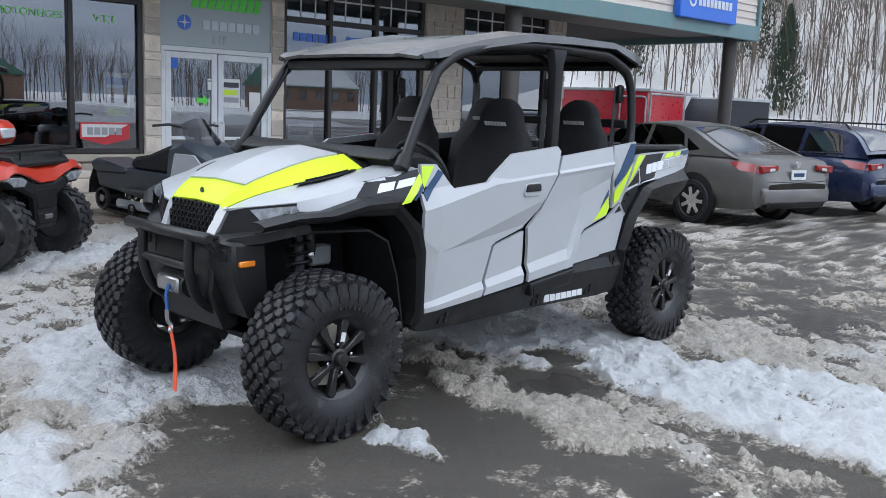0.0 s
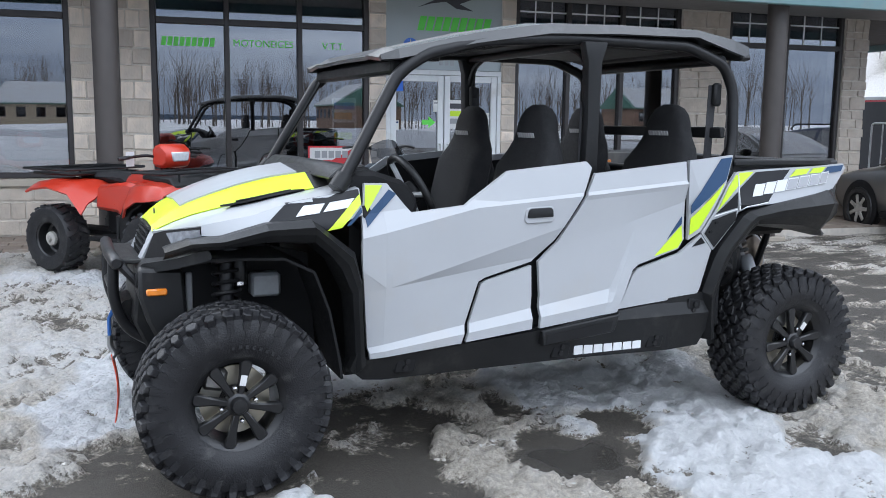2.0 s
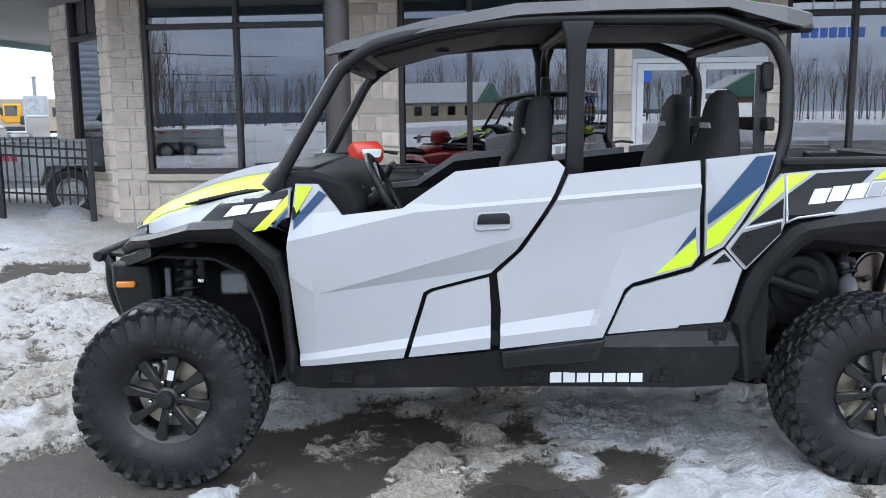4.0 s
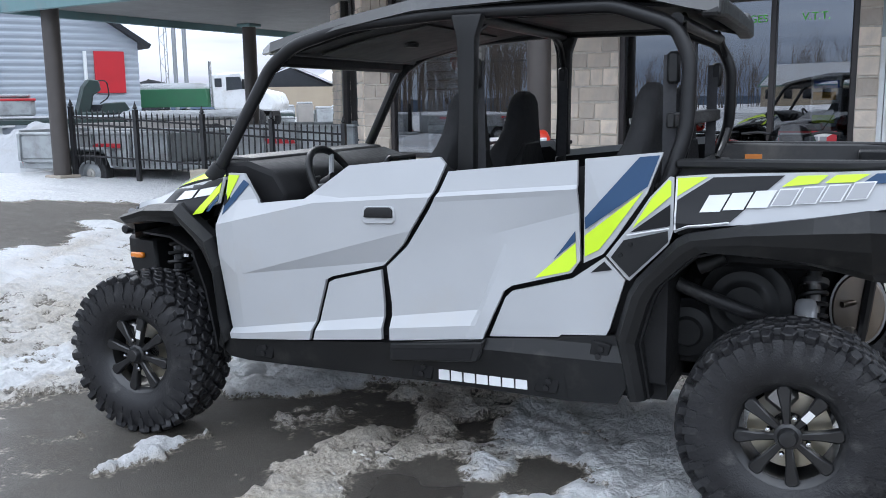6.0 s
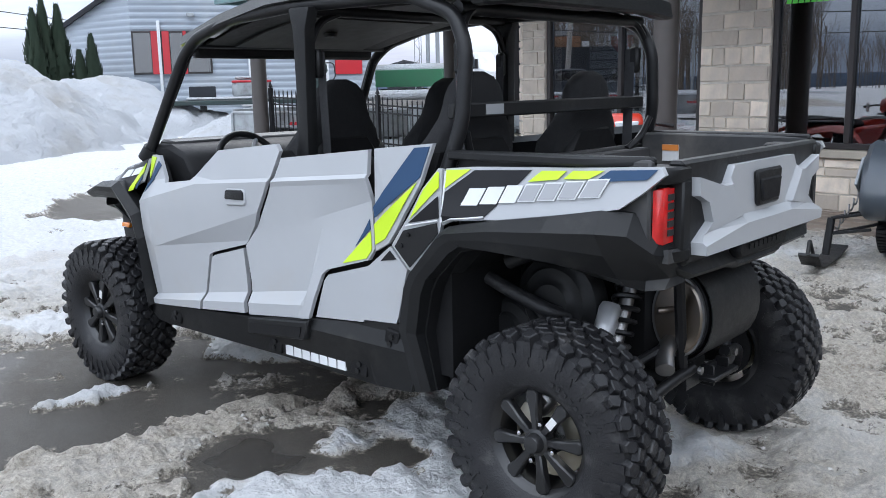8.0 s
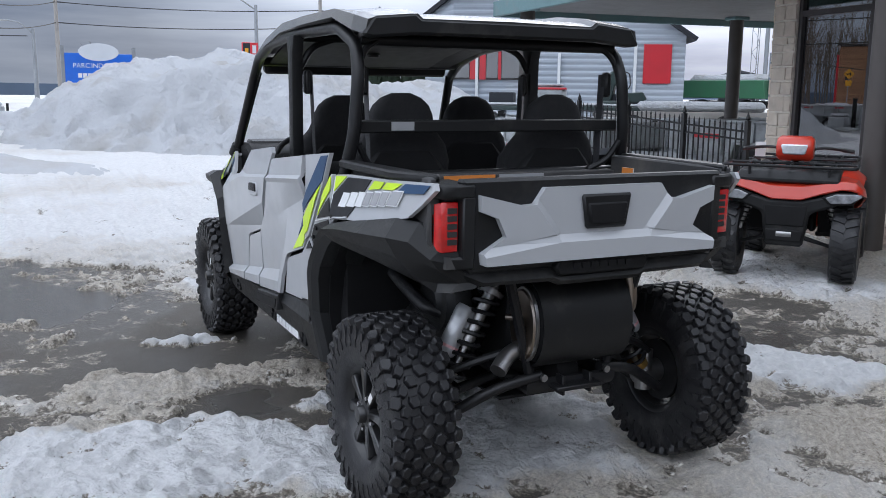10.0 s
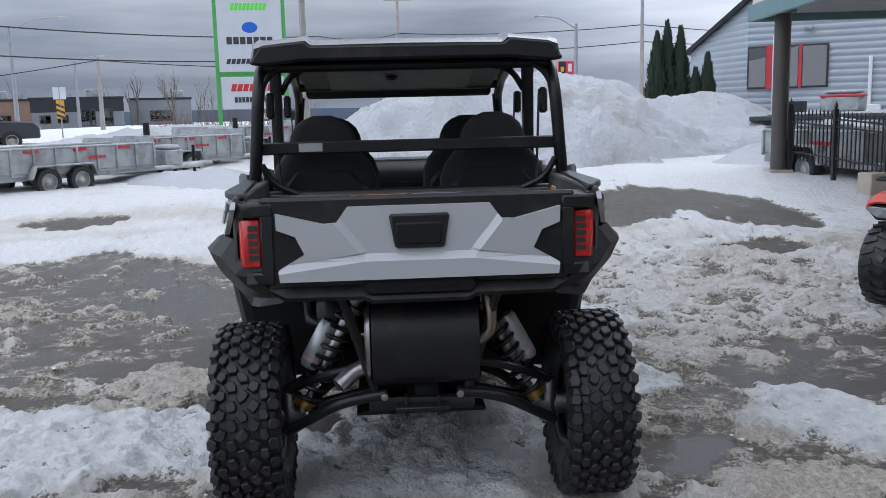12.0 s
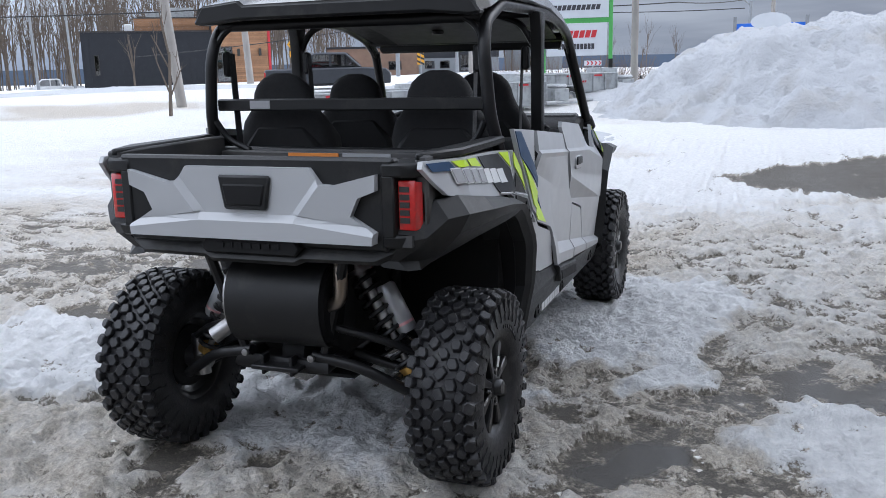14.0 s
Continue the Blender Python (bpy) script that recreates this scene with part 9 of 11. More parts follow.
def utility_trailer(label, m, length, wheels, side_h=0.5, boxes=False, name="utility_trailer", draw=1.2):
    """An open galvanised trailer with ribbed sides."""
    t = thing(name, label, "trailer", m, "open trailers")
    part("deck", span(0, length, -0.85, 0.85, 0.48, 0.54), M["galvanised"], t)
    for s in (-1, 1):
        part("side", span(0, length, s * 0.83, s * 0.87, 0.54, 0.54 + side_h, None, 0.01), M["galvanised"], t)
        n = int(length / 0.55)
        for i in range(n + 1):
            part("rib", span(i * length / n - 0.025, i * length / n + 0.025, s * 0.87, s * 0.91, 0.5, 0.56 + side_h, None, 0.006), M["galvanised"], t)
        part("top_rail", tube([(0, s * 0.86, 0.56 + side_h), (length, s * 0.86, 0.56 + side_h)], 0.03, None, 8), M["galvanised"], t)
        part("frame_rail", span(-0.1, length + 0.1, s * 0.70, s * 0.80, 0.38, 0.48, None, 0.008), M["galvanised"], t)
        for wx in wheels:
            small_wheel("wheel", t, (wx, s * 0.95, 0.33), 0.33, 0.2, s, "galvanised", 0, 0, 0.6)
        a, b = min(wheels) - 0.45, max(wheels) + 0.45
        part("mudguard", prism([(a, 0.42), (a + 0.12, 0.72), (b - 0.12, 0.72), (b, 0.42), (b - 0.06, 0.42), (b - 0.16, 0.68), (a + 0.16, 0.68), (a + 0.06, 0.42)], s * 0.88, s * 1.07, None, 0.01), M["galvanised"], t)
        part("brand_bars", bars(5, 0.5, 0.07, 0.3, 0.003, 0.2, None, (length * 0.62, s * 0.915, 0.54 + side_h * 0.55)), M["red_trim"], t, "small red lettering bars", smooth=False)
    part("end_board", span(-0.03, 0.01, -0.85, 0.85, 0.5, 0.62 + side_h, None, 0.008), M["galvanised"], t)
    part("end_board", span(length - 0.01, length + 0.03, -0.85, 0.85, 0.5, 0.56 + side_h, None, 0.008), M["galvanised"], t)
    tg = tube([(length, -0.6, 0.42), (length + draw, 0, 0.42), (length, 0.6, 0.42)], 0.055, None, 8)
    tube([(length + draw - 0.1, 0, 0.42), (length + draw + 0.25, 0, 0.44)], 0.06, tg, 8)
    part("drawbar", tg, M["galvanised"], t)
    part("jack", tube([(length + draw - 0.25, 0.14, 0.12), (length + draw - 0.25, 0.14, 0.95)], 0.045, None, 8), M["tube_black"], t, "black jack stand")
    part("tail_light", span(-0.05, -0.03, -0.80, -0.68, 0.42, 0.48), M["lens_red"], t)
    if boxes:
        bx = part("tool_box", span(length + 0.75, length + 1.35, -0.38, 0.38, 0.46, 0.86, None, 0.02), M["galvanised"], t, "galvanised tool box")
        part("snow_cap", span(length + 0.78, length + 1.32, -0.36, 0.36, 0.862, 1.0, None, 0.06), M["snow"], bx, "snow on the box lid")
        part("lift_cylinder", tube([(length + 0.5, 0, 0.45), (length + 0.5, 0, 1.60)], 0.085, None, 14), M["plastic_black"], t, "black upright lift cylinder")
        part("bulkhead", span(length + 0.03, length + 0.10, -0.80, 0.80, 0.5, 0.74 + side_h, None, 0.01), M["galvanised"], t)
        for k in range(3):
            part("marker_strip", span(length * (0.2 + 0.28 * k), length * (0.2 + 0.28 * k) + 0.35, -0.895, -0.868, 0.46 + side_h, 0.52 + side_h), M["red_trim"], t, "dull red marker strip")
    part("snow_load", span(0.05, length - 0.05, -0.8, 0.8, 0.54, 0.54 + side_h * 0.55, None, 0.05), M["snow"], t, "snow lying in the bed")
    return t


utility_trailer("galvanised utility trailer behind the picket fence", pose(-10.3, 7.3, 0.16, 0, 0, 8), 2.6, (1.35,), 0.36)
utility_trailer("galvanised mesh-sided trailer behind the picket fence", pose(-4.95, 8.75, 0.15, 0, 0, 187), 2.25, (0.45,), 0.44)
for x, y in ((-9.97, -6.72), (-13.5, -5.6), (-17.0, -4.6)):
    utility_trailer("galvanised tandem dump trailer in the snow", pose(x, y, on_ground(x, y) - 0.10, 0, 0, 142) @ Matrix.Scale(0.72, 4), 4.4, (1.35, 2.2), 0.54, True, "dump_trailer", 2.4)




# ---- grey metal building, its yard and the snow pile ----
GA, GB = Vector((-21.4, 7.0, 0)), Vector((-15.8, 15.4, 0))
glen = (GB - GA).length
gyaw = math.degrees(math.atan2(GB.y - GA.y, GB.x - GA.x))
GZ = 0.66
GREY = Matrix.Translation((GA.x, GA.y, GZ)) @ pose(0, 0, 0, 0, 0, gyaw)
gb = thing("metal_building", "blue-grey ribbed metal building with red trimmed window", "building", GREY)


def gable(u):
    return lerp_table([(0, 2.55), (6.9, 4.7), (glen, 2.5)], u)


def folded(u, v):
    """Past the corner window the front turns back."""
    k = max(0.0, 3.55 - u)
    return u + 0.38 * k, v + 0.72 * k


wallm = bmesh.new()
k, pitch = 0.0, 0.17
rows_z = []
zz = 0.0
while zz < 4.7:
    rows_z += [(zz, 0.0), (zz + 0.06, -0.025), (zz + 0.11, -0.025), (zz + 0.15, 0.0)]
    zz += pitch
us = [glen * i / 60 for i in range(61)]
grid = []
for z, v in rows_z:
    grid.append([(*folded(u, v), min(z, gable(u))) for u in us])
part("wall", sheet(grid), M["metal_grey"], gb, smooth=False)
part("wall", span(glen - 0.02, glen, 0, 8, 0, 2.5), M["metal_grey"], gb, smooth=False)
part("wall", span(1.34, 1.36, 2.55, 8, 0, 2.5), M["metal_grey"], gb, smooth=False)
for side_us in ((-0.3, 3.55, 6.9), (6.9, glen + 0.3)):
    def roof_sheet(v0, lift):
        return [[(*folded(u, v0), gable(min(glen, max(0, u))) + lift - (0.12 if u < 0 or u > glen else 0.0)) for u in side_us], [(folded(u, 0)[0], 8, gable(min(glen, max(0, u))) + lift) for u in side_us]]
    part("roof", sheet(roof_sheet(-0.3, 0.06), None, 0.12), M["clad_dark"], gb, "dark roof edge")
    part("roof_snow", sheet(roof_sheet(0.3, 0.15), None, 0.08), M["snow"], gb, "snow on the roof")
wx0, wx1 = 3.55, 5.6
win = part("window", span(wx0, wx1, -0.08, -0.04, 1.25, 2.38, None, 0.01), M["frame_dark"], gb, "dark window with red uprights")
for a, b in ((wx0 + 0.05, wx0 + 0.48), (wx0 + 0.98, wx0 + 1.30), (wx0 + 1.42, wx1 - 0.05)):
    part("pane", span(a, b, -0.10, -0.082, 1.3, 2.33), M["glass_car"], win)
for a, b in ((wx0 + 0.50, wx0 + 0.72), (wx0 + 0.78, wx0 + 0.96), (wx0 + 1.32, wx0 + 1.40)):
    part("red_upright", span(a, b, -0.13, -0.085, 1.25, 2.38), M["red_trim"], win, "red metal upright")
part("red_panel", span(8.95, 9.72, -0.08, -0.04, 1.18, 2.26, None, 0.01), M["red_trim"], gb, "plain red wall panel")
part("red_base_trim", span(3.6, 4.4, -0.06, -0.03, 0.0, 0.1), M["red_trim"], gb)
for u, z in ((6.6, 2.0), (8.72, 2.25), (4.25, 2.65)):
    part("downpipe", span(u - 0.04, u + 0.04, -0.14, -0.05, 0.1, z, None, 0.01), M["frame_white"], gb, "pale downpipe")
part("air_unit", span(6.3, 6.9, -0.42, -0.06, 0.35, 0.78, None, 0.03), M["truck_white"], gb, "white air-conditioning unit")
part("wall_lamp", span(5.0, 5.2, -0.2, -0.05, 2.75, 2.85, None, 0.02), M["galvanised"], gb)

def mound(name, label, cx, cy, rx, ry, h, turn, mat, seed, res=70, power=1.3, flat=1.0):
    """A heap of ploughed snow: a lumpy dome resting on the ground."""
    a = radians(turn)
    gxs = np.linspace(-1.25, 1.25, res)
    uu, vv = np.meshgrid(gxs, gxs, indexing="ij")
    lump = fractal(uu * rx, vv * ry, 1.4, 6, seed) - 0.5
    r = np.sqrt(uu ** 2 + vv ** 2) + lump * 0.55
    rise = np.clip((1 - r) * flat, 0, None)
    zz = h * np.where(rise < 1, rise, 1 + 0.18 * (rise - 1)) ** 0.9 * (1 + 0.5 * lump) * power / 1.3
    zz = zz + ((fractal(uu * rx, vv * ry, 0.40, 5, seed + 1) - 0.5) * 0.75 + (fractal(uu * rx, vv * ry, 0.16, 2, seed + 2) - 0.5) * 0.22) * np.clip(zz, 0, 0.5)
    x = cx + uu * rx * math.cos(a) - vv * ry * math.sin(a)
    y = cy + uu * rx * math.sin(a) + vv * ry * math.cos(a)
    z = terrain(x, y) - 0.05 + zz
    t = thing(name, label, "snow pile")
    bm = sheet(list(np.stack([x, y, z], -1).tolist()))
    part("snow_mound", bm, M[mat], t)
    return t


mound("snow_pile", "tall ploughed snow pile with dirty crust", -16.9, 2.9, 5.6, 4.9, 1.55, 8, "snow", 61, 230, flat=2.0)
mound("snow_pile", "low shoulder of ploughed snow beside the building", -17.6, 7.6, 3.8, 3.3, 1.0, 15, "snow", 63, 90, flat=1.8)
mound("snow_bank", "low ploughed snow bank along the street", -19.5, -5.5, 2.6, 6.0, 0.7, 10, "snow", 65)
mound("snow_bank", "low ploughed snow bank along the street", -10.9, -2.9, 1.2, 3.6, 0.30, -42, "snow", 67)
mound("snow_bank", "low ploughed snow bank along the street", -24.0, -20.5, 2.2, 10.0, 0.22, 40, "snow", 69)
mound("snow_bank", "snow bank in front of the yard", -12.4, 8.8, 1.6, 3.2, 0.8, 30, "snow", 71)
mound("snow_bank", "snow heap by the far parking", 14.5, 4.5, 1.4, 2.2, 0.9, 0, "snow", 73)
mound("snow_bank", "small snow heap beside stone corner", -5.2, 7.35, 0.6, 0.4, 0.25, 0, "snow", 75, 30)

# flatbeds, crane and truck in the yard
fl = thing("flatbed_trailer", "green flatbed trailer with snow and wrapped load", "trailer", pose(-15.6, 8.6, on_ground(-15, 9), 0, 0, 55) @ Matrix.Scale(0.74, 4))
part("deck", span(0, 6.5, -1.0, 1.0, 0.78, 0.92, None, 0.02), M["machine_dark"], fl)
part("snow_cover", span(0.5, 6.3, -0.9, 0.9, 0.92, 1.02, None, 0.05), M["snow"], fl, "snow on the deck")
part("axle_group", span(4.2, 5.8, -0.8, 0.8, 0.1, 0.75, None, 0.1), M["plastic_deep"], fl)
part("leg", span(0.9, 1.1, -0.5, 0.5, 0.0, 0.75), M["tube_black"], fl)
part("steel_bin", span(0.6, 1.4, -0.5, 0.5, 0.95, 1.35, None, 0.02), M["clad_dark"], fl, "dark steel bin")
part("steel_bin", span(4.3, 5.5, -0.5, 0.5, 0.95, 1.32, None, 0.02), M["clad_dark"], fl, "dark steel bin")
part("wrapped_load", box((1.2, 0.9, 0.65), (2.5, 0, 1.25), None, 0.15), M["galvanised"], fl, "plastic-wrapped load")
part("load_lid", box((1.0, 0.8, 0.08), (2.5, 0, 1.60), None, 0.03), M["snow"], fl)
part("load_band", box((1.22, 0.92, 0.07), (2.5, 0, 1.48), None, 0.02), M["red_trim"], fl)
cr = thing("loader_crane", "dark green folded loader crane on a truck bed", "crane", pose(-13.4, 11.2, on_ground(-13.5, 11.2), 0, 0, 58) @ Matrix.Scale(0.70, 4))
part("truck_bed", span(-0.6, 5.0, -1.0, 1.0, 0.7, 0.92, None, 0.02), M["pole_wood"], cr)
part("bed_snow", span(0.8, 4.9, -0.9, 0.9, 0.92, 1.25, None, 0.12), M["snow"], cr, "snow heaped on the bed")
part("base", span(-0.35, 0.35, -0.4, 0.4, 0.9, 1.25, None, 0.05), M["machine_dark"], cr)
part("column", prism([(-0.55, 1.0), (-0.25, 2.0), (-0.05, 2.25), (0.25, 2.2), (0.3, 1.9), (0.05, 1.75), (-0.1, 1.0)], -0.2, 0.2, None, 0.04), M["machine_dark"], cr)
part("folded_boom", prism([(0.2, 1.15), (0.35, 1.5), (1.0, 1.55), (1.15, 1.3), (0.9, 1.2)], -0.15, 0.15, None, 0.03), M["machine_dark"], cr)
part("cylinder", tube([(0.0, 0.22, 1.3), (0.15, 0.22, 2.05)], 0.06, None, 10), M["steel"], cr)
part("hose", tube(bend([(0.25, 0.1, 2.2), (0.55, 0.1, 2.2), (0.6, 0.1, 1.7), (0.3, 0.1, 1.5)], 0.15), 0.02, None, 6), M["rubber"], cr)
for s in (-1, 1):
    for x in (0.6, 3.6):
        small_wheel("wheel", cr, (x, s * 0.9, 0.42), 0.42, 0.26, s, "galvanised", 0, 0)
tk = thing("dump_truck", "white and green tipper truck parked in the yard", "truck", pose(-18.7, 19.7, on_ground(-18, 19), 0, 0, 14) @ Matrix.Scale(0.76, 4))
part("cab", prism([(2.6, 0.9), (2.6, 2.35), (3.9, 2.40), (4.2, 1.75), (5.1, 1.55), (5.3, 1.1), (5.2, 0.8)], -0.95, 0.95, None, 0.08), M["truck_white"], tk, "white truck cab")
part("side_window", prism([(3.25, 1.65), (3.25, 2.2), (3.85, 2.2), (4.05, 1.72)], -0.97, -0.94), M["glass_car"], tk)
part("side_window", span(2.75, 3.05, -0.97, -0.94, 1.8, 2.15), M["glass_car"], tk)
part("tipper_body", prism([(-1.6, 1.0), (-1.7, 1.75), (2.4, 1.75), (2.5, 1.0)], -1.1, 1.1, None, 0.03), M["truck_green"], tk, "green tipper body")
part("snow_load", box((3.6, 1.8, 0.5), (0.4, 0, 1.75), None, 0.2), M["snow"], tk, "snow in the tipper body")
part("stack", tube([(2.5, -0.8, 1.0), (2.5, -0.8, 2.85)], 0.07, None, 10), M["chrome"], tk)
part("mirror", span(4.0, 4.1, -1.15, -1.0, 1.7, 2.1, None, 0.02), M["plastic_black"], tk)
part("chassis", span(-1.6, 5.0, -0.45, 0.45, 0.6, 0.9), M["tube_black"], tk)
for s in (-1, 1):
    for x in (-0.6, 0.5, 4.4):
        small_wheel("wheel", tk, (x, s * 0.9, 0.48), 0.48, 0.28, s, "truck_white", 0, 0)
shed = thing("shed", "low tan yard building with snow on its pitched roof", "building", pose(-24.8, 36.6, on_ground(-24, 36), 0, 0, 38))
part("wall", span(-2.6, 12, 0, 4, 0, 1.55), M["wall_tan"], shed, smooth=False)
part("gable", prism([(-2.9, 1.5), (0, 2.55), (2.4, 1.5)], 0.4, 6, None, 0.01), M["clad_dark"], shed, smooth=False)
part("roof_snow", prism([(-3.0, 1.56), (-0.1, 2.62), (-0.1, 2.74), (-3.0, 1.66)], 0.5, 6), M["snow"], shed, smooth=False)
part("roof_snow", prism([(0.2, 2.52), (2.5, 1.53), (2.6, 1.62), (0.2, 2.64)], 0.2, 6), M["snow"], shed, smooth=False)
for u in (3.6, 6.2, 8.4):
    part("window", span(u, u + 0.9, -0.04, -0.01, 0.7, 1.15), M["frame_dark"], shed)
for k, (x, y, hgt) in enumerate(((-22.8, 39.4, 2.8), (-22.3, 39.8, 3.0), (-20.8, 40.6, 2.7), (-19.9, 41.2, 2.5), (-18.6, 41.7, 2.9), (-24.2, 26.9, 4.6), (-23.9, 27.2, 4.4))):
    st = thing("chimney_pipe", "thin grey vent pipe behind the yard", "pipe", pose(x, y, on_ground(x, y)), "vent pipes")
    part("pipe", tube([(0, 0, 0), (0, 0, hgt)], 0.09, None, 10), M["pole_metal"], st)
    part("cowl", lathe([(0.09, hgt - 0.1), (0.13, hgt), (0.001, hgt + 0.1)], None, 10, "z"), M["pole_metal"], st)
cn = thing("covered_stack", "dark tarpaulin-covered stack in the yard", "stack", pose(-25.6, 25.7, on_ground(-25, 25), 0, 0, 40))
part("cover", prism([(0, 0), (0, 1.55), (0.8, 1.75), (1.5, 1.6), (1.6, 0)], 0, 1.5, None, 0.08), M["clad_dark"], cn)
part("strap", span(0.7, 0.76, -0.02, 1.52, 0, 1.76), M["webbing"], cn)
yp = thing("pallet_stack", "low stack of snow-dusted pallets and crates", "pallets", pose(-15.5, 21.5, on_ground(-15, 21), 0, 0, 38))
for k in range(6):
    part("crate", span(k * 0.62, k * 0.62 + 0.52, 0, 0.7, 0, 0.45 + 0.16 * (k * 7 % 4), None, 0.02), M["pole_wood" if k % 2 else "galvanised"], yp)
    part("snow_cap", span(k * 0.62 + 0.02, k * 0.62 + 0.5, 0.02, 0.68, 0.452 + 0.16 * (k * 7 % 4), 0.53 + 0.16 * (k * 7 % 4), None, 0.03), M["snow"], yp, "snow on the crate")
tw = thing("lattice_mast", "thin grey lattice radio mast", "mast", pose(-24.5, 26.6, on_ground(-24, 26)) @ Matrix.Scale(0.62, 4))
lm = bmesh.new()
for a in (0, 2.1, 4.2):
    tube([(0.28 * math.cos(a), 0.28 * math.sin(a), 0), (0.28 * math.cos(a), 0.28 * math.sin(a), 13)], 0.03, lm, 5)
for k in range(26):
    a0, a1 = (k % 3) * 2.1, ((k + 1) % 3) * 2.1
    tube([(0.28 * math.cos(a0), 0.28 * math.sin(a0), k * 0.5), (0.28 * math.cos(a1), 0.28 * math.sin(a1), k * 0.5 + 0.5)], 0.015, lm, 4)
part("lattice", lm, M["pole_metal"], tw)
ex = thing("mini_excavator", "small yellow excavator standing in the yard", "excavator", pose(-19.9, 36.2, on_ground(-19.9, 36.2), 0, 0, 200) @ Matrix.Scale(0.72, 4))
part("cab", span(-0.6, 0.4, -0.5, 0.5, 0.7, 1.9, None, 0.08), M["excavator_yellow"], ex)
part("glass", span(0.38, 0.42, -0.4, 0.4, 1.2, 1.8), M["glass_car"], ex)
part("side_glass", span(-0.4, 0.3, 0.49, 0.52, 1.15, 1.78), M["glass_car"], ex)
part("counterweight", span(-1.0, -0.5, -0.55, 0.55, 0.6, 1.15, None, 0.1), M["machine_dark"], ex)
part("tracks", span(-0.9, 0.9, -0.75, 0.75, 0, 0.5, None, 0.15), M["rubber"], ex)
part("boom", tube(bend([(0.4, 0, 0.9), (1.0, 0, 1.5), (1.6, 0, 0.6)], 0.3), 0.10, None, 8), M["excavator_yellow"], ex)

vb = thing("box_body", "grey box van body standing in the yard", "box body", pose(-17.6, 33.6, on_ground(-17.6, 33.6), 0, 0, 25))
part("shell", span(-0.45, 0.5, 0, 2.0, 0.1, 1.75, None, 0.02), M["wall_pale"], vb, smooth=False)
part("door", span(-0.38, 0.43, -0.03, 0.0, 0.2, 1.65, None, 0.01), M["galvanised"], vb, smooth=False)
yrng = random.Random(77)
for k in range(9):
    x, y = -21.5 + k * 0.55 + yrng.uniform(-0.2, 0.2), 28.5 + yrng.uniform(-1.5, 1.5)
    w, h = yrng.uniform(0.5, 1.0), yrng.uniform(0.35, 0.75)
    ct = thing("storage_crate", "snow-capped crate standing in the yard", "crate", pose(x, y, on_ground(x, y), 0, 0, yrng.uniform(0, 60)), "yard crates")
    part("box", span(-w / 2, w / 2, -0.3, 0.3, 0, h, None, 0.03), M[yrng.choice(("galvanised", "wall_pale", "machine_dark"))], ct, smooth=False)
    part("snow_cap", span(-w / 2 + 0.02, w / 2 - 0.02, -0.28, 0.28, h + 0.002, h + 0.12, None, 0.05), M["snow"], ct, "snow on the lid")


# ---- cedars ----
def cedar(x, y, h, r, seed, label="dark green columnar cedar behind snow pile"):
    t = thing("cedar", label, "tree", pose(x, y, on_ground(x, y)), "cedars")
    part("trunk", tube([(0, 0, 0), (0, 0, h * 0.9)], 0.06, None, 6, radii=[0.08, 0.02]), M["bark"], t)
    rng = random.Random(seed)
    vs, fs = [], []
    for i in range(2600):
        z = rng.random() ** 0.8
        a = rng.random() * 6.2832
        rr = r * (1 - z) ** 0.75 * min(1, 0.45 + z * 4) * rng.uniform(0.45, 1.2) * (1.1 + 0.28 * math.sin(3 * a + 17 * z + seed) * math.sin(2 * a - 9 * z))
        c = Vector((rr * math.cos(a), rr * math.sin(a), 0.15 + z * h))
        up = Vector((0.25 * math.cos(a), 0.25 * math.sin(a), 1)) * rng.uniform(0.10, 0.22)
        sd = Vector((-math.sin(a), math.cos(a), rng.uniform(-0.3, 0.3))) * rng.uniform(0.03, 0.06)
        k = len(vs)
        vs += [c - sd, c + sd, c + up]
        fs.append((k, k + 1, k + 2))
    me = bpy.data.meshes.new("crown")
    me.from_pydata(vs, [], fs)
    me.materials.append(M["needles"])
    part("crown", me, None, t)


for k, (x, y, h, r) in enumerate(((-20.0, 7.6, 2.5, 0.36), (-20.2, 7.95, 2.8, 0.38), (-20.1, 8.3, 2.65, 0.36), (-19.7, 8.6, 1.5, 0.26), (-19.6, 8.9, 1.9, 0.28))):
    cedar(x, y, h, r, 80 + k)

for k, (x, y, h, r) in enumerate(((31.5, 18.5, 5.0, 1.1), (34.0, 21.0, 6.0, 1.2), (36.5, 15.0, 5.5, 1.2), (40.0, 24.0, 6.5, 1.3), (33.0, 12.0, 4.2, 0.9))):
    cedar(x, y, h, r, 120 + k, "dull green evergreen among bare hillside trees")

# ---- street side: tall sign, blue sign, poles and wires ----
ts = thing("pylon_sign", "tall white dealer sign with green frame", "sign", pose(-21.4, -3.67, 0.0, 0, 0, 96) @ Matrix.Diagonal((0.9, 0.9, 1.0, 1.0)))
gz = on_ground(-21.4, -3.67)
for u in (-1.05, 1.05):
    part("post", span(u - 0.06, u + 0.06, -0.06, 0.06, gz - 0.2, 5.6, None, 0.01), M["sign_green"], ts, "green square post")
for z in (5.55, 2.72, 2.66):
    part("crossbar", span(-1.0, 1.0, -0.05, 0.05, z - 0.04, z + 0.04), M["sign_green"], ts)
part("upper_panel", span(-0.99, 0.99, -0.08, 0.08, 2.76, 5.5, None, 0.01), M["sign_white"], ts, "white panel with lettering bars")
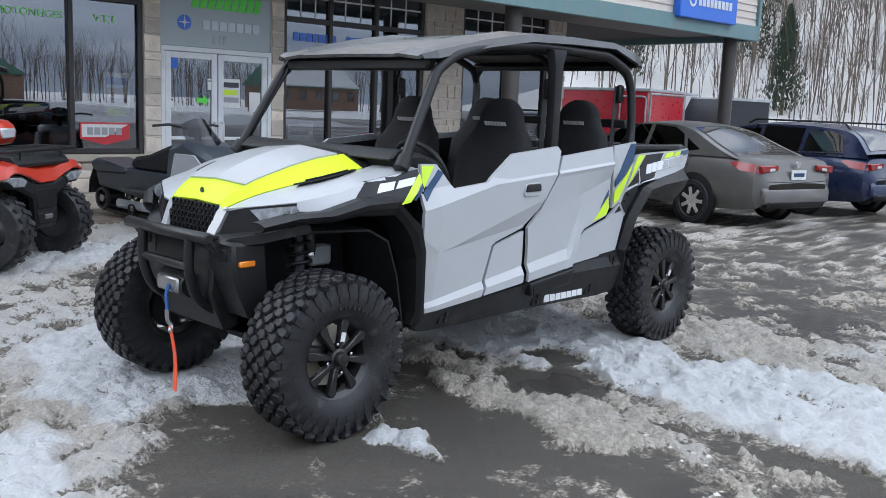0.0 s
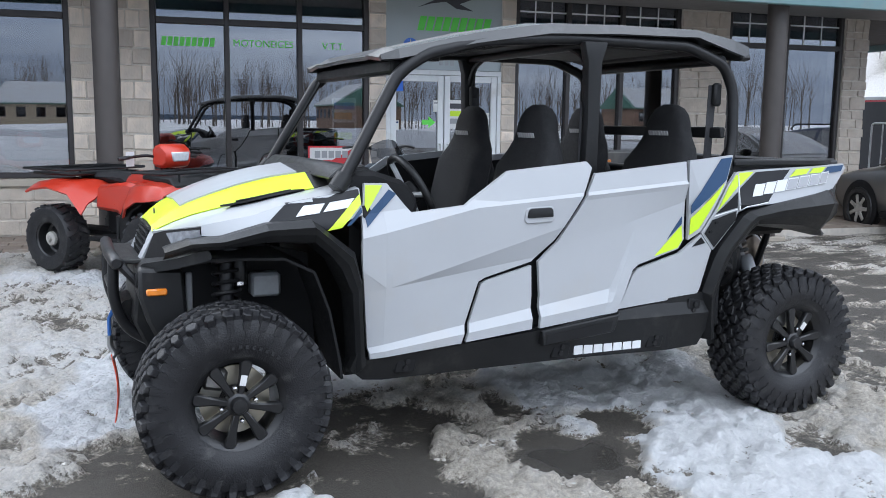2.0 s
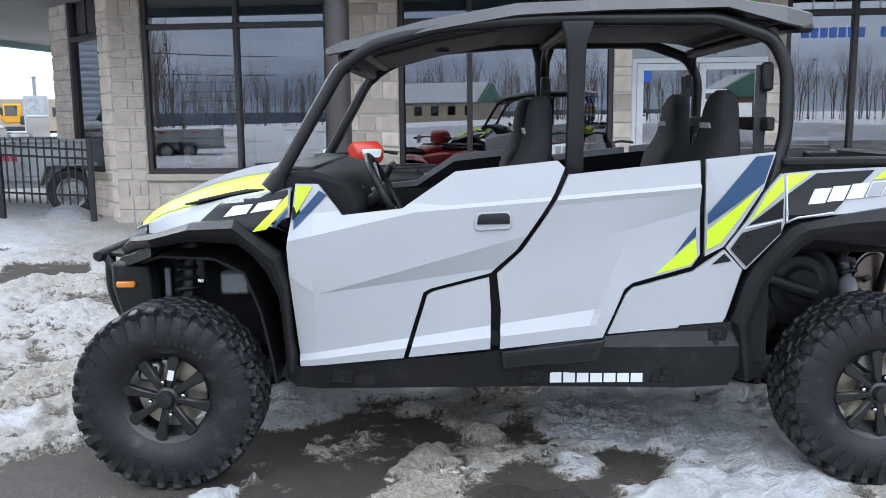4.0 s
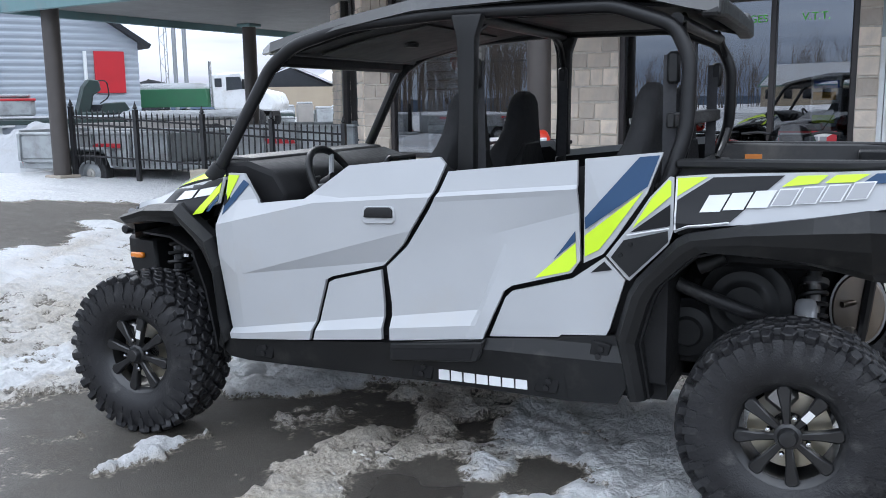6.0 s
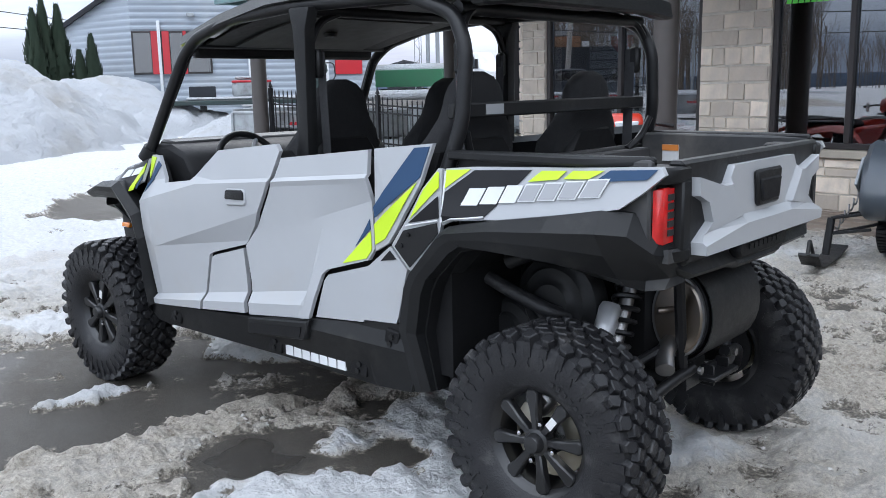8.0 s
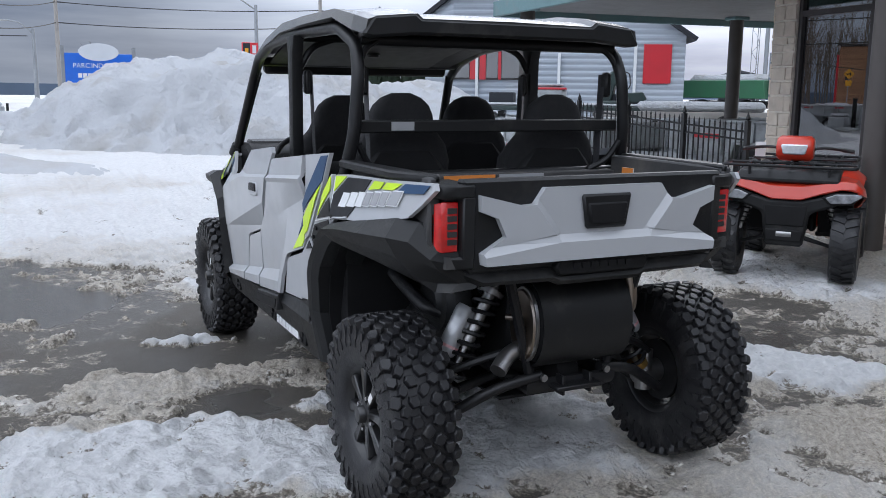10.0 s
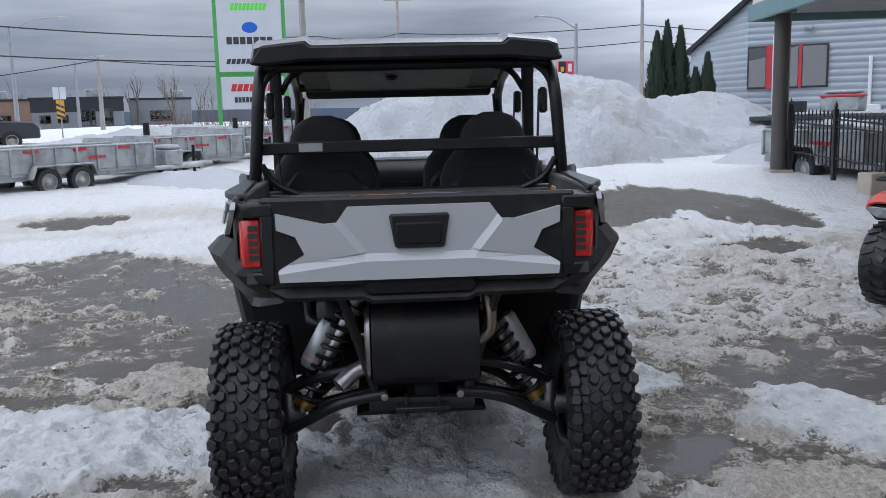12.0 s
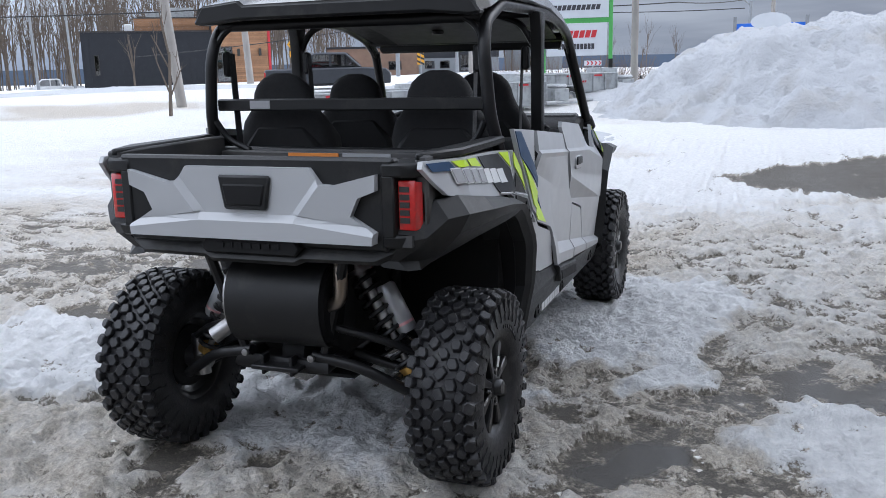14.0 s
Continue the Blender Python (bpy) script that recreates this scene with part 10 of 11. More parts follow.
part("lower_panel", span(-0.95, 0.95, -0.08, 0.08, 1.72, 2.62, None, 0.01), M["sign_white"], ts, "white panel with lettering bars")
for mt, n, w, h, z, sl in (("letter_green", 9, 1.1, 0.2, 4.55, 0.25), ("letter_dark", 7, 1.45, 0.2, 3.62, 0), ("letter_dark", 10, 1.5, 0.14, 3.05, 0.3), ("sign_red", 7, 1.3, 0.2, 2.32, 0.3), ("letter_dark", 10, 1.15, 0.15, 1.98, 0)):
    lb = bars(n, w, h, sl, 0.004, 0.2, None, (0, -0.084, z))
    part("lettering", lb, M[mt], ts, smooth=False)
part("emblem", prism([(-0.6, 4.75), (-0.2, 4.9), (0.2, 5.15), (0.6, 5.2), (0.2, 5.0), (0.3, 4.8), (0.0, 4.85)], -0.09, -0.082), M["letter_dark"], ts)
part("badge", prism([(0.24 * math.cos(a), 3.98 + 0.15 * math.sin(a)) for a in (i * 0.3142 for i in range(20))], -0.09, -0.082), M["sign_blue"], ts)
bl = thing("park_sign", "blue industrial park sign behind the snow pile", "sign", pose(-31.5, 1.4, -0.2, 0, 0, 95))
part("board", span(-1.2, 1.2, -0.05, 0.05, 1.4, 3.0, None, 0.02), M["sign_blue"], bl, "blue sign board")
for u in (-1.25, 1.25):
    part("post", span(u - 0.06, u + 0.06, -0.06, 0.06, 0.3, 3.25), M["pole_metal"], bl)
part("crest", prism([(0.7 * math.cos(a), 3.05 + 0.32 * math.sin(a)) for a in (i * 0.3142 for i in range(20))], -0.09, 0.09), M["sign_white"], bl, "white oval crest")
for word, u in (("PARC", -0.62), ("INDUSTRIEL", 0.36)):
    pt = words(word, 0.24)
    bmesh.ops.translate(pt, verts=pt.verts, vec=(u, -0.056, 2.55))
    part("lettering", pt, M["frame_white"], bl, "white lettering", smooth=False)
part("lettering", bars(9, 1.5, 0.16, 0, 0.004, 0.2, None, (0, -0.056, 2.2)), M["frame_white"], bl, smooth=False)
chv = thing("chevron_sign", "white sign with red chevrons", "sign", pose(-25.3, -3.95, on_ground(-25.3, -3.95) + 0.3, 0, 0, 96) @ Matrix.Scale(0.46, 4))
part("board", span(-0.6, 0.6, -0.02, 0.02, 0.75, 1.1), M["sign_white"], chv)
for k in range(4):
    x = -0.45 + k * 0.28
    part("chevron", prism([(x, 0.78), (x + 0.1, 0.78), (x + 0.2, 0.925), (x + 0.1, 1.07), (x, 1.07), (x + 0.1, 0.925)], -0.026, -0.02), M["sign_red"], chv)
part("post", span(-0.05, 0.05, 0.02, 0.08, -0.9, 0.8), M["pole_metal"], chv)

rs = thing("roadside_sign", "small red and dark box sign on two posts", "sign", pose(-42.34, 9.70, on_ground(-42.34, 9.70), 0, 0, 95))
top = 3.60 - on_ground(-42.34, 9.70)
part("sign_box", span(-0.42, 0.42, -0.08, 0.08, top - 0.34, top + 0.34, None, 0.02), M["sign_red"], rs)
part("dark_panel", span(-0.40, -0.02, -0.09, -0.08, top - 0.30, top + 0.30), M["clad_dark"], rs)
part("emblem", span(-0.30, -0.12, -0.10, -0.09, top - 0.2, top + 0.05), M["excavator_yellow"], rs)
part("emblem", span(0.10, 0.30, -0.09, -0.08, top - 0.2, top + 0.2), M["sign_white"], rs)
for u in (-0.2, 0.2):
    part("post", span(u - 0.04, u + 0.04, -0.04, 0.04, -0.2, top - 0.34), M["tube_black"], rs)


def utility_pole(x, y, h, label, mat, lean=0.0, arm=True, lamp=0.0, r=0.15):
    turn = Matrix.Rotation(radians(lean), 4, Vector((0.81, 0.59, 0)))
    t = thing("utility_pole", label, "pole", Matrix.Translation((x, y, on_ground(x, y))) @ turn, "street poles")
    part("shaft", tube([(0, 0, -0.2), (0, 0, h)], r, None, 10, radii=[r, r * 0.6]), M[mat], t)
    if arm:
        part("crossarm", span(-0.06, 0.06, -0.9, 0.9, h - 0.6, h - 0.48), M["pole_wood"], t)
        for y2 in (-0.8, 0.0, 0.8):
            part("insulator", lathe([(0.03, h - 0.48), (0.05, h - 0.42), (0.02, h - 0.34)], None, 8, "z", (0, y2, 0)), M["galvanised"], t)
    if lamp:
        part("lamp_arm", tube(bend([(0, 0, h - 0.3), (0, lamp * 0.5, h + 0.35), (0, lamp, h + 0.45)], 0.4), 0.045, None, 8), M["pole_metal"], t)
        part("lamp_head", box((0.18, 0.6, 0.12), (0, lamp + math.copysign(0.25, lamp), h + 0.44), None, 0.04), M["galvanised"], t)
    return t


utility_pole(-23.5, -2.35, 9.5, "pale wooden utility pole by the street", "pole_wood", 0, r=0.12)
utility_pole(-16.3, -13.45, 9.0, "pale leaning utility pole in the snow", "pole_wood", 5, False, r=0.14)
utility_pole(-33.5, -22.0, 9.5, "grey wooden utility pole by the timber building", "pole_wood", 3, False, r=0.17)
utility_pole(-38.6, -39.9, 9.0, "thin grey street mast", "pole_metal", 1, False, r=0.10)
utility_pole(-51.0, -48.3, 9.0, "thin grey street mast", "pole_metal", 2, False, r=0.12)
utility_pole(-55.3, 1.3, 8.5, "wooden utility pole with crossarm", "pole_wood", 0)
utility_pole(-52.6, -17.2, 4.4, "short grey utility pole across the street", "pole_wood", 0, False)
utility_pole(-50.0, 16.0, 8.5, "wooden utility pole with crossarm", "pole_wood", 0)
utility_pole(-51.0, -21.7, 6.2, "street lamp on a grey metal mast", "pole_metal", 0, False, 2.8)
utility_pole(-70.0, -24.2, 5.2, "street lamp on a grey metal mast", "pole_metal", 0, False, 2.0)
utility_pole(-55.4, 0.0, 4.2, "street lamp on a grey metal mast", "pole_metal", 0, False, -1.4)
utility_pole(-48, 11.5, 5.5, "street lamp on a grey metal mast", "pole_metal", 0, False, -2.0)
for name, pts, sag in (("power_line", [(-22, -40, 5.4), (-29.0, -16.5, 5.2), (-42, -3.0, 5.4), (-55.3, 1.3, 6.6), (-50, 16, 6.4), (-60, 40, 6)], 0.25),
                       ("power_line", [(-22, -40, 4.2), (-29.0, -16.5, 4.1), (-42, -3.0, 4.3), (-55.3, 1.3, 5.4), (-50, 16, 5.4), (-60, 40, 5.5)], 0.25),
                       ("power_line", [(-40, -34, 2.4), (-52.6, -17.2, 5.1), (-55.4, 1.2, 4.6)], 0.3)):
    line = thing(name, "black overhead cable sagging between poles", "cable", None, "overhead cables")
    path = []
    for a, b in zip(pts, pts[1:]):
        for i in range(12):
            t = i / 12
            path.append((a[0] + (b[0] - a[0]) * t, a[1] + (b[1] - a[1]) * t, a[2] + (b[2] - a[2]) * t - sag * 4 * t * (1 - t)))
    part("cable", tube(path, 0.028, None, 5), M["wire"], line)
ws = thing("warning_sign", "yellow and black striped marker under white road sign", "sign", pose(-33, -13, on_ground(-33, -13), 0, 0, 106) @ Matrix.Scale(0.7, 4))
part("post", tube([(0, 0, 0), (0, 0, 2.9)], 0.04, None, 8), M["pole_metal"], ws)
part("plate", span(-0.35, 0.35, -0.03, 0.0, 2.2, 2.9), M["sign_white"], ws)
part("marker", span(-0.22, 0.22, -0.03, 0.0, 1.1, 2.15), M["excavator_yellow"], ws, "yellow striped marker")
for k in range(3):
    part("stripe", prism([(-0.22, 1.25 + k * 0.3), (0.22, 1.05 + k * 0.3), (0.22, 1.18 + k * 0.3), (-0.22, 1.38 + k * 0.3)], -0.036, -0.03), M["label_black"], ws)


def low_building(label, m, w, d, h, mat, band=None, windows=(), snow=True):
    """A flat-roofed block with window openings and a parapet."""
    t = thing("commercial_building", label, "building", m, "far buildings")
    part("wall", span(-w / 2, w / 2, 0, d, -0.5, h, None, 0.03), M[mat], t, smooth=False)
    part("parapet", span(-w / 2 - 0.08, w / 2 + 0.08, -0.08, d, h, h + 0.18, None, 0.02), M["clad_dark"], t, smooth=False)
    if band:
        part("upper_band", span(-w / 2 - 0.03, w / 2 + 0.03, -0.05, d * 0.5, h * 0.62, h, None, 0.02), M[band], t, smooth=False)
    for u, z, ww, wh in windows:
        win = part("window", span(u - ww / 2, u + ww / 2, -0.07, -0.03, z - wh / 2, z + wh / 2, None, 0.01), M["frame_dark"], t)
        part("pane", span(u - ww / 2 + 0.06, u + ww / 2 - 0.06, -0.09, -0.07, z - wh / 2 + 0.06, z + wh / 2 - 0.06), M["glass_car"], win)
    part("roof_unit", span(w * 0.1, w * 0.1 + 1.6, d * 0.3, d * 0.3 + 1.2, h, h + 0.9, None, 0.05), M["galvanised"], t)
    return t


low_building("low grey commercial building across the street", pose(-75.9, -26.2, 0.4, 0, 0, 108), 7.6, 6, 2.9, "clad_grey", "clad_dark", ((-2.6, 1.2, 0.9, 0.7), (-1.2, 1.2, 0.9, 0.7), (0.8, 1.3, 1.3, 1.5), (2.5, 1.3, 0.8, 1.5)))
low_building("brown brick commercial building across the street", pose(-73.1, -33.5, 0.4, 0, 0, 113), 8.4, 6, 2.8, "brick_brown", None, ((-2, 1.2, 1.2, 0.8), (2, 1.2, 1.2, 0.8)))
low_building("pale flat-roofed building far across the street", pose(-82, -20.5, 0.4, 0, 0, 104), 5.5, 6, 2.8, "clad_grey", None, ((0, 1.3, 2, 1.0),))
DARK = pose(-58.6, -47.5, 0, 0, 0, 128)
dkb = thing("dark_building", "black metal clad building with timber upper storey", "building", DARK)
part("wall", span(-5.0, 5.3, 0, 9, 0.2, 4.75), M["clad_dark"], dkb, smooth=False)
part("base_course", span(-5.03, 5.3, -0.03, 9, -1.2, 0.2), M["concrete"], dkb, smooth=False)
part("parapet", span(-5.06, 5.3, -0.06, 9, 4.752, 4.87), M["frame_dark"], dkb, smooth=False)
for k in range(21):
    part("cladding_rib", span(-4.9 + k * 0.49, -4.86 + k * 0.49, -0.03, -0.002, 0.22, 4.74), M["clad_dark"], dkb, smooth=False)
nw = part("window", span(-4.1, -3.7, -0.05, -0.032, 1.3, 2.95), M["frame_dark"], dkb)
part("pane", span(-4.05, -3.75, -0.06, -0.052, 1.35, 2.9), M["glass_car"], nw)
for k in range(7):
    part("timber_board", span(-0.8, 5.3, 1.5, 1.6, 4.88 + k * 0.15, 5.02 + k * 0.15), M["wood_cladding"], dkb, smooth=False)
part("roof_edge", span(-0.85, 5.3, 1.45, 8, 5.94, 6.02), M["frame_dark"], dkb, smooth=False)
for u0, u1, z1 in ((0.2, 1.5, 6.6), (1.8, 4.2, 6.9)):
    part("roof_unit", span(u0, u1, 3.0, 4.4, 6.03, z1, None, 0.05), M["galvanised"], dkb, "grey rooftop ventilation unit")
part("roof_unit", span(-1.6, -0.95, 1.0, 1.8, 4.88, 5.45, None, 0.04), M["frame_white"], dkb, "small white rooftop unit")
wd = thing("timber_building", "building clad in warm brown timber boards", "building", DARK)
part("wall", span(5.32, 10.0, 0.05, 9, -1.2, 6.0), M["clad_dark"], wd, smooth=False)
for k in range(33):
    part("board", span(5.4, 10.0, -0.04, 0.045, 0.3 + k * 0.17, 0.46 + k * 0.17), M["wood_cladding"], wd, smooth=False)
win = part("window", span(5.6, 7.0, -0.08, -0.042, 0.5, 3.5), M["frame_dark"], wd)
part("pane", span(5.68, 6.27, -0.095, -0.082, 0.6, 3.4), M["glass_car"], win)
part("pane", span(6.33, 6.92, -0.095, -0.082, 0.6, 3.4), M["glass_car"], win)
for u in (7.4, 9.2):
    part("wall_lamp", span(u, u + 0.22, -0.2, -0.042, 2.7, 3.3, None, 0.01), M["label_black"], wd)
part("red_edge", span(10.02, 10.22, -0.1, 8.9, -1.2, 5.2), M["red_trim"], wd, "red corner strip")
part("parapet", span(5.31, 10.2, -0.08, 9, 6.002, 6.12), M["frame_dark"], wd, smooth=False)
ds = thing("diamond_sign", "yellow diamond road sign with a black arrow", "sign", pose(-48.2, -27.9, on_ground(-48.2, -27.9), 0, 0, 119.5))
part("post", span(-0.03, 0.03, 0.01, 0.06, -0.3, 2.3), M["pole_metal"], ds)
part("plate", prism([(0, 1.95), (0.36, 2.31), (0, 2.67), (-0.36, 2.31)], -0.012, 0.008), M["excavator_yellow"], ds)
part("arrow", prism([(-0.2, 2.31), (-0.06, 2.43), (-0.06, 2.35), (0.16, 2.35), (0.16, 2.27), (-0.06, 2.27), (-0.06, 2.19)], -0.018, -0.012), M["label_black"], ds)
part("tab", span(-0.2, 0.2, -0.012, 0.008, 1.5, 1.88), M["excavator_yellow"], ds)


def pickup(label, m, paint):
    t = thing("pickup_truck", label, "pickup truck", m)
    part("body", prism([(-2.6, 0.5), (-2.62, 1.12), (-0.75, 1.14), (1.5, 1.16), (2.55, 1.10), (2.75, 0.92), (2.75, 0.45), (-2.5, 0.42)], -0.92, 0.92, None, 0.06), M[paint], t)
    part("cab", prism([(-0.80, 1.14), (-0.66, 1.74), (-0.4, 1.80), (0.85, 1.79), (1.55, 1.15)], -0.80, 0.80, None, 0.06), M[paint], t)
    for s in (-1, 1):
        for win in ([(-0.62, 1.20), (-0.52, 1.68), (0.12, 1.70), (0.12, 1.20)], [(0.22, 1.20), (0.22, 1.70), (0.80, 1.68), (1.32, 1.22)]):
            part("side_window", prism(win, s * 0.795, s * 0.812), M["glass_car"], t)
    part("windscreen", prism([(0.90, 1.75), (0.93, 1.76), (1.50, 1.20), (1.47, 1.19)], -0.7, 0.7), M["glass_car"], t)
    part("sill_step", span(-0.7, 1.2, -0.95, 0.95, 0.40, 0.46, None, 0.01), M["plastic_black"], t)
    part("lamp", span(2.70, 2.77, -0.85, 0.85, 0.75, 0.9, None, 0.02), M["lens_lamp"], t)
    part("tail_lamp", span(-2.63, -2.58, -0.9, -0.7, 0.75, 1.0, None, 0.01), M["lens_red"], t)
    for s in (-1, 1):
        for x in (-1.6, 1.7):
            small_wheel("wheel", t, (x, s * 0.85, 0.38), 0.38, 0.24, s, "alloy", 0, 0, 0.62)
    return t


pickup("dark pickup truck standing across the street", pose(-24.2, -13.1, on_ground(-24.2, -13.1) - 0.2, 0, 0, 118) @ Matrix.Scale(0.8, 4), "paint_pickup")
pickup("white pickup truck beside the black building", pose(-59.5, -58.5, on_ground(-59.5, -58.5) - 0.15, 0, 0, -48), "truck_white")


# ---- bare trees and shrubs ----
def bare_tree(vs, fs, x, y, z, h, rng, thick=0.09, depth=3):
    """Adds a leafless tree: a tapered stem with forking limbs."""
    def limb(p, d, ln, r, level):
        q = p + d * ln
        k = len(vs)
        u = d.orthogonal().normalized()
        w = d.cross(u)
        n = 4 if level else 5
        for c, rr in ((p, r), (q, r * 0.62)):
            for j in range(n):
                a = 6.2832 * j / n
                vs.append(c + (u * math.cos(a) + w * math.sin(a)) * rr)
        for j in range(n):
            fs.append((k + j, k + (j + 1) % n, k + n + (j + 1) % n, k + n + j))
        if level >= depth:
            return
        for i in range(rng.choice((2, 3)) if level else 5):
            t = rng.uniform(0.35, 1.0) if level == 0 else rng.uniform(0.5, 1.0)
            nd = (d + Vector((rng.uniform(-1, 1), rng.uniform(-1, 1), rng.uniform(0.1, 0.7))) * (0.55 if level else 0.5)).normalized()
            limb(p + d * ln * t, nd, ln * rng.uniform(0.38, 0.6), r * 0.45, level + 1)
    limb(Vector((x, y, z - 0.2)), Vector((rng.uniform(-0.08, 0.08), rng.uniform(-0.08, 0.08), 1)).normalized(), h * 0.75, thick, 0)


def wood(name, label, spots, seed, hmin, hmax, thick=0.09, depth=3):
    rng = random.Random(seed)
    vs, fs = [], []
    for x, y in spots(rng):
        bare_tree(vs, fs, x, y, on_ground(x, y), rng.uniform(hmin, hmax), rng, thick * rng.uniform(0.7, 1.3), depth)
    me = bpy.data.meshes.new(name)
    me.from_pydata(vs, [], fs)
    me.materials.append(M["bark"])
    ob = new(name, me)
    tagged(ob, label, "trees", kind="stuff")


wood("hillside_wood", "bare grey-brown trees on the snowy hillside", lambda r: [(34 + r.random() ** 0.8 * 40, -6 + r.random() * 52) for _ in range(1000)], 3, 5, 10, 0.032, 3)
wood("hillside_edge_wood", "bare grey-brown trees along the foot of the hillside", lambda r: [(27 + r.random() * 15, 5 + r.random() * 30) for _ in range(220)], 23, 4.5, 9.0, 0.026, 3)
wood("hillside_brush", "thin leafless brush on the snowy hillside", lambda r: [(30 + r.random() * 42, -6 + r.random() * 52) for _ in range(2600)], 33, 1.2, 3.6, 0.018, 2)
wood("roadside_wood", "bare trees behind the black building", lambda r: [(4 + d * math.cos(a), 2 + d * math.sin(a)) for a, d in ((radians(206 + 30 * r.random() ** 0.8), 96 + 55 * r.random()) for _ in range(420))], 5, 8, 15, 0.085, 3)
wood("far_roadside_wood", "thin bare trees beyond the street buildings", lambda r: [(-78 - r.random() * 16, -52 + r.random() * 45) for _ in range(45)], 6, 2.5, 4.5, 0.05, 3)
for k, (x, y, h) in enumerate(((-13.9, -12.05, 2.3), (-25.6, -22.4, 2.4), (-38, -9.5, 3.0), (-36, 1.6, 2.4))):
    vs, fs = [], []
    bare_tree(vs, fs, 0, 0, 0, h, random.Random(40 + k), 0.05, 3)
    me = bpy.data.meshes.new("stem")
    me.from_pydata(vs, [], fs)
    me.materials.append(M["bark"])
    t = thing("young_tree", "leafless young street tree in snow", "tree", pose(x, y, on_ground(x, y)), "young trees")
    part("stem", me, None, t)
rng = random.Random(9)
vs, fs = [], []
for _ in range(900):
    x, y = -26 - rng.random() * 3, -8 + rng.random() * 5.6
    z = on_ground(x, y)
    d = Vector((rng.uniform(-0.4, 0.4), rng.uniform(-0.4, 0.4), 1)) * rng.uniform(0.6, 1.5)
    k = len(vs)
    vs += [Vector((x - 0.015, y, z)), Vector((x + 0.015, y + 0.015, z)), Vector((x, y, z)) + d]
    fs.append((k, k + 1, k + 2))
me = bpy.data.meshes.new("shrubs")
me.from_pydata(vs, [], fs)
me.materials.append(M["shrub"])
tagged(new("roadside_shrubs", me), "reddish-brown leafless shrubs by the road", "shrubs", kind="stuff")

# ---- across the street to the south: what the shop windows mirror ----
def house(label, m, w, d, h, mat):
    t = thing("house", label, "house", m, "houses across the street")
    part("wall", span(-w / 2, w / 2, -d / 2, d / 2, 0, h), M[mat], t, smooth=False)
    part("roof", prism([(-d / 2 - 0.5, h), (0, h + d * 0.32), (d / 2 + 0.5, h)], -w / 2 - 0.4, w / 2 + 0.4, None, 0.03, "yz"), M["roof_green"], t, "green metal roof", smooth=False)
    part("roof_snow", prism([(0.3, h + d * 0.30), (d / 2 + 0.3, h + 0.14), (d / 2 + 0.3, h + 0.24), (0.3, h + d * 0.34)], -w / 2, w / 2, None, 0.02, "yz"), M["snow"], t, smooth=False)
    for i in range(5):
        u = -w / 2 + w * (i + 0.5) / 5
        win = part("window", span(u - 0.6, u + 0.6, d / 2, d / 2 + 0.06, h * 0.45, h * 0.45 + 1.3), M["frame_dark"], t)
        part("pane", span(u - 0.52, u + 0.52, d / 2 + 0.06, d / 2 + 0.08, h * 0.45 + 0.08, h * 0.45 + 1.22), M["glass_car"], win)
    return t


house("brown house with green roof across the street", pose(14, -108, 0.3, 0, 0, 82), 12, 9, 3.0, "brick_brown")
house("tan house with green roof across the street", pose(-26, -112, 0.0, 0, 0, 12), 13, 9, 3.0, "wall_tan")
house("brown house with green roof across the street", pose(58, -106, 0.3, 0, 0, -8), 14, 9, 3.2, "brick_brown")
mound("snow_bank", "long ploughed snow bank across the street", 5, -30, 22, 3.0, 1.0, -2, "snow", 91)
wood("south_wood", "bare trees behind the houses across the street", lambda r: [(-90 + r.random() * 190, -122 - r.random() * 30) for _ in range(480)], 13, 6, 11, 0.07, 3)

# ---- far hills ----
fh = thing("far_hills", "low hills on the far horizon, blue haze in their colour", "hills", None, "", "structure")
rng = np.random.RandomState(4)
for a0, a1, dist, hh, mat in ((95, 275, 1500, 26, "far_hill_hazed"), (150, 215, 900, 6, "far_hill_hazed")):
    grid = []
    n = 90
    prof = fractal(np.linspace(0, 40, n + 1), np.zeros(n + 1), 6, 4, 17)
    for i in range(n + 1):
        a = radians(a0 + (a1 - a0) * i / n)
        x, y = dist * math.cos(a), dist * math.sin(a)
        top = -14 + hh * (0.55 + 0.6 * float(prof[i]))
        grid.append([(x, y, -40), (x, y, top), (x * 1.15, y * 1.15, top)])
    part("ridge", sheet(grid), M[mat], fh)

# ---- pieces of wall and pavement: stones and pavers ----
def stone_mesh(w, h, d, seed):
    rng = random.Random(seed)
    bm = bmesh.new()
    bmesh.ops.create_cube(bm, size=1.0, matrix=Matrix.Diagonal((w, d, h, 1)))
    bevel(bm, min(w, h) * 0.05)
    for v in bm.verts:
        if v.co.y < 0:
            v.co.y -= rng.uniform(-0.006, 0.012)
        v.co.x += rng.uniform(-0.004, 0.004)
        v.co.z += rng.uniform(-0.003, 0.003)
    return mesh_of(bm, "stone", M["stone"])


STONE_H = 0.098
STONES = {(w, k): stone_mesh(w - 0.012, STONE_H - 0.011, 0.06, k * 17 + int(w * 100)) for w in (0.15, 0.20, 0.28, 0.36, 0.46) for k in range(3)}
near_stones, rest = 0, bmesh.new()
srng = random.Random(5)


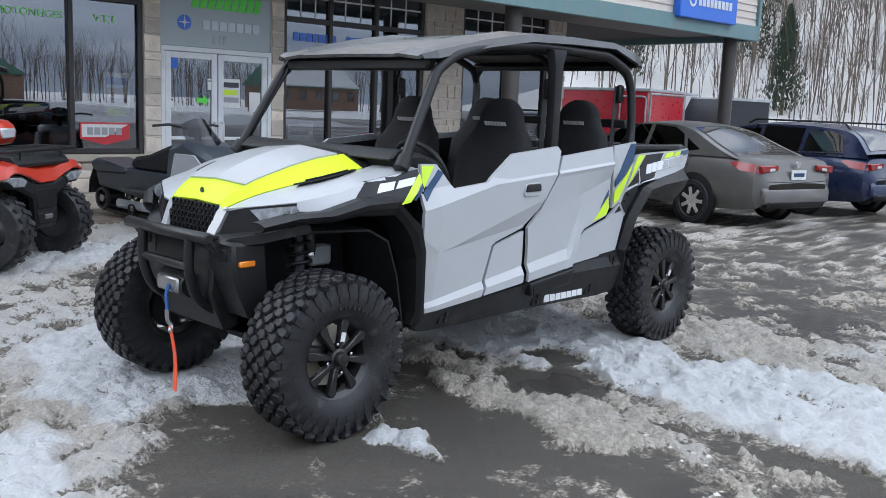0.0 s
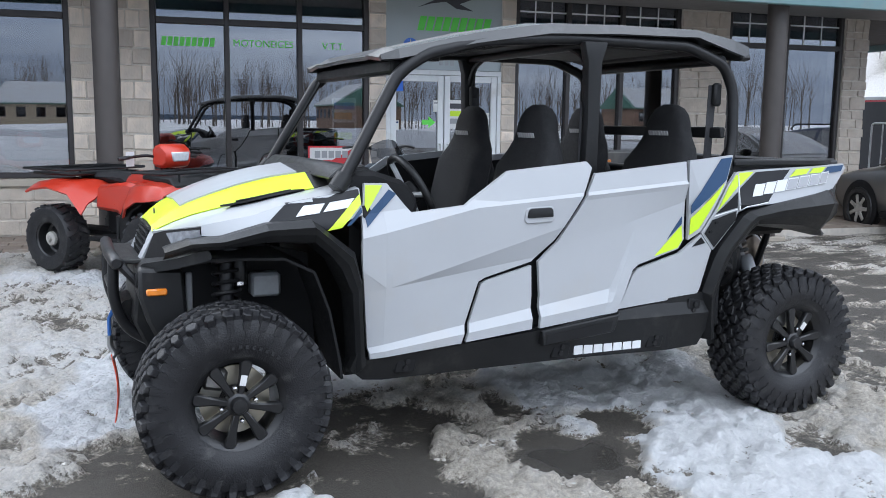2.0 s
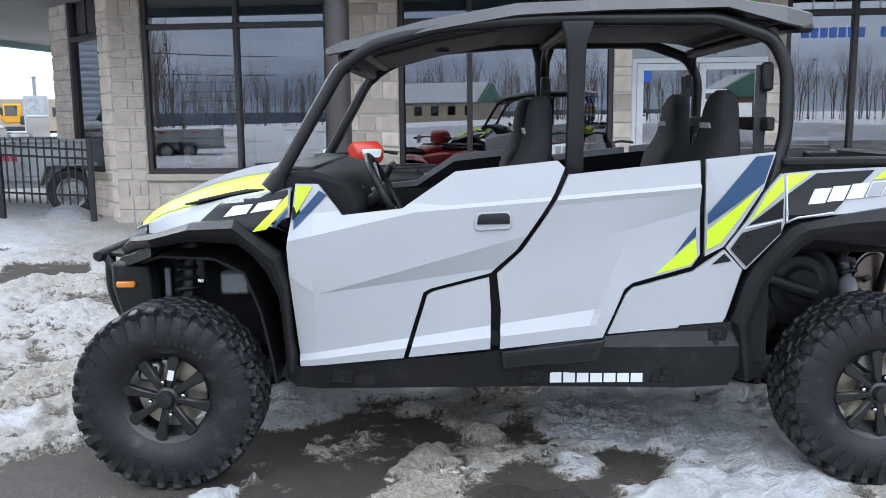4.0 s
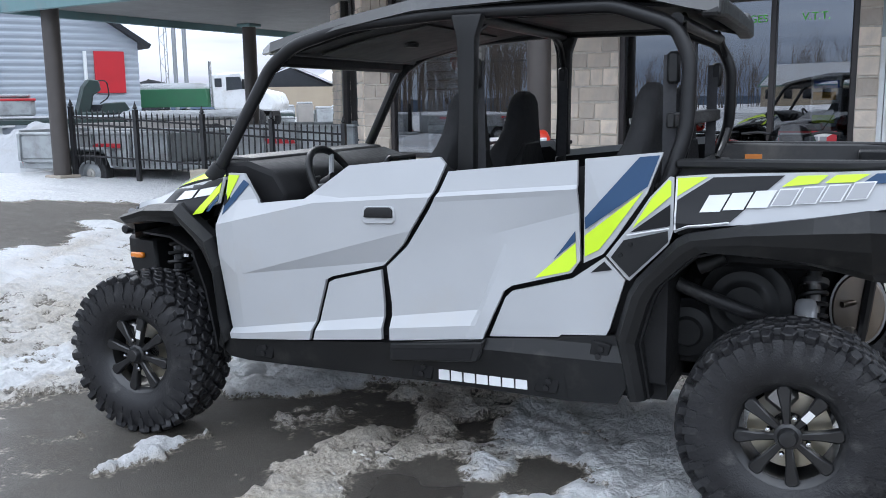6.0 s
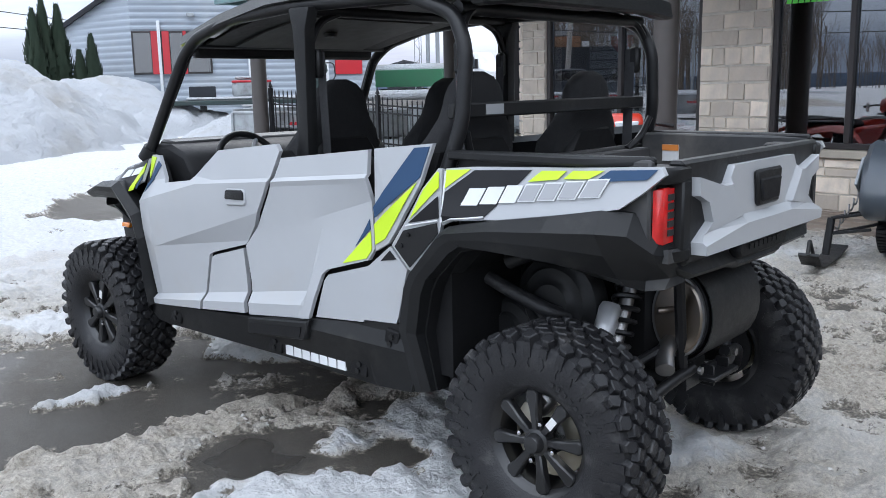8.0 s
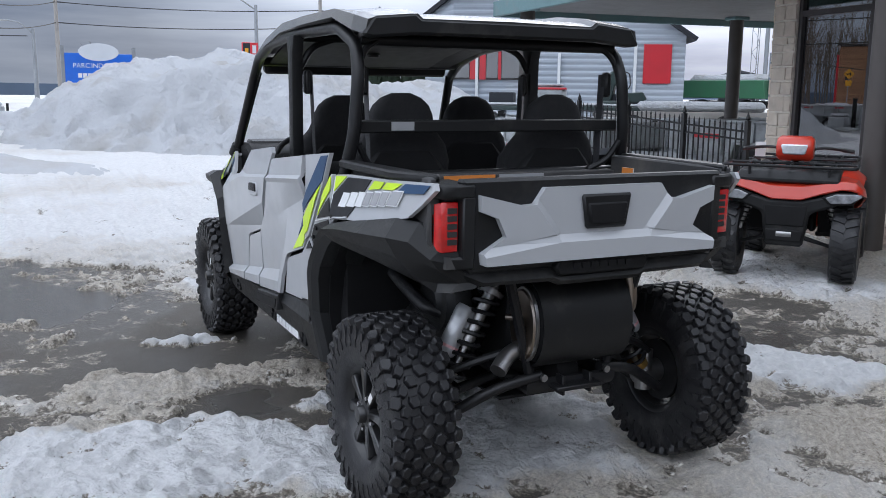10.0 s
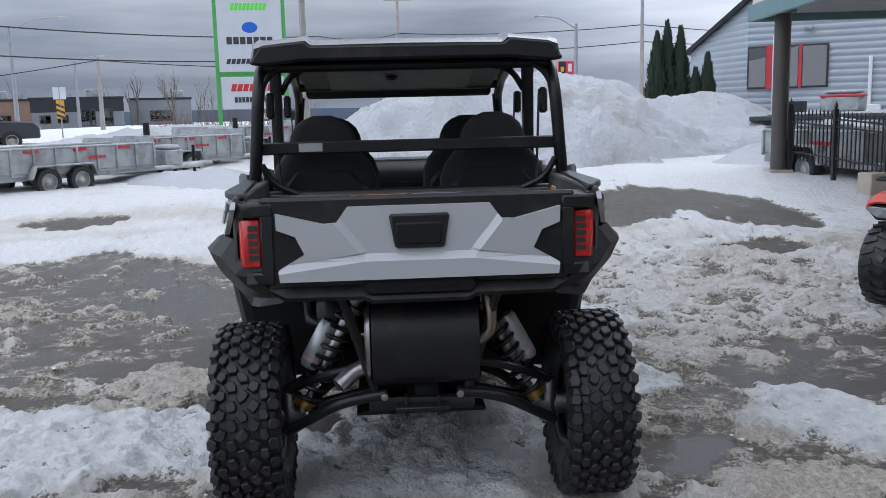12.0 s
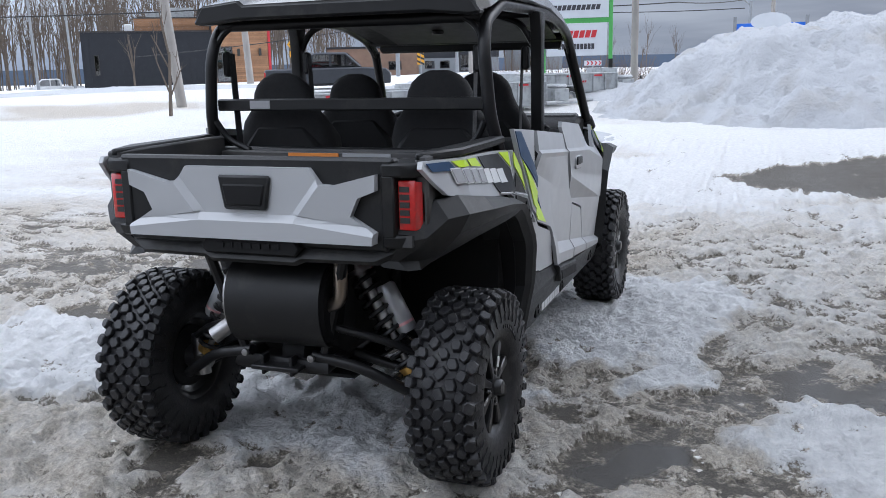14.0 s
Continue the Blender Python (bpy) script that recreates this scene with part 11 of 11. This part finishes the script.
def lay(u0, u1, z0, z1, order):
    """Courses of split stone over a stretch of wall."""
    global near_stones
    z = z0
    while z < z1 - 0.05:
        ch = srng.choice((0.09, 0.13, 0.18, 0.20, 0.21))
        ch = z1 - z if z1 - z - ch < 0.07 else ch
        u = u0
        while u < u1 - 0.02:
            left = u1 - u
            fits = [w for w in (0.15, 0.20, 0.28, 0.36, 0.46) if w <= left - 0.1 or abs(w - left) < 0.03] or [0.15]
            w = srng.choice(fits)
            w2 = left if left < 0.24 else w
            key = min((0.15, 0.20, 0.28, 0.36, 0.46), key=lambda q: abs(q - w2))
            me = STONES[key, srng.randrange(3)]
            m = Matrix.Translation((u + w2 / 2, 0.015, z + ch / 2)) @ Matrix.Diagonal((w2 / key * 0.995, 1, ch / STONE_H, 1))
            if near_stones < 300 and order:
                ob = new("stone", me)
                ob.parent, ob.matrix_basis = building, m
                near_stones += 1
            else:
                k = len(rest.verts)
                rest.from_mesh(me)
                rest.verts.ensure_lookup_table()
                for v in rest.verts[k:]:
                    v.co = m @ v.co
            u += w2
        z += ch


lay(-1.73, -0.89, 0.12, 2.95, True)
lay(1.62, 1.83, 0.12, 2.95, True)
lay(-0.89, 1.62, 0.12, 0.66, True)
lay(3.33, 3.52, 0.12, 2.95, True)
lay(-4.45, -4.05, 0.12, 2.95, False)
lay(5.92, 6.67, 0.12, 2.95, False)
lay(8.60, 9.01, 0.12, 2.95, False)
lay(-4.05, -1.73, 0.12, 0.66, False)
lay(3.52, 5.92, 0.12, 0.66, False)
lay(6.67, 8.60, 0.12, 0.66, False)
tagged(part("stonework", rest, M["stone"], building, "tan split stone courses", smooth=False), kind="stuff")
rest = bmesh.new()
lay(-0.36, 0.0, 0.10, 2.95, False)
lay(-2.05, -1.42, 0.10, 2.95, False)
lay(-1.42, -0.36, 0.10, 0.66, False)
tagged(part("stonework", rest, M["stone"], side, "tan split stone courses", smooth=False), kind="stuff")

paver = mesh_of(box((0.292, 0.192, 0.05), (0, 0, 0), None, 0.006), "paver", M["paver"])
count, rest = 0, bmesh.new()
for j in range(6):
    for i in range(47):
        u, v = -4.6 + i * 0.3 + (0.15 if j % 2 else 0), -1.05 + j * 0.2
        m = Matrix.Translation((u, v, WALK_Z - 0.025 + srng.uniform(-0.003, 0.003)))
        if count < 290 and -3.0 < u < 6.5:
            ob = new("paver", paver)
            ob.parent, ob.matrix_basis = pavement, m
            count += 1
        else:
            k = len(rest.verts)
            rest.from_mesh(paver)
            rest.verts.ensure_lookup_table()
            for q in rest.verts[k:]:
                q.co = m @ q.co
tagged(part("paving", rest, M["paver"], pavement, smooth=False), kind="stuff")
